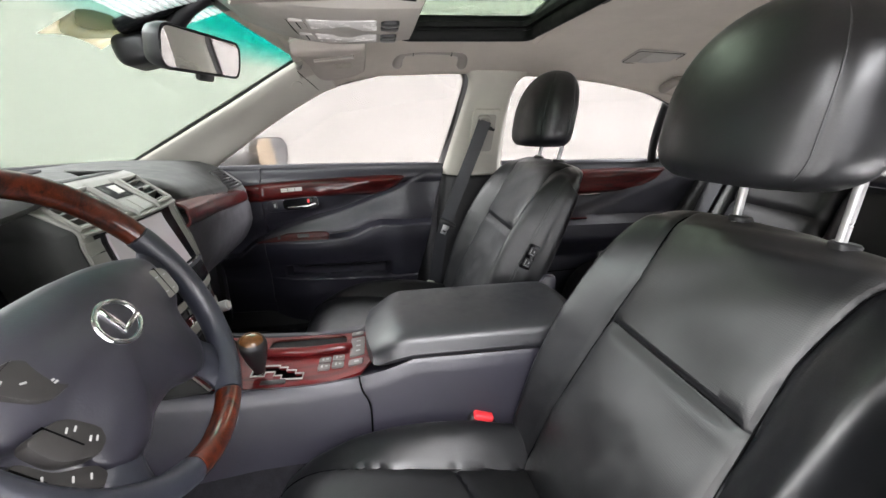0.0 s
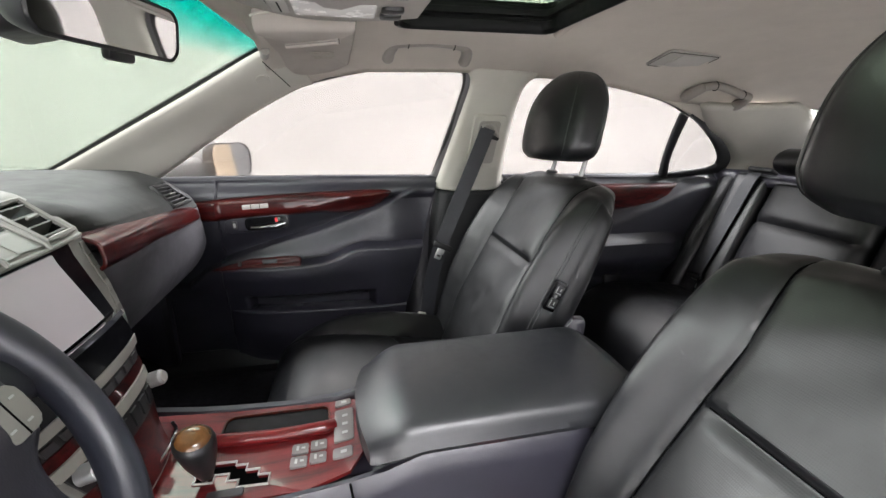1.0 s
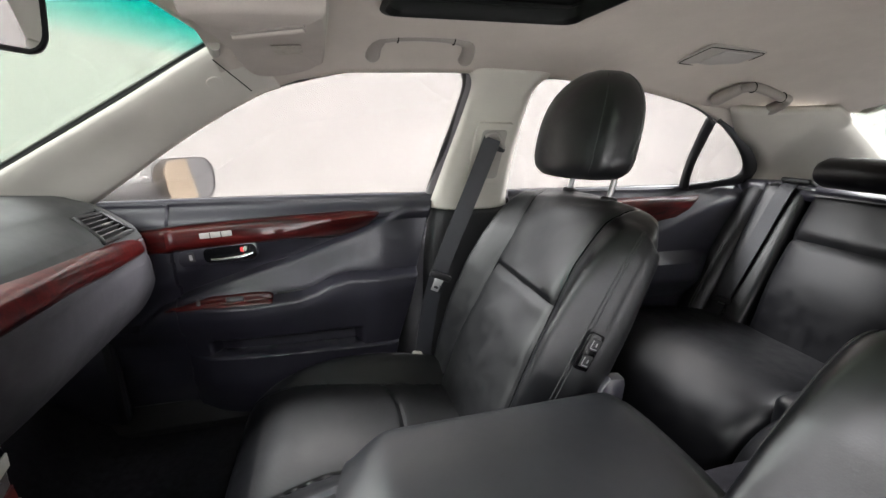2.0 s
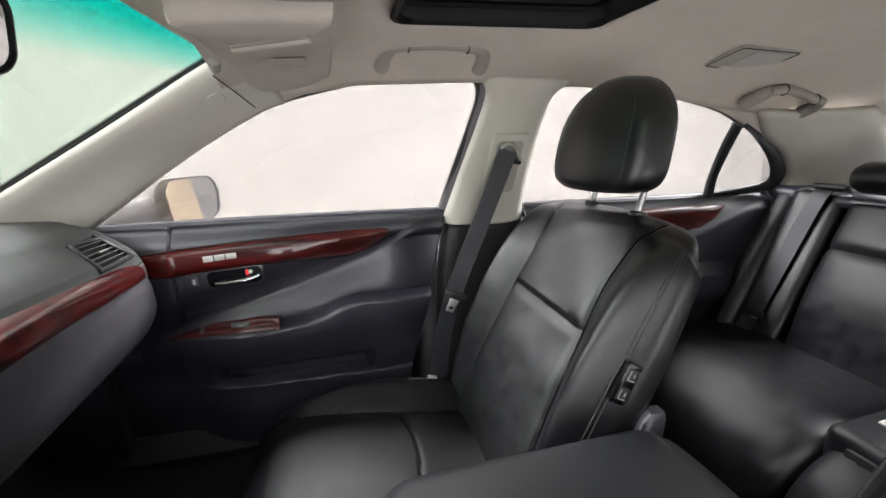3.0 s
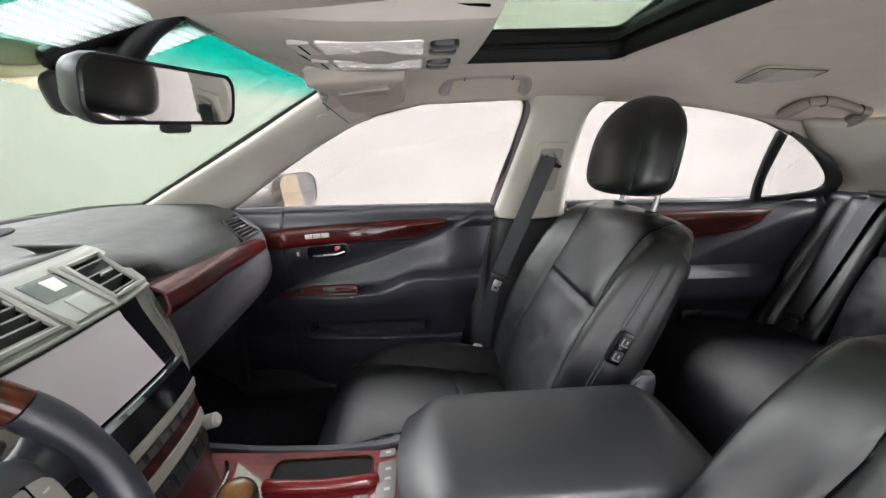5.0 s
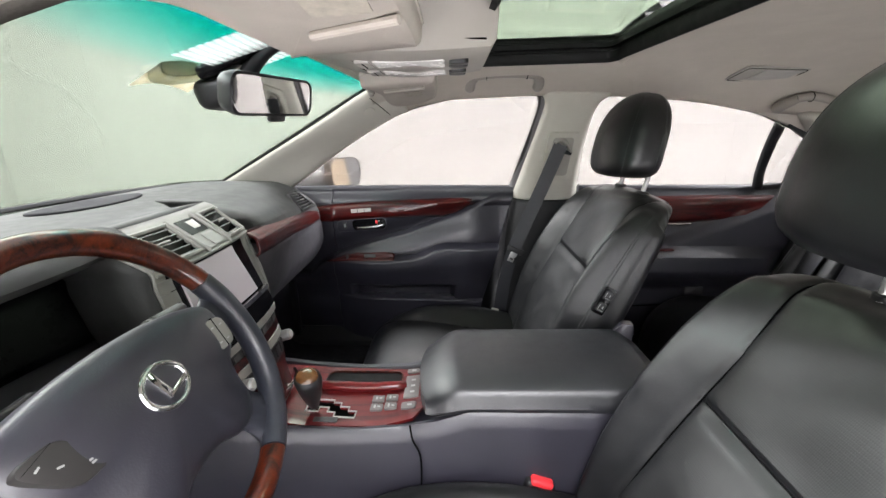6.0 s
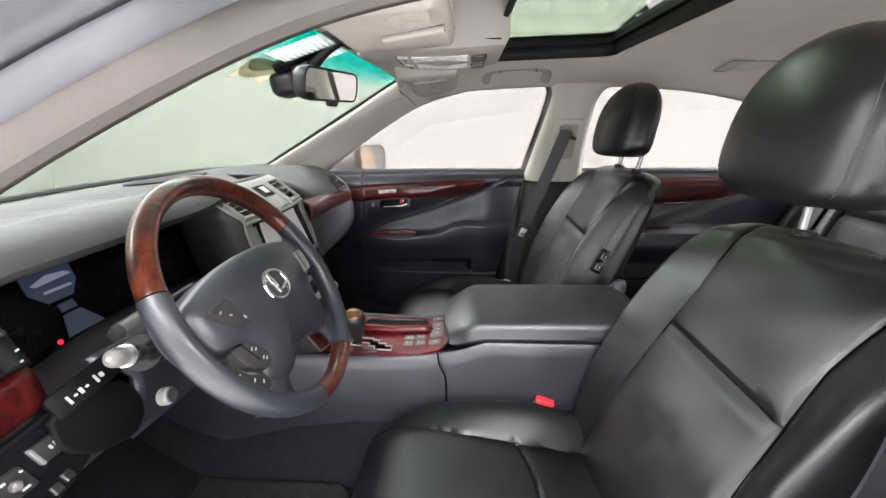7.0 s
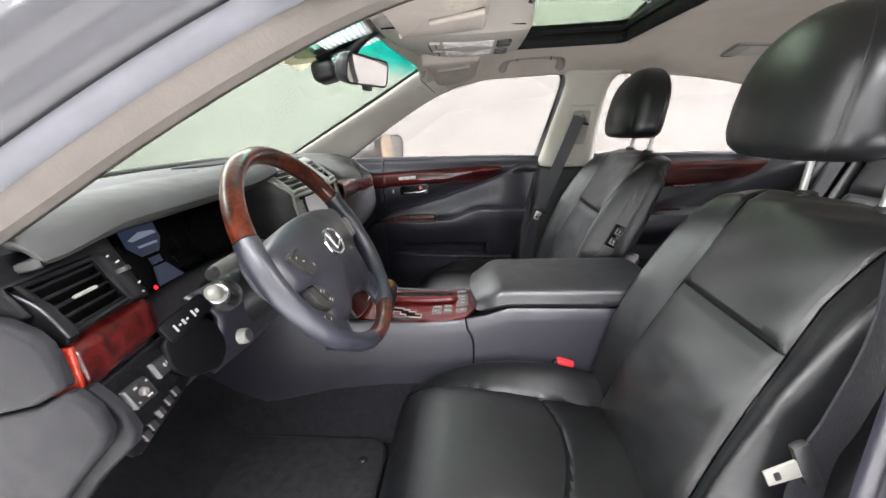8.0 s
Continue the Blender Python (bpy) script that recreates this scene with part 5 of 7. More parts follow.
def steering_wheel():
    sw = thing("steering_wheel", "leather and burl veneer steering wheel with silver badge", "steering wheel")

    def arc(name, a0, a1, mat, fat=1.0, label=""):
        n = max(8, int(abs(a1 - a0) / 3))
        rows = []
        for i in range(n + 1):
            a = radians(a0 + (a1 - a0) * i / n)
            c, s = math.cos(a), math.sin(a)
            thumb = 1.0 + 0.10 * (math.exp(-((math.degrees(a) - 12) / 9) ** 2) + math.exp(-((math.degrees(a) - 168) / 9) ** 2))
            row = []
            for k in range(18):
                b = 2 * math.pi * k / 18
                rr, zz = 0.0150 * fat * thumb * math.cos(b), 0.0175 * fat * math.sin(b)
                row.append(WM @ Vector(((R_RIM + rr) * c, (R_RIM + rr) * s, zz)))
            rows.append(row)
        return part(name, grid(rows, True, True), mat, sw, label)
    arc("rim_wood", 22, 158, M_WOODBR, 1.0, "polished brown burl rim section")
    arc("rim_wood", 252, 293, M_WOODBR, 1.0, "polished brown burl rim section")
    arc("rim_leather", 158.6, 251.4, M_WHEEL, 1.04, "slate leather rim section")
    arc("rim_leather", -66.4, 21.4, M_WHEEL, 1.04, "slate leather rim section")
    # airbag pad: a shallow dome with a shaped outline
    half = [(0.0, 0.069), (0.06, 0.066), (0.115, 0.056), (0.150, 0.043), (0.158, 0.020), (0.152, -0.018), (0.126, -0.040), (0.116, -0.066), (0.112, -0.092), (0.090, -0.114), (0.062, -0.116), (0.035, -0.104)]
    out = half + [(0.0, -0.100)] + [(-a, b) for a, b in half[:0:-1]]
    ring = cat([(a, b, 0) for a, b in out + out[:1]], 97)[:-1]
    rows = []
    for f, z in ((0.96, -0.060), (0.99, -0.034), (1.0, -0.026), (0.985, -0.018), (0.95, -0.012), (0.87, -0.007), (0.7, 0.000), (0.5, 0.0055), (0.28, 0.0085), (0.08, 0.009)):
        rows.append([WP @ Vector((p[0] * f, p[1] * f, z)) for p in ring])
    part("airbag_pad", grid(rows, True, True), M_PAD, sw, "slate airbag pad")
    back = []
    for f, z in ((0.4, -0.10), (0.75, -0.085), (0.86, -0.055), (0.8, -0.035)):
        back.append([WP @ Vector((p[0] * f, p[1] * f, z)) for p in ring])
    part("hub_back", grid(back, True, True), M_BLACK, sw)
    # four arms
    for (x0, y0, x1, y1, w0, w1, nm) in ((-0.12, 0.014, -0.184, 0.020, 0.058, 0.074, "spoke"), (0.12, 0.014, 0.184, 0.020, 0.058, 0.074, "spoke"),
                                         (-0.082, -0.090, -0.118, -0.145, 0.064, 0.092, "lower_spoke"), (0.082, -0.090, 0.118, -0.145, 0.064, 0.092, "lower_spoke")):
        a, b = Vector((x0, y0, 0)), Vector((x1, y1, 0))
        d = (b - a).normalized()
        s = Vector((-d.y, d.x, 0))
        rows = []
        for i in range(9):
            f = i / 8
            c, w = a.lerp(b, f), (w0 + (w1 - w0) * f) / 2 * (1 - 0.25 * math.sin(math.pi * f))
            z = 0.002 - 0.004 * f
            rows.append([WM @ (c + s * w * math.cos(t) + Vector((0, 0, z - 0.012 + 0.014 * math.sin(t)))) for t in np.linspace(0, 2 * math.pi, 16, endpoint=False)])
        part(nm, grid(rows, True, True), M_WHEEL, sw)
    # switch groups on the left arm, right arm and below
    for out, lift, marks in (([(-0.138, 0.020), (-0.132, 0.027), (-0.098, 0.027), (-0.074, -0.012), (-0.078, -0.019), (-0.112, -0.019)], -0.004, ((-0.124, 0.016, 20), (-0.112, 0.006, -20), (-0.092, -0.006, 0), (-0.092, -0.009, 0))),
                             ([(0.106, 0.025), (0.145, 0.020), (0.140, -0.020), (0.102, -0.020)], -0.007, ((0.116, 0.012, 0), (0.133, 0.010, 0), (0.113, -0.010, 0), (0.129, -0.011, 0))),
                             ([(-0.146, -0.028), (-0.108, -0.034), (-0.092, -0.064), (-0.098, -0.076), (-0.114, -0.080), (-0.140, -0.060)], -0.009, ((-0.116, -0.045, 30), (-0.110, -0.049, 30), (-0.108, -0.064, 30), (-0.104, -0.068, 30))),
                             ([(-0.166, -0.036), (-0.150, -0.036), (-0.140, -0.064), (-0.114, -0.084), (-0.112, -0.098), (-0.126, -0.104), (-0.160, -0.074)], -0.018, ((-0.150, -0.060, 40), (-0.136, -0.078, 40), (-0.125, -0.088, 40)))):
        m = WP @ Matrix.Translation((0, 0, lift - 0.006))
        g = part("switch_pad", plate(softened(out), 0.0125, m, 0.002), M_SATIN if out[0][0] > 0 else M_WSWITCH, sw, "silver grey wheel switch pad" if out[0][0] > 0 else "dark grey wheel switch pad")
        mx, my = sum(p[0] for p in out) / len(out), sum(p[1] for p in out) / len(out)
        part("switch_gap", plate([(mx + (u - mx) * 0.96 + du, my + (v - my) * 0.96) for u, v, du in ((out[0][0] * 0.5 + out[1][0] * 0.5, out[0][1], -0.0007), (out[0][0] * 0.5 + out[1][0] * 0.5, out[0][1], 0.0007), (out[2][0] * 0.5 + out[-1][0] * 0.5, out[2][1], 0.0007), (out[2][0] * 0.5 + out[-1][0] * 0.5, out[2][1], -0.0007))], 0.0129, m), M_SEAM, g)
        for px, py, rot in marks:
            part("marking", plate(rounded(0.0055, 0.0018, 0.0006), 0.0004, m @ Matrix.Translation((px, py, 0.0126)) @ pose(0, 0, 0, 0, 0, rot)), M_WHITE, g)
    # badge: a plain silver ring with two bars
    m = WP @ Matrix.Translation((0.001, -0.001, 0.0068))
    rows = []
    for a in np.linspace(0, 2 * math.pi, 49):
        row = []
        for b in np.linspace(0, 2 * math.pi, 10, endpoint=False):
            row.append(m @ Vector(((0.029 + 0.0034 * math.cos(b)) * math.cos(a), (0.0235 + 0.0034 * math.cos(b)) * math.sin(a), 0.002 + 0.003 * math.sin(b))))
        rows.append(row)
    badge = part("badge", grid(rows, True), M_CHROME, sw, "chrome oval badge")
    part("badge_bar", plate([(-0.014, 0.020), (-0.006, 0.0225), (0.001, -0.008), (-0.007, -0.014)], 0.005, m, 0.0012), M_CHROME, badge)
    part("badge_bar", plate([(-0.007, -0.014), (-0.003, -0.0075), (0.026, -0.0020), (0.029, -0.0080)], 0.005, m, 0.0012), M_CHROME, badge)
    return sw


steering_wheel()


def column():
    co = thing("steering_column", "slate steering column cowl with stalks", "steering column")
    rows = []
    for f in np.linspace(0, 1, 10):
        c = WM @ Vector((0, 0.0, -0.07 - 0.20 * f))
        rows.append([c + Vector((0.02 * math.sin(t) * 0, (0.062 + 0.02 * f) * math.cos(t), (0.055 + 0.02 * f) * math.sin(t))) for t in np.linspace(0, 2 * math.pi, 24, endpoint=False)])
    part("cowl", grid(rows, True, True), M_BLACK, co)
    # stalks: lights on the outer side, wipers toward the middle
    for a, b in ((Vector((-0.572, -0.335, 0.966)), Vector((-0.566, -0.186, 0.960))), (Vector((-0.572, -0.411, 0.966)), Vector((-0.580, -0.545, 0.962)))):
        st = part("stalk", tube([a, a.lerp(b, 0.25), a.lerp(b, 0.50), a.lerp(b, 0.56), a.lerp(b, 0.96), b], [0.010, 0.008, 0.009, 0.0125, 0.0120, 0.009], 14, flat=0.8), M_BTNDARK, co)
        part("stalk_sleeve", tube([a.lerp(b, 0.60), a.lerp(b, 0.95)], [0.0135, 0.0128], 14, flat=0.8), M_VENTSLAT, st)
        part("stalk_band", tube([a.lerp(b, 0.53), a.lerp(b, 0.56)], 0.0132, 14, flat=0.8), M_SATIN, st)


column()
# ignition button and key lock in the panel beside the column
st = thing("ignition_controls", "silver start knob and key lock set in the dashboard", "ignition switch")
k0, k1 = Vector((-0.600, -0.487, 0.905)), Vector((-0.566, -0.570, 0.947))
part("collar", tube([k0, k0.lerp(k1, 0.12)], 0.024, 28), M_GLOSSBLACK, st)
part("knob_ring", tube([k0.lerp(k1, 0.55), k0.lerp(k1, 0.63)], 0.0140, 24), M_CHROME, st)
part("knob_neck", tube([k0.lerp(k1, 0.1), k0.lerp(k1, 0.6)], 0.0105, 20), M_BLACK, st)
part("start_knob", tube([k0.lerp(k1, q) for q in (0.62, 0.68, 0.8, 0.92, 1.0, 1.04)], [0.0095, 0.0110, 0.0118, 0.0108, 0.0075, 0.003], 24), M_SATIN, st, "satin silver start knob")
m = basis((-0.592, -0.485, 0.833), (0, 1, 0), (-0.2, 0, 1))
part("key_lock", disc(0.0125, 0.014, m, 24, 0.003), M_SATIN, st)
part("lock_face", disc(0.010, 0.003, m @ Matrix.Translation((0, 0, 0.013)), 20, 0.001), M_GREY, st)

# ---- centre console ----
con = thing("centre_console", "slate centre console with red veneer shift panel and leather armrest", "centre console")
CON_HALF = [(-1.0, 0.165), (-0.75, 0.15), (-0.60, 0.135), (-0.45, 0.128), (-0.25, 0.125), (-0.18, 0.130), (0.0, 0.132), (0.28, 0.125)]
CON_TOP = [(-1.0, 0.72), (-0.75, 0.69), (-0.62, 0.660), (-0.50, 0.648), (-0.35, 0.642), (-0.25, 0.650), (-0.18, 0.668), (-0.12, 0.690), (0.28, 0.690)]


def console_body():
    rows = []
    for x in list(np.linspace(-1.0, -0.64, 12)) + list(np.linspace(-0.62, 0.28, 46)):
        w, zt = lerp_keys(CON_HALF, x), lerp_keys(CON_TOP, x)
        rail = 0.014
        sec = [(-w - 0.006, 0.40), (-w - 0.008, 0.525), (-w - 0.007, 0.535), (-w, zt - 0.03), (-w + 0.003, zt - 0.004), (-w + 0.010, zt + 0.004), (-w + rail + 0.006, zt + 0.002), (-w + rail + 0.012, zt - 0.012), (-w + rail + 0.014, zt - 0.03)]
        sec = sec + [(-a, b) for a, b in sec[::-1]]
        rows.append([(x, C + a, b) for a, b in sec])
    return grid(rows, True, True)


part("body", console_body(), M_PAD, con, "slate padded console flank")
part("rear_face", box((0.03, 0.25, 0.33), pose(0.295, C, 0.52), 0.01), M_PAD, con)


def seam_line(x0, y):
    return cat([(x0 - 0.035, y, 0.672), (x0 - 0.03, y - 0.003, 0.64), (x0 - 0.015, y - 0.006, 0.60), (x0 - 0.015, y - 0.009, 0.50), (x0 - 0.015, y - 0.010, 0.40)], 20)


part("panel_gap", tube(seam_line(-0.20, C - 0.133), 0.002, 5), M_SEAM, con)


def armrest_lid():
    rows = []
    for i in range(41):
        f = i / 40
        x = -0.205 + 0.475 * f
        w = 0.132 * (0.90 + 0.10 * smooth(0, 0.12, f)) * (1 - 0.10 * smooth(0.88, 1.0, f))
        zb = lerp_keys([(-0.205, 0.682), (-0.19, 0.674), (-0.16, 0.684), (-0.12, 0.692), (0.27, 0.692)], x)
        zt = 0.700 + 0.050 * smooth(-0.04, 0.16, f) ** 0.7 - 0.02 * smooth(0.93, 1.0, f) + 0.006 * f
        row = []
        for u, v in sring(w, max((zt - zb) / 2, 0.004), 0, 60, 5.0):
            dd = max((zt - zb) / 2, 0.004)
            u2 = u * (1 - 0.035 * smooth(-0.35, 0.9, v / dd) + 0.030 * math.exp(-((v / dd + 0.45) / 0.35) ** 2))
            row.append((x - 0.018 * (1 - (u / w) ** 2) * (1 - f), C + u2, (zt + zb) / 2 + v + 0.006 * (1 - (u / w) ** 2) * (v > 0)))
        rows.append(row)
    return grid(rows, True, True)


lid = part("armrest_lid", armrest_lid(), M_LID, con, "black leather armrest lid with rolled edges")
part("lid_latch", box((0.008, 0.03, 0.010), pose(-0.216, C + 0.0, 0.694), 0.003), M_CHROME, lid)


def shift_panel():
    """The veneer plate with the cup holder well and the stepped gate let into it."""
    bm = bmesh.new()
    outer = [(-0.60, -0.098), (-0.45, -0.104), (-0.30, -0.102), (-0.235, -0.085), (-0.205, -0.04), (-0.198, 0.0), (-0.205, 0.05), (-0.225, 0.088), (-0.30, 0.102), (-0.45, 0.104), (-0.60, 0.098)]
    well = rounded(0.180, 0.070, 0.018, 4, -0.362, 0.052)
    gate = [(-0.465, -0.022), (-0.465, 0.006), (-0.448, 0.006), (-0.448, 0.016), (-0.412, 0.016), (-0.412, 0.008), (-0.395, 0.008), (-0.395, -0.004), (-0.375, -0.004), (-0.375, -0.016),
            (-0.358, -0.016), (-0.358, -0.036), (-0.402, -0.036), (-0.402, -0.022), (-0.418, -0.022), (-0.418, -0.008), (-0.438, -0.008), (-0.438, -0.022)]
    gate = [(x, y - C) for x, y in gate]
    edges = []
    for loop in (outer, well, gate):
        vs = [bm.verts.new((x, C + y, 0)) for x, y in loop]
        edges += [bm.edges.new((a, b)) for a, b in zip(vs, vs[1:] + vs[:1])]
    bmesh.ops.triangle_fill(bm, use_beauty=True, use_dissolve=False, edges=edges)
    for f in list(bm.faces):
        c = f.calc_center_median()
        for loop in (well, gate):
            px, py = c.x, c.y - C
            odd = False
            for (ax, ay), (bx, by) in zip(loop, loop[1:] + loop[:1]):
                if (ay > py) != (by > py) and px < (bx - ax) * (py - ay) / (by - ay) + ax:
                    odd = not odd
            if odd:
                bm.faces.remove(f)
                break
    ext = bmesh.ops.extrude_face_region(bm, geom=bm.faces[:])
    vs = [g for g in ext["geom"] if isinstance(g, bmesh.types.BMVert)]
    bmesh.ops.translate(bm, verts=vs, vec=(0, 0, -0.006))
    for v in bm.verts:
        v.co.z += lerp_keys([(-0.62, 0.664), (-0.50, 0.648), (-0.35, 0.640), (-0.25, 0.646), (-0.19, 0.660)], v.co.x)
    bmesh.ops.recalc_face_normals(bm, faces=bm.faces)
    pl = part("shift_panel", bm, M_WOODSHIFT, con, "glossy red burl veneer shift panel", sharp=6)
    zed = lambda x: lerp_keys([(-0.62, 0.664), (-0.50, 0.648), (-0.35, 0.640), (-0.25, 0.646), (-0.19, 0.660)], x)
    part("gate_edge", tube([(x, C + y, zed(x) + 0.001) for x, y in gate], 0.0022, 5, True), M_PALE, pl, "pale edge of the stepped shift gate")
    part("gate_well", box((0.14, 0.085, 0.004), pose(-0.412, C - 0.048, 0.618), 0), M_VOID, pl)
    # cup holder well with a raised veneer lip
    wb = []
    for s, dz in ((1.0, 0.0), (0.99, -0.05), (0.95, -0.10)):
        wb.append([(-0.355 + (x + 0.355) * s, C + 0.054 + (y - 0.054) * s, zed(x) + dz - 0.002) for x, y in well])
    cw = part("cup_holder", grid(wb, True, True), M_VOID, con, "dark open cup holder")
    for k in (-0.04, 0.04):
        part("cup_ring", disc(0.030, 0.004, pose(-0.362 + k, C + 0.052, 0.560), 28, 0.001, hole=0.026), M_GREY, cw)
    lip = cat([(-0.452, C + 0.024, zed(-0.45) + 0.004), (-0.43, C + 0.017, zed(-0.43) + 0.010), (-0.355, C + 0.015, zed(-0.355) + 0.012), (-0.285, C + 0.017, zed(-0.285) + 0.010), (-0.262, C + 0.026, zed(-0.262) + 0.004)], 24)
    part("well_lip", tube(lip, 0.011, 12), M_WOODSHIFT, pl)
    part("well_trim", tube([(x, C + y, zed(x) + 0.001) for x, y in well], 0.0022, 5, True), M_WOODBR, pl)
    # buttons
    for i, (x, y) in enumerate(((-0.316, -0.018), (-0.286, -0.016), (-0.316, -0.046), (-0.286, -0.044))):
        m = pose(x, C + y, zed(x), 0, 0, 0)
        b = part("seat_heater_button", plate(rounded(0.026, 0.022, 0.003), 0.005, m, 0.0015), M_BTN, con, "grey console button")
        part("marking", plate(rounded(0.004, 0.010, 0.001, cx=-0.004), 0.0056, m), M_WHITE, b)
        part("marking", plate(rounded(0.006, 0.004, 0.001, cx=0.005), 0.0056, m), M_WHITE, b)
    for x, y, w, h, n in ((-0.246, 0.082, 0.030, 0.018, 1), (-0.244, 0.020, 0.034, 0.082, 3), (-0.246, -0.046, 0.032, 0.022, 1)):
        m = pose(x, C + y, zed(x), 0, -8, 0)
        b = part("mode_switch", plate(rounded(w, h, 0.004), 0.006, m, 0.0015), M_BTN, con, "grey console rocker switch")
        for k in range(n):
            part("marking", plate(rounded(0.010, 0.006, 0.001, cx=0.002, cy=(k - (n - 1) / 2) * 0.022), 0.0066, m), M_WHITE, b)
    part("memory_plate", plate(rounded(0.05, 0.014, 0.002), 0.003, pose(-0.415, C - 0.086, zed(-0.415)), 0.001), M_GREY, con)
    # ash tray lid with chrome pull in front of the lever
    part("chrome_pull", tube(cat([(-0.535, C - 0.07, 0.662), (-0.515, C - 0.03, 0.672), (-0.515, C + 0.03, 0.672), (-0.535, C + 0.07, 0.662)], 16), 0.004, 8), M_CHROME, con)


shift_panel()


def shift_lever():
    lv = thing("shift_lever", "shift lever with black leather grip and wooden cap", "shift lever")
    foot, top = Vector((-0.447, -0.010, 0.630)), Vector((-0.447, -0.037, 0.742))
    up = (top - foot).normalized()
    part("stem", tube([foot, foot.lerp(top, 0.5)], 0.006, 10), M_CHROME, lv)
    tilt = Vector((0.10, -0.30, 1)).normalized()
    sx = Vector((1, 0, -0.1)).normalized()
    sy = tilt.cross(sx)

    def ring(c, r):
        return [c + sx * r * 1.1 * math.cos(t) + sy * r * math.sin(t) for t in np.linspace(0, 2 * math.pi, 24, endpoint=False)]
    part("grip", grid([ring(foot.lerp(top, f), r) for f, r in ((0.22, 0.009), (0.38, 0.014), (0.55, 0.0195), (0.75, 0.0235), (0.90, 0.0255), (0.97, 0.0245), (1.00, 0.0215))], True, True), M_BLACK, lv)
    part("wooden_cap", grid([ring(top + tilt * h, r) for h, r in ((-0.001, 0.0215), (0.002, 0.0205), (0.006, 0.0165), (0.008, 0.010), (0.009, 0.004))], True, True),
         surface("amber_wood_cap", (0.13, 0.055, 0.016), 0.2, var=0.4, scale=60, coat=1.0), lv, "amber coloured wooden cap")


shift_lever()


def buckle(at, lean, label):
    b = thing("seat_belt_buckle", label, "belt buckle")
    m = Matrix.Translation(at) @ lean
    part("stalk", box((0.022, 0.012, 0.12), m @ Matrix.Translation((0, 0, -0.08)), 0.004), M_BLACK, b)
    part("housing", box((0.062, 0.034, 0.076), m @ Matrix.Translation((0, 0.002, -0.016)), 0.009, 3), M_BLACK, b)
    part("release_button", box((0.046, 0.020, 0.022), m @ Matrix.Translation((0, -0.004, 0.018)), 0.005, 3), M_REDBTN, b, "red release button")


buckle((0.018, -0.096, 0.530), pose(0, 0, 0, 8, 18, 0), "black seat belt buckle with red button between seat and console")


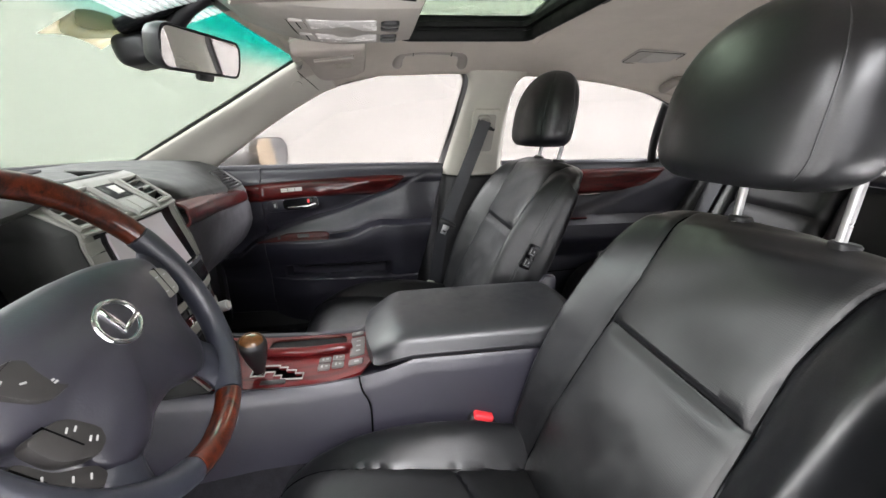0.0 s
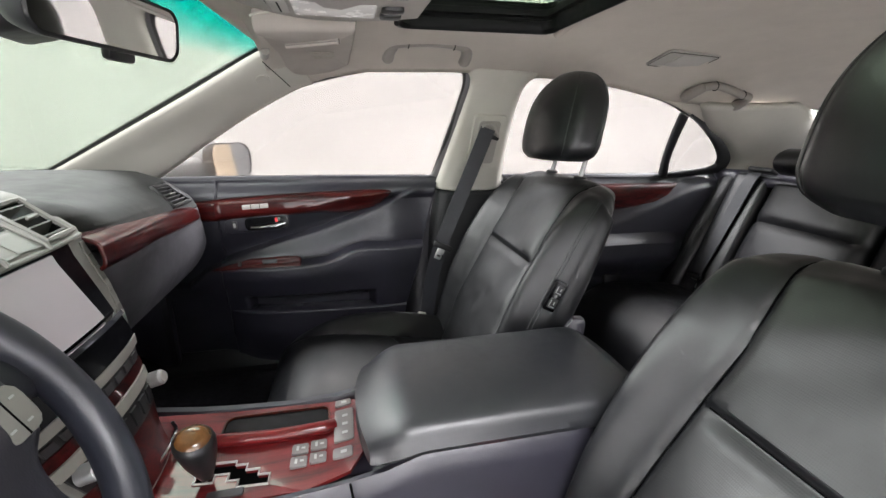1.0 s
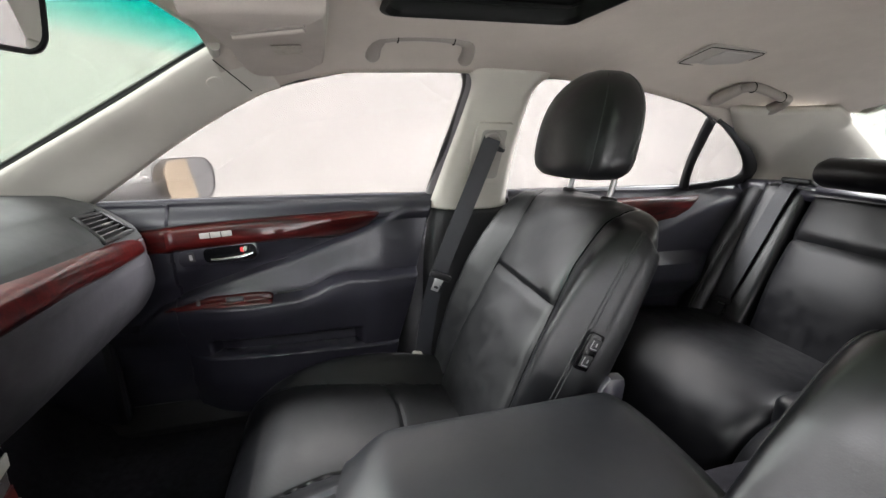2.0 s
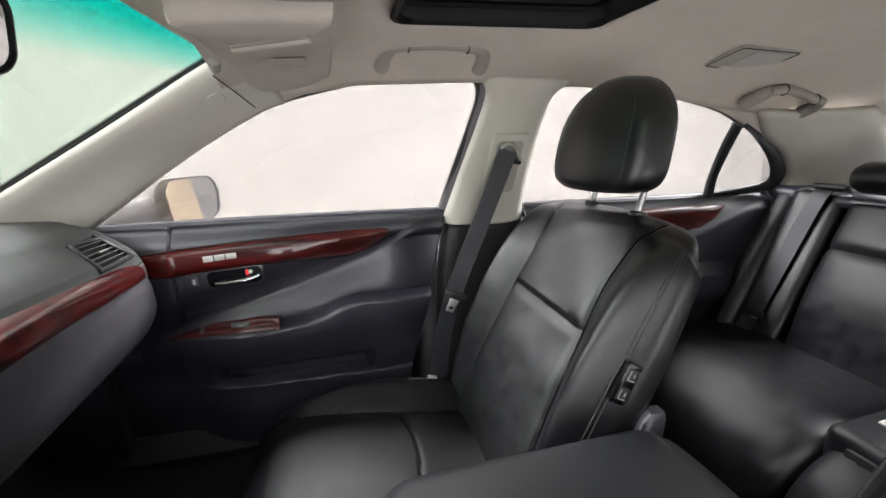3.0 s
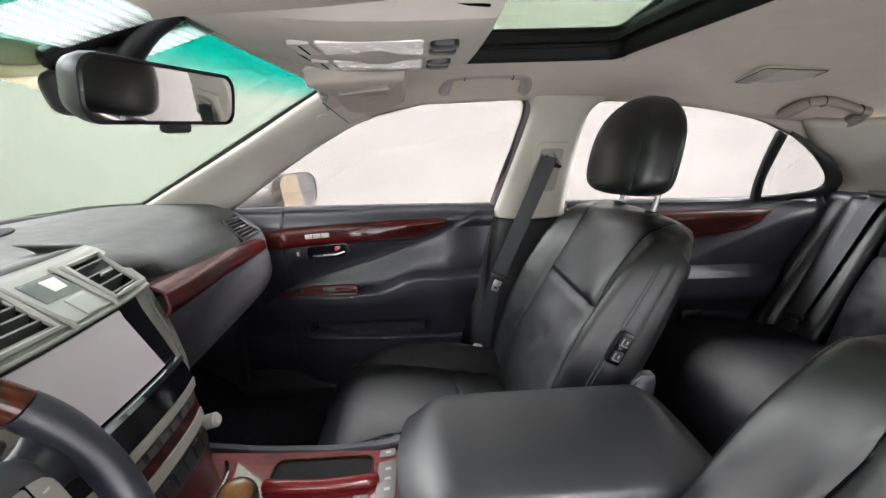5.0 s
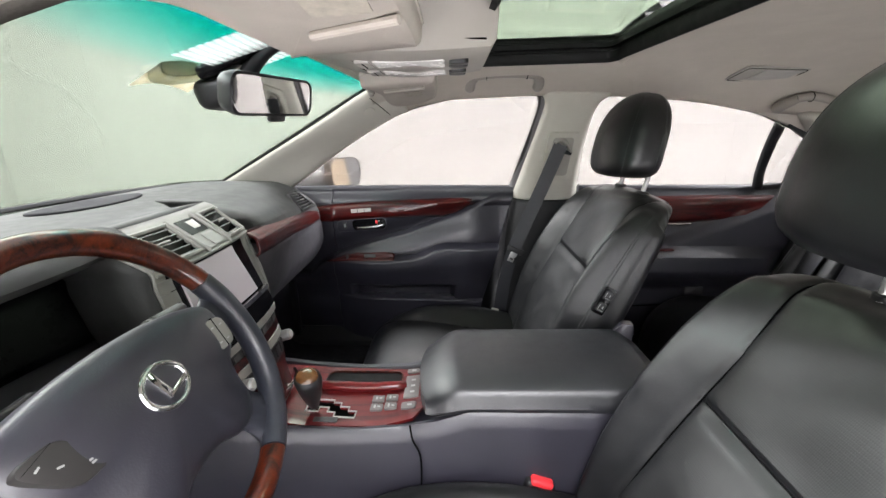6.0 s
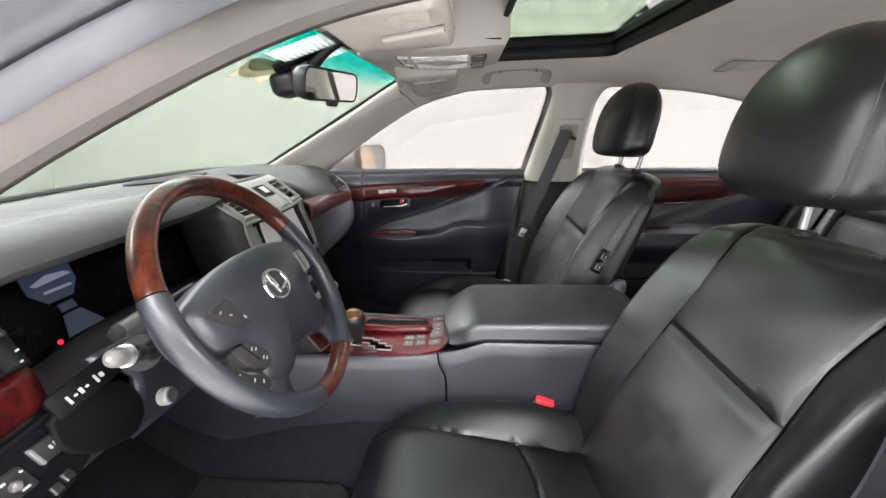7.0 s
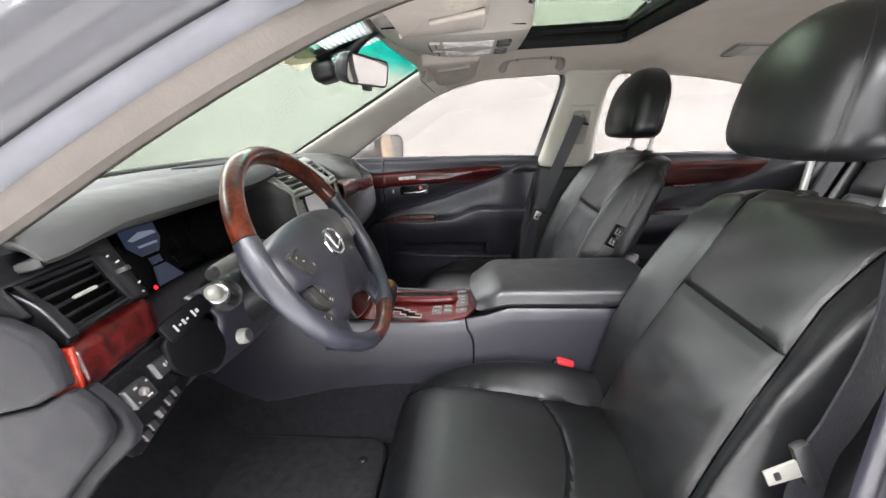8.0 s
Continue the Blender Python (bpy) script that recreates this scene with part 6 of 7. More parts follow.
# ---- passenger doors ----
def door_panel_front():
    d = thing("front_door_panel", "black front passenger door trim with burl band and armrest", "car door", kind="")

    def y_at(x, z):
        """The trim's depth: belt shoulder, scooped middle, swelling below the sculpted edge to the armrest, pocket, foot."""
        y = 0.815 - 0.022 * smooth(0.99, 0.94, z)
        edge = lerp_keys([(-0.72, 0.66), (-0.66, 0.712), (-0.59, 0.75), (-0.47, 0.79), (-0.32, 0.83), (-0.22, 0.868), (-0.11, 0.91), (-0.02, 0.955), (0.12, 1.02)], x)
        y += 0.022 * smooth(edge + 0.085, edge + 0.006, z) * smooth(0.97, 0.93, z)
        y -= 0.026 * smooth(edge + 0.008, edge - 0.008, z) * smooth(0.05, -0.10, x)
        zarm = lerp_keys([(-0.72, 0.69), (-0.66, 0.712), (-0.55, 0.724), (-0.40, 0.727), (-0.30, 0.738), (-0.255, 0.752), (-0.215, 0.772), (-0.17, 0.783), (0.02, 0.775)], x)
        reach = 0.058 * smooth(-0.74, -0.45, x)
        y -= 0.35 * reach * smooth(edge, zarm + 0.02, z)
        y -= 0.65 * reach * smooth(zarm + 0.012, zarm - 0.006, z)
        y += 0.030 * smooth(zarm - 0.02, 0.60, z) + 0.012 * smooth(0.62, 0.54, z)
        pocket = smooth(0.630, 0.612, z) * smooth(0.566 - 0.02 * (x + 0.55), 0.571 - 0.02 * (x + 0.55), z) * smooth(-0.56, -0.53, x) * smooth(-0.130, -0.16, x)
        y += 0.040 * pocket
        y -= 0.010 * smooth(0.566 - 0.02 * (x + 0.55), 0.561 - 0.02 * (x + 0.55), z) * smooth(-0.62, -0.55, x)
        y += 0.03 * smooth(0.50, 0.36, z)
        return y

    rows = []
    zs = sorted(set([round(q, 4) for q in list(np.linspace(0.345, 0.66, 60)) + list(np.linspace(0.66, 0.995, 170)) + list(np.linspace(0.545, 0.64, 40))]))
    for z in zs:
        row = []
        rear = lerp_keys([(0.345, -0.065), (0.48, -0.05), (0.73, 0.015), (0.995, 0.085)], z)
        for x in np.linspace(-0.80, rear, 210):
            row.append((x, y_at(x, z), z))
        rows.append(row)
    part("trim_panel", grid(rows), M_DOOR, d, solid=0.012, offset=0)
    # belt line pad
    part("belt_pad", tube([(x, 0.822, 0.992 + 0.004 * math.sin((x + 0.8) * 3)) for x in np.linspace(-0.80, 0.088, 24)], [0.014] * 24, 10), M_DOOR, d)
    # veneer band with a pointed tail
    rows = []
    for x in np.linspace(-0.700, -0.078, 60):
        zt = lerp_keys([(-0.70, 0.931), (-0.57, 0.942), (-0.45, 0.950), (-0.31, 0.957), (-0.17, 0.962), (-0.105, 0.962), (-0.078, 0.957)], x)
        zb = lerp_keys([(-0.70, 0.872), (-0.58, 0.876), (-0.45, 0.886), (-0.31, 0.893), (-0.24, 0.889), (-0.19, 0.889), (-0.145, 0.899), (-0.11, 0.917), (-0.088, 0.940), (-0.078, 0.955)], x)
        row = []
        for k in range(9):
            a = k / 8
            z = zb + (zt - zb) * a
            row.append((x, y_at(x, z) - 0.004 - 0.010 * (1 - (2 * a - 1) ** 4), z))
        rows.append(row)
    band = part("veneer_band", grid(rows), M_WOOD, d, "glossy dark red burl veneer band", solid=0.005, offset=0)
    part("veneer_edge", tube([(x, y_at(x, z) - 0.006, z) for x, z in ((x, lerp_keys([(-0.70, 0.934), (-0.57, 0.945), (-0.45, 0.953), (-0.31, 0.960), (-0.17, 0.965), (-0.09, 0.964)], x)) for x in np.linspace(-0.70, -0.09, 40))], 0.0025, 6), M_GREY, d)
    # seat memory buttons on the band
    mb = part("memory_switch", box((0.078, 0.008, 0.016), pose(-0.50, y_at(-0.5, 0.918) - 0.014, 0.918, 0, -4, 0), 0.003), M_PALE, d, "row of pale memory buttons")
    for k in (-0.013, 0.013):
        part("button_gap", box((0.0015, 0.002, 0.014), pose(-0.50 + k, y_at(-0.5, 0.918) - 0.0185, 0.918 - k * -0.07, 0, -4, 0), 0), M_SEAM, mb)
    # inner handle: recess, bowl, lever, lock
    m = basis((-0.505, 0.794, 0.862), (1, 0, 0.06), (0, 0, 1))
    hp = part("handle_plate", plate([(x, y) for x, y in ((-0.095, -0.012), (-0.085, -0.026), (-0.02, -0.026), (0.085, -0.026), (0.10, -0.012), (0.10, 0.016), (0.088, 0.030), (0.0, 0.030), (-0.07, 0.026), (-0.09, 0.012))], 0.010, m, 0.004), M_DOOR, d)
    part("handle_bowl", plate(rounded(0.128, 0.040, 0.014, cx=0.032), 0.0115, m), M_GLOSSBLACK, hp)
    part("door_lever", tube([m @ Vector(p) for p in ((-0.015, -0.011, 0.014), (0.01, -0.012, 0.020), (0.06, -0.010, 0.020), (0.088, -0.004, 0.014))], [0.0035, 0.005, 0.006, 0.005], 10), M_CHROME, hp, "chrome inner door lever")
    part("lock_knob", tube([m @ Vector((0.072, 0.004, 0.010)), m @ Vector((0.072, 0.012, 0.022))], 0.006, 10), M_CHROME, hp)
    part("lock_mark", plate(rounded(0.008, 0.014, 0.003, cx=0.062, cy=0.008), 0.0135, m), M_REDBTN, hp)
    part("lock_switch", plate(rounded(0.016, 0.026, 0.003, cx=-0.062, cy=0.0), 0.0125, m, 0.001), M_GREY, hp)
    part("marking", plate(rounded(0.007, 0.014, 0.001, cx=-0.062, cy=0.0), 0.0132, m), M_WHITE, hp)
    # veneer switch plate and grip slot on the armrest shelf
    rows = []
    for x in np.linspace(-0.650, -0.375, 30):
        za = lerp_keys([(-0.66, 0.714), (-0.55, 0.726), (-0.40, 0.729), (-0.37, 0.731)], x)
        zt = lerp_keys([(-0.65, 0.716), (-0.53, 0.752), (-0.42, 0.758), (-0.385, 0.756), (-0.375, 0.750)], x)
        rows.append([(x, y_at(x, z) - 0.012 - 0.004 * math.sin(math.pi * k / 5), z) for k, z in ((k, za + (zt - za) * k / 5) for k in range(6))])
    arm = part("switch_veneer", grid(rows), M_WOOD, d, "red burl veneer armrest switch plate", solid=0.005, offset=0)
    part("window_switch", box((0.044, 0.012, 0.014), pose(-0.470, y_at(-0.47, 0.742) - 0.015, 0.744, -35, 0, 0), 0.003), M_GREY, arm)
    part("seat_switch", box((0.010, 0.012, 0.018), pose(-0.560, y_at(-0.56, 0.736) - 0.015, 0.738, -35, 0, 0), 0.003), M_GREY, arm)
    part("grip_slot", box((0.095, 0.010, 0.008), pose(-0.320, y_at(-0.32, 0.752) - 0.003, 0.752, 0, -5, 0), 0.003), M_BLACK, d)
    part("grip_edge", tube([(-0.370, y_at(-0.37, 0.744) - 0.003, 0.744), (-0.27, y_at(-0.27, 0.756) - 0.003, 0.756)], 0.0022, 6), M_GREY, d)
    # map pocket lip and lower seam
    ledge = [(x, 0.5655 - 0.02 * (x + 0.55)) for x in np.linspace(-0.56, -0.055, 28)]
    part("pocket_lip", tube([(x, y_at(x, z - 0.008) + 0.0005, z) for x, z in ledge], 0.0026, 8), M_DOOR, d)
    part("lower_gap", tube([(x, y_at(x, 0.535) + 0.001, 0.548 + 0.010 * (x + 0.55)) for x in np.linspace(-0.72, -0.50, 14)], 0.0022, 6), M_SEAM, d)
    part("outer_skin", grid([[(x, 0.87 + 0.02 * math.sin((z - 0.3) * 4), z) for x in np.linspace(-0.82, 0.10, 10)] for z in np.linspace(0.30, 0.975, 8)]), M_PAINT, d, "silver painted outer door skin", solid=0.004, offset=0)
    part("front_shut_face", box((0.02, 0.08, 0.62), pose(-0.81, 0.84, 0.66), 0.004), M_PAINT, d)
    return d


def door_panel_rear():
    d = thing("rear_door_panel", "black rear passenger door trim with burl band", "car door")

    def y_at(x, z):
        y = 0.815 - 0.02 * smooth(0.995, 0.95, z)
        edge = lerp_keys([(0.35, 0.70), (0.60, 0.79), (0.80, 0.86), (1.0, 0.94), (1.15, 1.0)], x)
        y -= 0.03 * smooth(edge + 0.004, edge - 0.03, z)
        y -= 0.045 * smooth(0.785, 0.75, z) * smooth(0.62, 0.70, z) * smooth(1.12, 1.0, x)
        y += 0.02 * smooth(0.64, 0.60, z)
        y += 0.03 * smooth(0.50, 0.38, z)
        return y
    rows = []
    for z in np.linspace(0.36, 1.0, 60):
        rear = 1.30
        rows.append([(x, y_at(x, z), z) for x in np.linspace(0.33, rear, 60)])
    part("trim_panel", grid(rows), M_DOOR, d, solid=0.012, offset=0)
    part("belt_pad", tube([(x, 0.822, 0.996 + 0.012 * smooth(0.9, 1.25, x)) for x in np.linspace(0.325, 1.26, 24)], 0.014, 10), M_DOOR, d)
    rows = []
    for x in np.linspace(0.42, 1.045, 50):
        zt = lerp_keys([(0.42, 0.965), (0.8, 0.972), (1.045, 0.972)], x)
        zb = lerp_keys([(0.42, 0.855), (0.70, 0.868), (0.86, 0.882), (0.94, 0.900), (1.0, 0.928), (1.03, 0.955), (1.045, 0.970)], x)
        rows.append([(x, y_at(x, zb + (zt - zb) * a) - 0.004 - 0.010 * (1 - (2 * a - 1) ** 4), zb + (zt - zb) * a) for a in np.linspace(0, 1, 9)])
    part("veneer_band", grid(rows), M_WOOD, d, "glossy red burl veneer band", solid=0.005, offset=0)
    part("armrest", tube(cat([(0.45, 0.765, 0.735), (0.7, 0.755, 0.742), (0.95, 0.758, 0.742), (1.04, 0.775, 0.74)], 24), [0.03] * 20 + [0.028, 0.024, 0.018, 0.008], 12), M_DOOR, d)
    part("armrest_veneer", box((0.16, 0.03, 0.006), pose(0.60, 0.748, 0.776), 0.002), M_WOOD, d)
    part("door_lever", tube([(0.66, 0.775, 0.868), (0.69, 0.762, 0.87), (0.74, 0.765, 0.872)], 0.006, 8), M_CHROME, d)
    part("cup_pocket", box((0.075, 0.02, 0.085), pose(0.80, 0.772, 0.575), 0.012), M_BLACK, d)
    part("lower_gap", tube(cat([(0.40, 0.772, 0.53), (0.60, 0.768, 0.535), (0.86, 0.772, 0.55)], 16), 0.0025, 5), M_SEAM, d)
    part("outer_skin", grid([[(x, 0.87 + 0.02 * math.sin((z - 0.3) * 4), z) for x in np.linspace(0.33, 1.28, 10)] for z in np.linspace(0.30, 0.975, 8)]), M_PAINT, d, "silver painted outer door skin", solid=0.004, offset=0)
    return d


door_panel_front()
door_panel_rear()

# ---- rear seat ----
def rear_seat():
    rs = thing("rear_bench", "black leather rear bench with folded down centre armrest", "car seat")

    def pad(name, y0, y1, line, deep, edge, mat=M_REAR, relief=None, power=4.0):
        """A padded slab swept along a line in x and z between two sides; deep: thickness behind the line."""
        pts = cat([(a, 0, b) for a, b in line], 44)
        yc, w = (y0 + y1) / 2, (y1 - y0) / 2
        rows = []
        for i, p in enumerate(pts):
            d = pts[min(i + 1, 43)] - pts[max(i - 1, 0)]
            d = d / np.linalg.norm(d)
            nn = np.array([-d[2], 0, d[0]])
            f = i / 43
            s = 1 - edge * max(0, abs(2 * f - 1) - 0.85) / 0.15
            row = []
            for u, v in sring(w * (0.97 + 0.03 * s), deep / 2 * s, 0, 64, power):
                r = relief(f, u) if relief and v > 0 else 0
                row.append(p + nn * (v - deep / 2 + r) + np.array([0, yc + u, 0]))
            rows.append(row)
        return part(name, grid(rows, True, True), mat, rs)

    back_line = [(1.045, 0.47), (1.075, 0.58), (1.115, 0.72), (1.155, 0.86), (1.195, 0.97), (1.215, 1.02)]

    def back_rel(f, u):
        r = -0.016 * smooth(0.155, 0.18, abs(u))
        if abs(u) < 0.20:
            r -= 0.010 * math.exp(-((f - 0.63) / 0.018) ** 2)
            r += 0.014 * math.exp(-((f - 0.42) / 0.16) ** 2)
        return r
    for s in (1, -1):
        a, b = sorted((C + s * 0.165, C + s * 0.525))
        bk = pad("backrest", a, b, back_line, 0.10, 0.5, relief=back_rel)
        pad("side_panel", *sorted((C + s * 0.528, C + s * 0.66)), [(1.012, 0.46), (1.065, 0.60), (1.118, 0.74), (1.168, 0.88), (1.206, 0.99), (1.23, 1.035)], 0.09, 0.5, M_LEATHER, relief=lambda f, u: 0.10 * (u if s > 0 else -u), power=6.0)
        wing = pad("side_bolster", *sorted((C + s * 0.650, C + s * 0.755)), [(0.985, 0.46), (1.02, 0.58), (1.075, 0.72), (1.14, 0.86), (1.215, 0.985), (1.25, 1.03)], 0.10, 0.6, power=2.3)
        for off in (0.0, 0.009):
            part("stitching", tube(cat([(0.981, C + s * (0.672 - off), 0.50), (1.012, C + s * (0.674 - off), 0.60), (1.064, C + s * (0.677 - off), 0.72), (1.112, C + s * (0.680 - off), 0.82)], 24), 0.0013, 5), M_STITCH, wing)
        cu = pad("cushion", *sorted((C + s * 0.155, C + s * 0.73)), [(1.12, 0.468), (1.02, 0.478), (0.90, 0.488), (0.82, 0.494), (0.755, 0.488), (0.715, 0.458), (0.70, 0.40), (0.71, 0.32)], 0.11, 0.3,
                 relief=lambda f, u: 0.020 * smooth(0.13, 0.22, abs(u)) - 0.007 * math.exp(-((abs(u) - 0.145) / 0.010) ** 2) - (0.010 * math.exp(-((f - 0.30) / 0.018) ** 2) if abs(u) < 0.145 else 0) + 0.003 * math.sin(40 * u + 6 * f) * math.sin(17 * f + 1))
        part("headrest", grid([[(1.225 + 0.055 * math.sin(t) * q, C + s * 0.355 + y, 1.077 + 0.046 * math.cos(t) * q) for t in np.linspace(0, 2 * math.pi, 24, endpoint=False)]
                               for y, q in ((-0.152, 0.3), (-0.148, 0.75), (-0.13, 0.96), (-0.06, 1.0), (0.06, 1.0), (0.13, 0.96), (0.148, 0.75), (0.152, 0.3))], True, True), M_LEATHER, rs, "broad black leather rear headrest")
    pad("centre_cushion", C - 0.15, C + 0.15, [(1.12, 0.474), (1.02, 0.484), (0.90, 0.494), (0.82, 0.499), (0.755, 0.492), (0.715, 0.460), (0.70, 0.40), (0.71, 0.32)], 0.11, 0.3)
    pad("centre_backrest", C - 0.16, C + 0.16, [(1.10, 0.62), (1.135, 0.74), (1.17, 0.88), (1.21, 0.99)], 0.09, 0.5)
    arm = part("centre_armrest", box((0.42, 0.29, 0.10), pose(0.93, C + 0.02, 0.588, 0, -2, 0), 0.025, 4), M_LEATHER, rs, "folded down leather centre armrest")
    part("armrest_veneer", box((0.24, 0.20, 0.006), pose(0.93, C + 0.02, 0.640, 0, -2, 0), 0.002), M_WOOD, arm)
    part("armrest_edge", tube([(0.81, C - 0.08, 0.637), (0.81, C + 0.125, 0.637), (1.05, C + 0.125, 0.645)], 0.004, 6), M_PALE, arm)
    fr = part("drawer_front", box((0.02, 0.20, 0.055), pose(0.722, C + 0.02, 0.578), 0.008), M_BLACK, arm)
    part("drawer_gap", box((0.004, 0.15, 0.034), pose(0.711, C + 0.02, 0.576), 0.004), M_GLOSSBLACK, fr)
    return rs


rear_seat()


def seat_belt(name, label, pts, side, w, tongue, facing):
    b = thing(name, label, "seat belt")
    part("webbing", ribbon(cat(pts, 40), side, w), M_BELT, b)
    if tongue:
        m = facing
        part("tongue_frame", box((0.066, 0.012, 0.020), m, 0.005), M_BLACK, b)
        part("tongue_blade", plate([(-0.013, -0.008), (-0.011, -0.046), (0.011, -0.046), (0.013, -0.008)], 0.003, m @ pose(0, 0, 0, 90, 0, 0), 0.0006), M_SATIN if name == "driver_seat_belt" else M_STEEL, b, "steel belt tongue")
        part("tongue_slot", plate(rounded(0.012, 0.007, 0.002, cx=0, cy=-0.034), 0.0036, m @ pose(0, 0, 0, 90, 0, 0)), M_BLACK, b)
    return b


seat_belt("seat_belt", "black front passenger seat belt hanging from the centre pillar", [(0.212, 0.672, 1.165), (0.165, 0.684, 1.03), (0.115, 0.690, 0.90), (0.072, 0.692, 0.785), (0.045, 0.700, 0.66), (0.030, 0.706, 0.50), (0.030, 0.715, 0.38)],
          (1, -0.15, 0.25), 0.046, True, Matrix.Translation((0.078, 0.682, 0.790)) @ pose(0, 0, 0, 0, 24, 0))
an = thing("belt_anchor", "greige belt guide plate on the centre pillar", "belt anchor")
m = basis((0.222, 0.722, 1.125), (1, 0, 0.0), (0.05, -0.45, 0.89))
part("guide_plate", plate(rounded(0.105, 0.185, 0.014), 0.012, m @ Matrix.Translation((0, 0, 0.0)), 0.004), M_TRIM, an)
part("guide_recess", plate(rounded(0.070, 0.150, 0.012), 0.0135, m, 0.002), M_TRIM2, an)
part("guide_ring", tube(cat([m @ Vector((-0.024, 0.03, 0.018)), m @ Vector((-0.026, 0.062, 0.02)), m @ Vector((0.0, 0.070, 0.022)), m @ Vector((0.018, 0.045, 0.026)), m @ Vector((0.028, 0.030, 0.026))], 16), 0.006, 10), M_TRIM2, an)
part("guide_slot", box((0.056, 0.012, 0.014), m @ Matrix.Translation((0.004, 0.030, 0.026)) @ pose(0, 0, 0, 0, 0, -14), 0.004), M_BLACK, an)
bk = thing("belt_end_fitting", "white plastic belt end fitting beside the passenger seat", "belt fitting")
part("cover", box((0.030, 0.020, 0.030), pose(0.012, 0.700, 0.535, 0, 12, 0), 0.005), M_PALE, bk)

seat_belt("rear_seat_belt", "black rear seat belt lying on the bench back", [(1.225, 0.615, 1.045), (1.197, 0.622, 1.0), (1.158, 0.632, 0.88), (1.107, 0.640, 0.74), (1.054, 0.648, 0.60), (1.012, 0.652, 0.50), (1.000, 0.654, 0.47)],
          (0.0, 1, 0), 0.048, True, Matrix.Translation((1.062, 0.640, 0.64)) @ pose(0, 0, 0, 0, 0, 90) @ pose(0, 0, 0, 0, 8, 0))
part("belt_guide", box((0.04, 0.09, 0.016), pose(1.222, 0.60, 1.04, 0, 20, 0), 0.006), M_BLACK, thing("belt_guide_cover", "black rear belt guide on the shelf edge", "belt guide"))

seat_belt("driver_seat_belt", "black driver seat belt with steel tongue beside the seat", [(0.235, -0.60, 1.10), (0.222, -0.635, 0.95), (0.192, -0.645, 0.83), (0.172, -0.648, 0.76), (0.172, -0.655, 0.60), (0.18, -0.66, 0.42)],
          (1, 0.1, 0.1), 0.046, True, Matrix.Translation((0.160, -0.652, 0.772)) @ pose(0, 0, 0, 0, 62, 0))

# driver-side centre pillar
lo, hi = [(0.176, -0.70, 1.02), (0.170, -0.705, 0.85), (0.165, -0.71, 0.70), (0.16, -0.71, 0.40)], [(0.34, -0.69, 1.02), (0.35, -0.70, 0.85), (0.36, -0.70, 0.70), (0.37, -0.70, 0.40)]
structure("pillar_trim_driver_lower", strip(lo, hi, bulge=0.02, inward=1), M_PAD, "slate lower centre pillar cover", "pillar trim", solid=0.016, offset=0)
# silver pillar in greige, the light on it put into the colour
structure("pillar_skin_driver", box((0.17, 0.05, 0.62), pose(0.262, -0.755, 0.68), 0.02, 3), M_TRIM2, "silver centre pillar in the open door aperture, coloured pale as if lit", "car pillar")


# ---- painted body side round the open driver door ----
def body_side():
    spine = [(-1.02, 0.875, 0.86), (-0.90, 0.845, 0.925)] + [tuple(p) for p in A_IN[:5]] + [(-0.26, 0.667, 1.293), (-0.15, 0.658, 1.312), (0.0, 0.653, 1.321), (0.2, 0.652, 1.322), (0.42, 0.655, 1.319)]
    pts = cat(spine, 70)

    def rows_for(sec):
        rows = []
        for i, p in enumerate(pts):
            d = Vector(pts[min(i + 1, 69)] - pts[max(i - 1, 0)]).normalized()
            nn = Vector((0, 0.85, 0.53))
            nn = (nn - d * nn.dot(d)).normalized()
            u = d.cross(nn)
            rows.append([Vector(p) + nn * a + u * b for a, b in sec])
        return rows
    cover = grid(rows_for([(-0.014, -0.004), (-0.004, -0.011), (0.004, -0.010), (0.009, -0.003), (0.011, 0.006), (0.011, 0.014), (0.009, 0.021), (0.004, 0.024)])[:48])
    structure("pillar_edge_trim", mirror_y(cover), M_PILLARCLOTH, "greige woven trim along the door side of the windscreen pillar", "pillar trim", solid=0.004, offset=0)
    seal = grid(rows_for([(0.002, 0.018), (0.010, 0.019), (0.016, 0.022), (0.021, 0.030), (0.023, 0.038), (0.022, 0.046), (0.017, 0.053)]))
    skin = grid(rows_for([(0.016, 0.050), (0.025, 0.048), (0.035, 0.051), (0.042, 0.058), (0.046, 0.070), (0.052, 0.074), (0.062, 0.078), (0.072, 0.088), (0.078, 0.104), (0.075, 0.124), (0.064, 0.142), (0.044, 0.154), (0.010, 0.158)]))
    structure("door_seal", mirror_y(seal), M_GREYSEAL, "grey rubber door seal round the opening", "door seal", solid=0.004, offset=0)
    structure("body_side", mirror_y(skin), M_PAINT, "silver painted windscreen pillar and roof rail", "car body", solid=0.003, offset=0)


M_GREYSEAL = surface("grey_flocked_seal", (0.085, 0.085, 0.095), 0.8, var=0.08)
body_side()


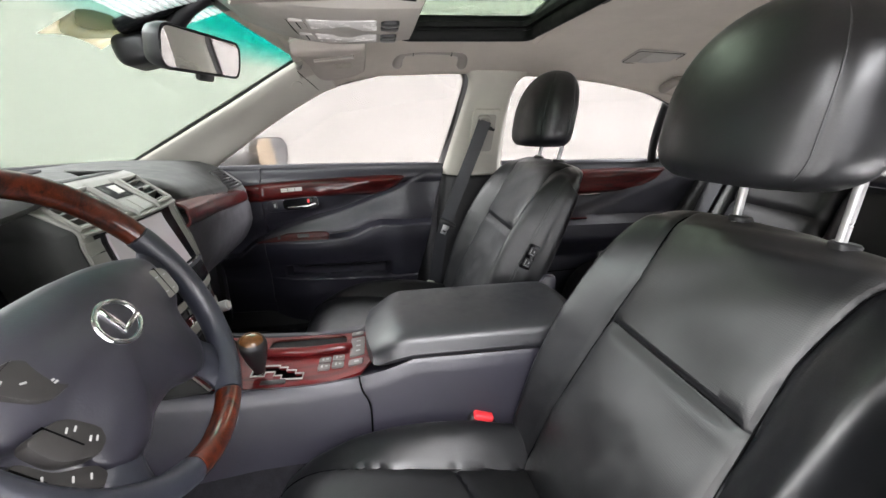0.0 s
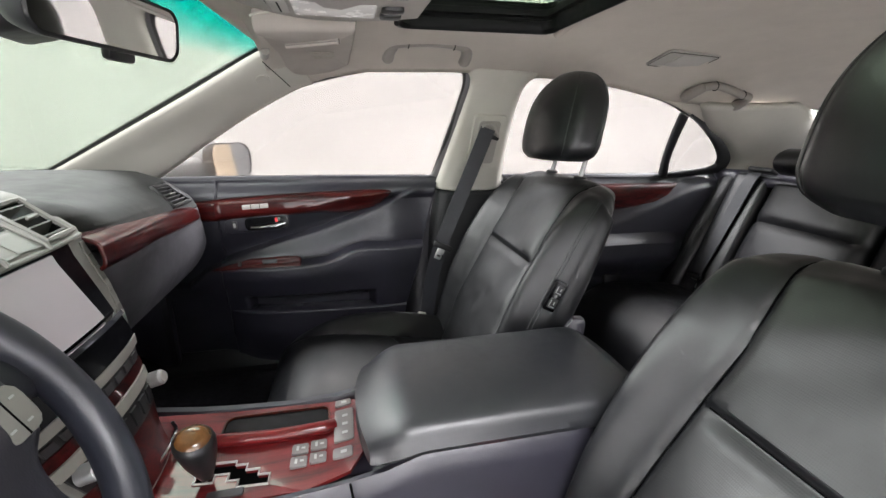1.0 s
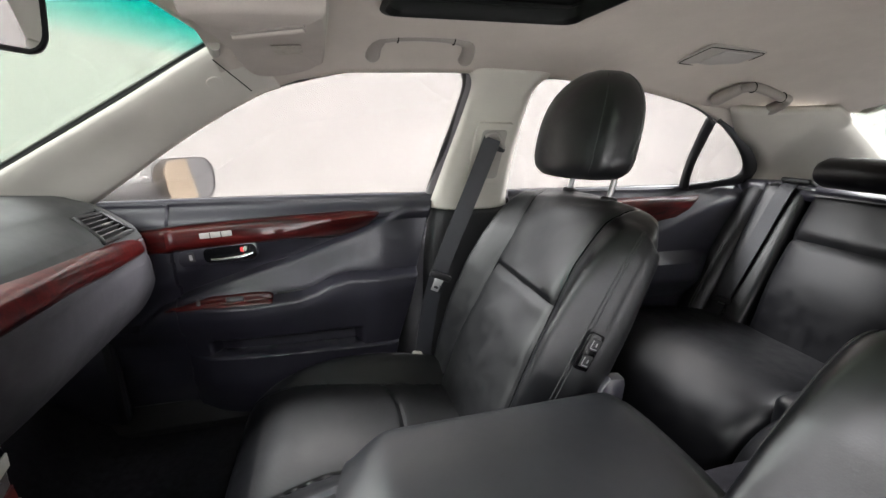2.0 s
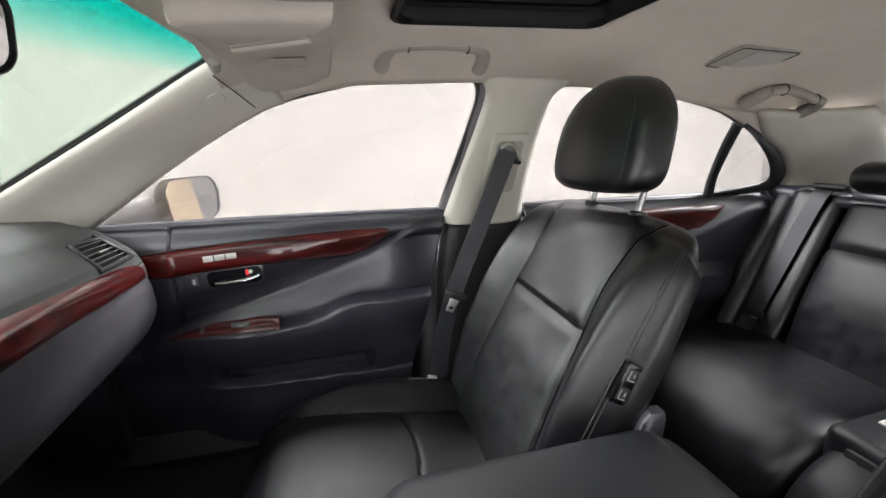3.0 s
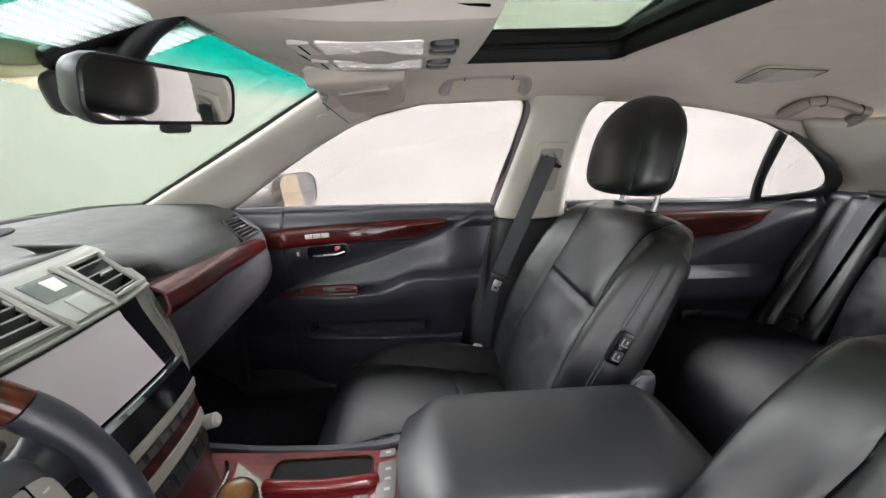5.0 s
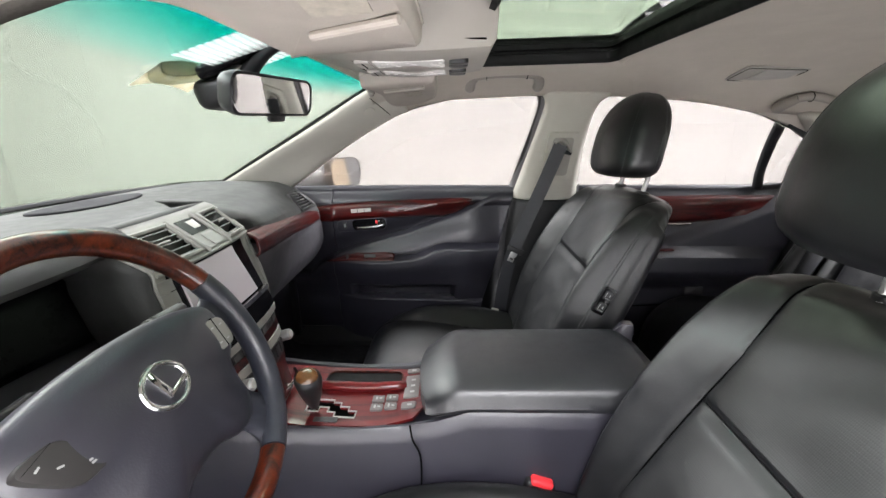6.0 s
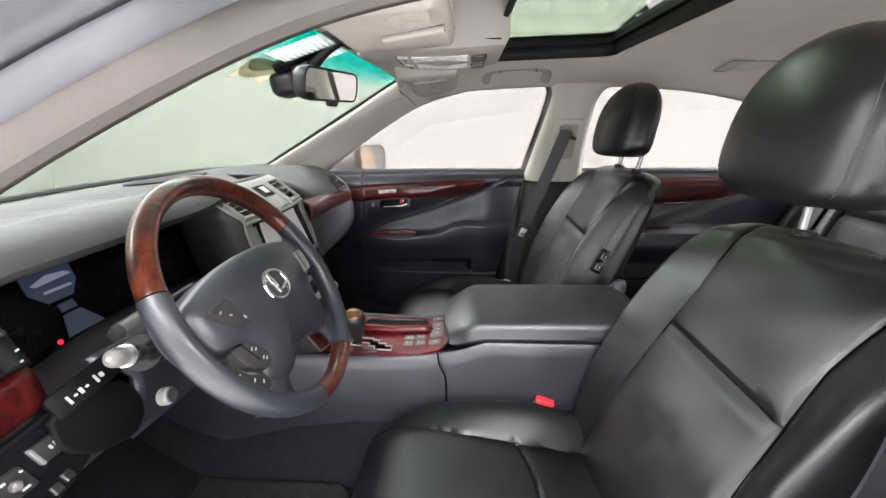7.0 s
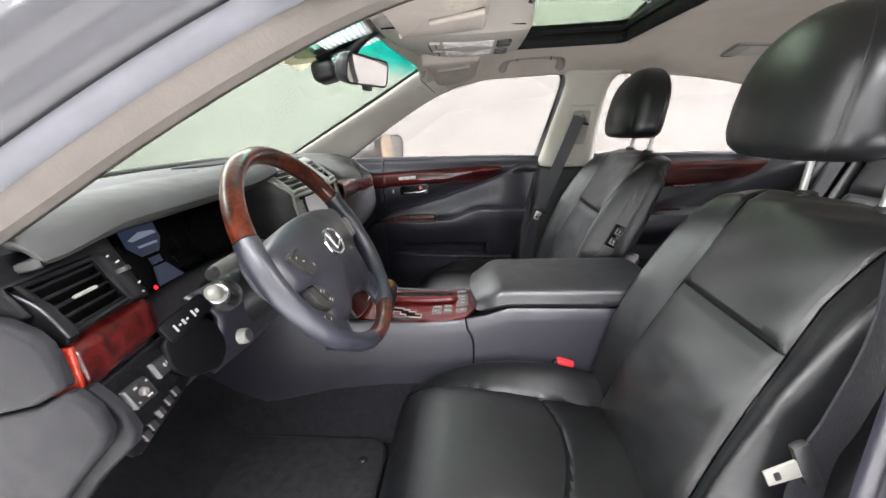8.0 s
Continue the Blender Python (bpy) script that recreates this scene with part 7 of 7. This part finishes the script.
# ---- mirrors, visors, overhead console ----
def cabin_mirror():
    mr = thing("rear_view_mirror", "black framed cabin mirror under the windscreen header", "mirror")
    m = basis((-0.470, 0.020, 1.277), (0.047, 0.222, 0.004), (0.155, 0, 1))
    w, h = 0.235, 0.068
    rows = []
    for f, z in ((0.62, -0.036), (0.86, -0.026), (0.97, -0.010), (1.0, 0.0), (0.985, 0.004), (0.955, 0.004), (0.945, 0.001)):
        rows.append([m @ Vector((x * (0.5 + 0.5 * f) if f < 0.9 else x * (1 - (1 - f) * 0.3), y * f, z)) for x, y in rounded(w, h, 0.022, 6)])
    part("housing", grid(rows, True, True), M_BLACK, mr)
    part("mirror_glass", plate(rounded(w - 0.014, h - 0.010, 0.018, 6), 0.0025, m @ Matrix.Translation((0, 0, 0.0008))), M_MIRROR, mr, "silvered mirror glass")
    part("button_bar", box((0.045, 0.016, 0.012), m @ Matrix.Translation((0.012, -0.037, -0.006)), 0.005), M_BLACK, mr)
    part("arm", tube(cat([m @ Vector((0, 0.0, -0.03)), (-0.52, 0.025, 1.305), (-0.485, 0.018, 1.345), (-0.445, 0.012, 1.368)], 14), 0.014, 12), M_BLACK, mr)
    pod = part("sensor_pod", box((0.060, 0.105, 0.052), pose(-0.585, 0.055, 1.283, 0, -14, 8), 0.018, 4), M_BLACK, mr, "black rain sensor pod on the glass")
    part("bracket_cover", box((0.17, 0.055, 0.024), pose(-0.515, 0.022, 1.345, 0, -24, 4), 0.009, 3), M_GLOSSBLACK, mr)
    part("card", grid([[(-0.66 + 0.06 * a, -0.075 + 0.15 * b, 1.287 + 0.034 * a + 0.010 * math.sin(b * 3)) for b in np.linspace(0, 1, 8)] for a in np.linspace(0, 1, 4)]), M_CARD, thing("windscreen_card", "curled yellowish paper card behind the mirror", "paper card"), solid=0.0006, offset=0)


cabin_mirror()


def door_mirror():
    dm = thing("door_mirror", "silver passenger door mirror seen through the side window", "door mirror")
    m = basis((-0.622, 1.00, 1.036), (0.62, 0.78, 0.0), (0, 0, 1))
    out = rounded(0.185, 0.128, 0.045, 7)
    rows = []
    for f, z in ((0.25, -0.105), (0.6, -0.095), (0.86, -0.065), (0.98, -0.025), (1.02, 0.0), (1.03, 0.010), (1.0, 0.013), (0.95, 0.008)):
        rows.append([m @ Vector((x * f, y * f, z)) for x, y in out])
    part("housing", grid(rows, True, True), M_MIRRORCAP, dm)
    # the glass is tinted peach to stand in for a warm reflection
    part("mirror_glass", plate([(x * 0.93, y * 0.93) for x, y in out], 0.002, m @ Matrix.Translation((0, 0, 0.0085)) @ pose(0, 0, 0.006, -4, 20, 0)), surface("mirror_painted_warm_reflection", (0.95, 0.80, 0.62), 0.30, metal=1.0, var=0.0, rough_var=0.0), dm, "mirror glass with a warm reflection put into its tint")
    part("arm", tube([(-0.84, 0.88, 0.975), (-0.76, 0.90, 0.995), (-0.70, 0.94, 1.01), (-0.65, 0.985, 1.025)], [0.06, 0.055, 0.045, 0.035], 16), M_MIRRORCAP, dm)


door_mirror()


def sun_visor(side):
    v = thing("sun_visor", "greige padded sun visor folded up against the headliner", "sun visor", group="sun visors")
    out = [(-0.352, 0.22), (-0.350, 0.46), (-0.345, 0.54), (-0.330, 0.580), (-0.295, 0.588), (-0.240, 0.560), (-0.212, 0.530), (-0.198, 0.49), (-0.192, 0.24), (-0.21, 0.205), (-0.345, 0.20)]
    pts = cat([(a, b, 0) for a, b in out + out[:1]], 56)[:-1]
    rows = []
    for f, dz in ((0.9, 0.014), (0.985, 0.011), (1.0, 0.003), (0.995, -0.005), (0.975, -0.010), (0.93, -0.013), (0.6, -0.0145), (0.05, -0.015)):
        row = []
        for p in pts:
            x, y = -0.278 + (p[0] + 0.278) * f, 0.38 + (p[1] - 0.38) * f
            yy = y if side > 0 else 2 * C - 0.07 - y
            row.append((x, yy, 1.330 + 0.06 * (x + 0.3) - 0.028 * smooth(0.42, 0.60, y) - 0.012 * smooth(-0.33, -0.40, x) + dz * 1.5))
        rows.append(row)
    part("pad", grid(rows, True, True), M_VISOR, v)
    edge = [((-0.278 + (p[0] + 0.278) * 1.004), p[1] if side > 0 else 2 * C - 0.07 - p[1]) for p in pts]
    part("edge_piping", tube([(x, y, 1.334 + 0.06 * (x + 0.3) - 0.028 * smooth(0.42, 0.60, y if side > 0 else 2 * C - 0.07 - y) - 0.012 * smooth(-0.33, -0.40, x) + 0.004) for x, y in edge], 0.0022, 5, True), M_TRIM, v)
    sy = lambda y: y if side > 0 else 2 * C - 0.07 - y
    z0 = lambda x, y: 1.330 + 0.06 * (x + 0.3) - 0.028 * smooth(0.42, 0.60, y) - 0.0215
    ya, yb = (0.308, 0.262) if side > 0 else (0.345, 0.379)
    part("ticket_strap", tube([(-0.318 if side > 0 else -0.285, sy(ya), z0(-0.318, ya) - 0.003), (-0.222 if side > 0 else -0.20, sy(yb), z0(-0.222, yb) - 0.003)], 0.0042, 8), M_VISOR, v, "pale ticket strap")
    part("strap_shadow", tube([(-0.318 if side > 0 else -0.285, sy(ya - 0.008), z0(-0.318, ya) - 0.0005), (-0.222 if side > 0 else -0.20, sy(yb - 0.008), z0(-0.222, yb) - 0.0005)], 0.0030, 6), M_HANDLE, v)
    part("warning_label", plate(rounded(0.045, 0.055, 0.003), 0.0008, basis((-0.256 if side > 0 else -0.235, sy(0.395 if side > 0 else 0.455), z0(-0.256, 0.395) - 0.0062), (1, 0, 0.06), (0, -1, 0.08))), M_PAPERGREY, v, "faded printed label")
    part("hinge", tube([(-0.395, sy(0.545), 1.318), (-0.385, sy(0.50), 1.324)], 0.010, 10), M_TRIM2, v)
    part("clip", box((0.03, 0.02, 0.016), pose(-0.37, sy(0.135), 1.352), 0.005), M_TRIM2, v)


M_PAPERGREY = surface("faded_label", (0.42, 0.38, 0.32), 0.8, var=0.15, scale=120)
sun_visor(1)
sun_visor(-1)


def overhead_console():
    oc = thing("overhead_console", "greige overhead console with map lamp and sunroof switches", "overhead console")
    rows = []
    for i in range(15):
        f = i / 14
        x = -0.425 + 0.325 * f
        w = 0.125 + 0.02 * math.sin(math.pi * f)
        zb = 1.330 + 0.004 * f + 0.03 * (1 - f) ** 4 - 0.008 * math.sin(math.pi * f)
        zt = lerp_keys(CROWN, x) + 0.004
        sec = [(-w - 0.05, zt), (-w - 0.012, (zt + zb) / 2), (-w + 0.004, zb + 0.006), (-w + 0.02, zb), (0, zb - 0.002), (w - 0.02, zb), (w - 0.004, zb + 0.006), (w + 0.012, (zt + zb) / 2), (w + 0.05, zt)]
        rows.append([(x, C + a, b) for a, b in sec])
    x = -0.092
    rows.append([(x, C + a * 0.98, max(b, 1.35)) for a, b in [(p[1] - C, p[2]) for p in rows[-1]]])
    rows.append([(x + 0.004, C + (p[1] - C) * 0.97, lerp_keys(CROWN, x) + 0.004) for p in rows[-1]])
    part("housing", grid(rows), M_TRIM2, oc, solid=0.006, offset=0)
    for s in (-1, 1):
        m = basis((-0.225, C + s * 0.055, 1.3255), (1, 0, 0.02), (0, -1, 0))
        part("lamp_lens", plate(rounded(0.115, 0.075, 0.006), 0.004, m, 0.0015), M_LENS, oc, "white map lamp lens")
        m2 = basis((-0.300, C + s * 0.055, 1.3255), (1, 0, 0.02), (0, -1, 0))
        part("lamp_switch", plate(rounded(0.024, 0.06, 0.003), 0.005, m2, 0.001), M_PALE, oc)
        part("switch_line", plate(rounded(0.002, 0.05, 0.0008), 0.0056, m2), M_SEAM, oc)
        for k in (-0.016, 0.018):
            m3 = basis((-0.145, C + s * 0.055 + k, 1.3275), (1, 0, 0.02), (0, -1, 0))
            part("sunroof_switch", plate(rounded(0.032, 0.026, 0.008), 0.007, m3, 0.002), M_BLACK, oc, "dark rocker switch")
    part("front_panel_gap", tube([(-0.318, C - 0.118, 1.330), (-0.318, C, 1.3255), (-0.318, C + 0.118, 1.330)], 0.0015, 5), M_SEAM, oc)
    part("side_gap", tube([(x, C - 0.128 - 0.018 * math.sin(math.pi * (x + 0.425) / 0.325), 1.347) for x in np.linspace(-0.41, -0.105, 16)], 0.0015, 5), M_SEAM, oc)


overhead_console()


def grab_handle(x0, x1, lowz, y, dz):
    """A folding handle lying along the sloping roof rail; dz: how much lower its rear end lies."""
    g = thing("grab_handle", "greige folding grab handle on the roof rail", "grab handle", group="grab handles")
    for x, z, s in ((x0, lowz, 1), (x1, lowz - dz, -1)):
        part("mount", tube(cat([(x, y + 0.012, z - 0.002), (x, y - 0.010, z + 0.006), (x + s * 0.004, y - 0.034, z + 0.016), (x + s * 0.014, y - 0.052, z + 0.026)], 10), [0.014, 0.017, 0.017, 0.017, 0.016, 0.016, 0.015, 0.015, 0.014, 0.013], 12), M_HANDLE, g)
    mid = [(x0 + 0.010, y - 0.050, lowz + 0.025), (x0 + 0.05, y - 0.058, lowz + 0.030), ((x0 + x1) / 2, y - 0.060, lowz + 0.032 - dz / 2), (x1 - 0.05, y - 0.058, lowz + 0.030 - dz), (x1 - 0.010, y - 0.050, lowz + 0.025 - dz)]
    part("bar", tube(cat(mid, 20), 0.0135, 12, flat=0.85), M_HANDLE, g)
    for x, z in ((x0 + 0.045, lowz), (x1 - 0.045, lowz - dz)):
        part("joint", tube([(x, y - 0.057, z + 0.029), (x + 0.002, y - 0.057, z + 0.029)], 0.0142, 12), M_SEAM, g)


grab_handle(-0.100, 0.108, 1.338, 0.598, -0.002)
grab_handle(0.86, 1.06, 1.275, 0.615, 0.022)

dl2 = thing("rear_reading_lamp", "greige reading lamp housing in the headliner above the rear door", "reading lamp")
m = basis((0.72, 0.50, roof_z(0.72, 0.50) - 0.004), (1, 0, -0.03), (0, -0.97, 0.22))
part("bezel", plate(rounded(0.17, 0.105, 0.012), 0.005, m, 0.003), M_TRIM2, dl2)
part("lens", plate(rounded(0.10, 0.075, 0.008, cx=0.02), 0.007, m, 0.002), M_PALE, dl2)
part("edge_line", tube([m @ Vector((x, y, 0.0052)) for x, y in rounded(0.16, 0.095, 0.010)], 0.0012, 5, True), M_SEAM, dl2)
part("coat_hook", box((0.05, 0.012, 0.022), pose(0.62, 0.655, 1.318, 20, 0, 0), 0.005), M_TRIM2, thing("coat_hook", "small greige coat hook on the roof rail", "coat hook"))


def sunroof():
    sr = thing("sunroof", "tinted sliding sunroof in a black frame", "sunroof")
    x0, x1, y0, y1 = SUN_X[0], SUN_X[1], SUN_Y[0], SUN_Y[1]
    ring = rounded(x1 - x0, y1 - y0, 0.03, 5, (x0 + x1) / 2, (y0 + y1) / 2)
    rows = []
    for grow, dz in ((0.004, -0.010), (-0.004, -0.012), (-0.010, -0.004), (-0.010, 0.012), (-0.006, 0.014), (-0.006, 0.022), (-0.016, 0.024), (-0.016, 0.034), (-0.010, 0.036), (-0.010, 0.052)):
        row = []
        for x, y in ring:
            dx, dy = x - (x0 + x1) / 2, y - (y0 + y1) / 2
            kx, ky = 1 + 2 * grow / (x1 - x0), 1 + 2 * grow / (y1 - y0)
            row.append(((x0 + x1) / 2 + dx * kx, (y0 + y1) / 2 + dy * ky, roof_z(x, y) + dz))
        rows.append(row)
    part("frame", grid(rows, True), M_VOID, sr, "black sunroof frame with rails", solid=0.003, offset=0)
    gl = part("glass", grid([[(x, y, 1.470 - 0.04 * ((y - C) / 0.45) ** 2) for y in np.linspace(y0 - 0.02, y1 + 0.02, 9)] for x in np.linspace(x0 - 0.02, x1 + 0.02, 5)]), M_ROOFGLASS, sr, "green tinted glass panel", solid=0.005, offset=0)
    # front edge of the sliding shade, pushed back behind the opening
    part("shade_edge", tube([(x1 + 0.012, y, roof_z(x1, y) - 0.008) for y in np.linspace(y0 + 0.0, y1 - 0.0, 20)], 0.011, 12), M_CLOTH, sr, "rounded cloth edge of the sliding shade")
    part("pull_slot", box((0.006, 0.22, 0.003), pose(x1 + 0.055, C, roof_z(x1 + 0.055, C) - 0.007), 0.001), M_SEAM, sr)


sunroof()

# seam and round moulded mark on the passenger windscreen pillar
structure("pillar_seam", tube(cat([(-0.4005, 0.5445, 1.3052), (-0.386, 0.5715, 1.2914), (-0.370, 0.5985, 1.2764), (-0.353, 0.6345, 1.2594)], 20), 0.0010, 6), M_SEAM, "thin dark joint between pillar trim and roof lining", "trim joint")
nrm = Vector((0.23, -0.56, -0.79)).normalized()
side_dir = nrm.orthogonal()
structure("pillar_mark", disc(0.0165, 0.0022, basis((-0.415, 0.6085, 1.2715), side_dir, nrm.cross(side_dir)), 28, 0.001), M_TRIM, "round pale moulded mark on the windscreen pillar trim", "trim mark")

# floor mat
fm = thing("floor_mat", "charcoal carpet mat on the driver floor", "floor mat")
out = rounded(0.52, 0.44, 0.05, 5, -0.70, -0.40)
part("mat_body", plate(out, 0.014, pose(0, 0, 0.345), 0.004), surface("charcoal_mat_pile", (0.030, 0.029, 0.031), 0.98, var=0.25, grain=700, grain_strength=0.9, scale=45, spec=0.1), fm)
part("binding", tube([(x, y, 0.352) for x, y in out], 0.006, 8, True), M_BLACK, fm)
part("hook", disc(0.012, 0.008, pose(-0.49, -0.25, 0.356), 16, 0.003), M_BLACK, fm)
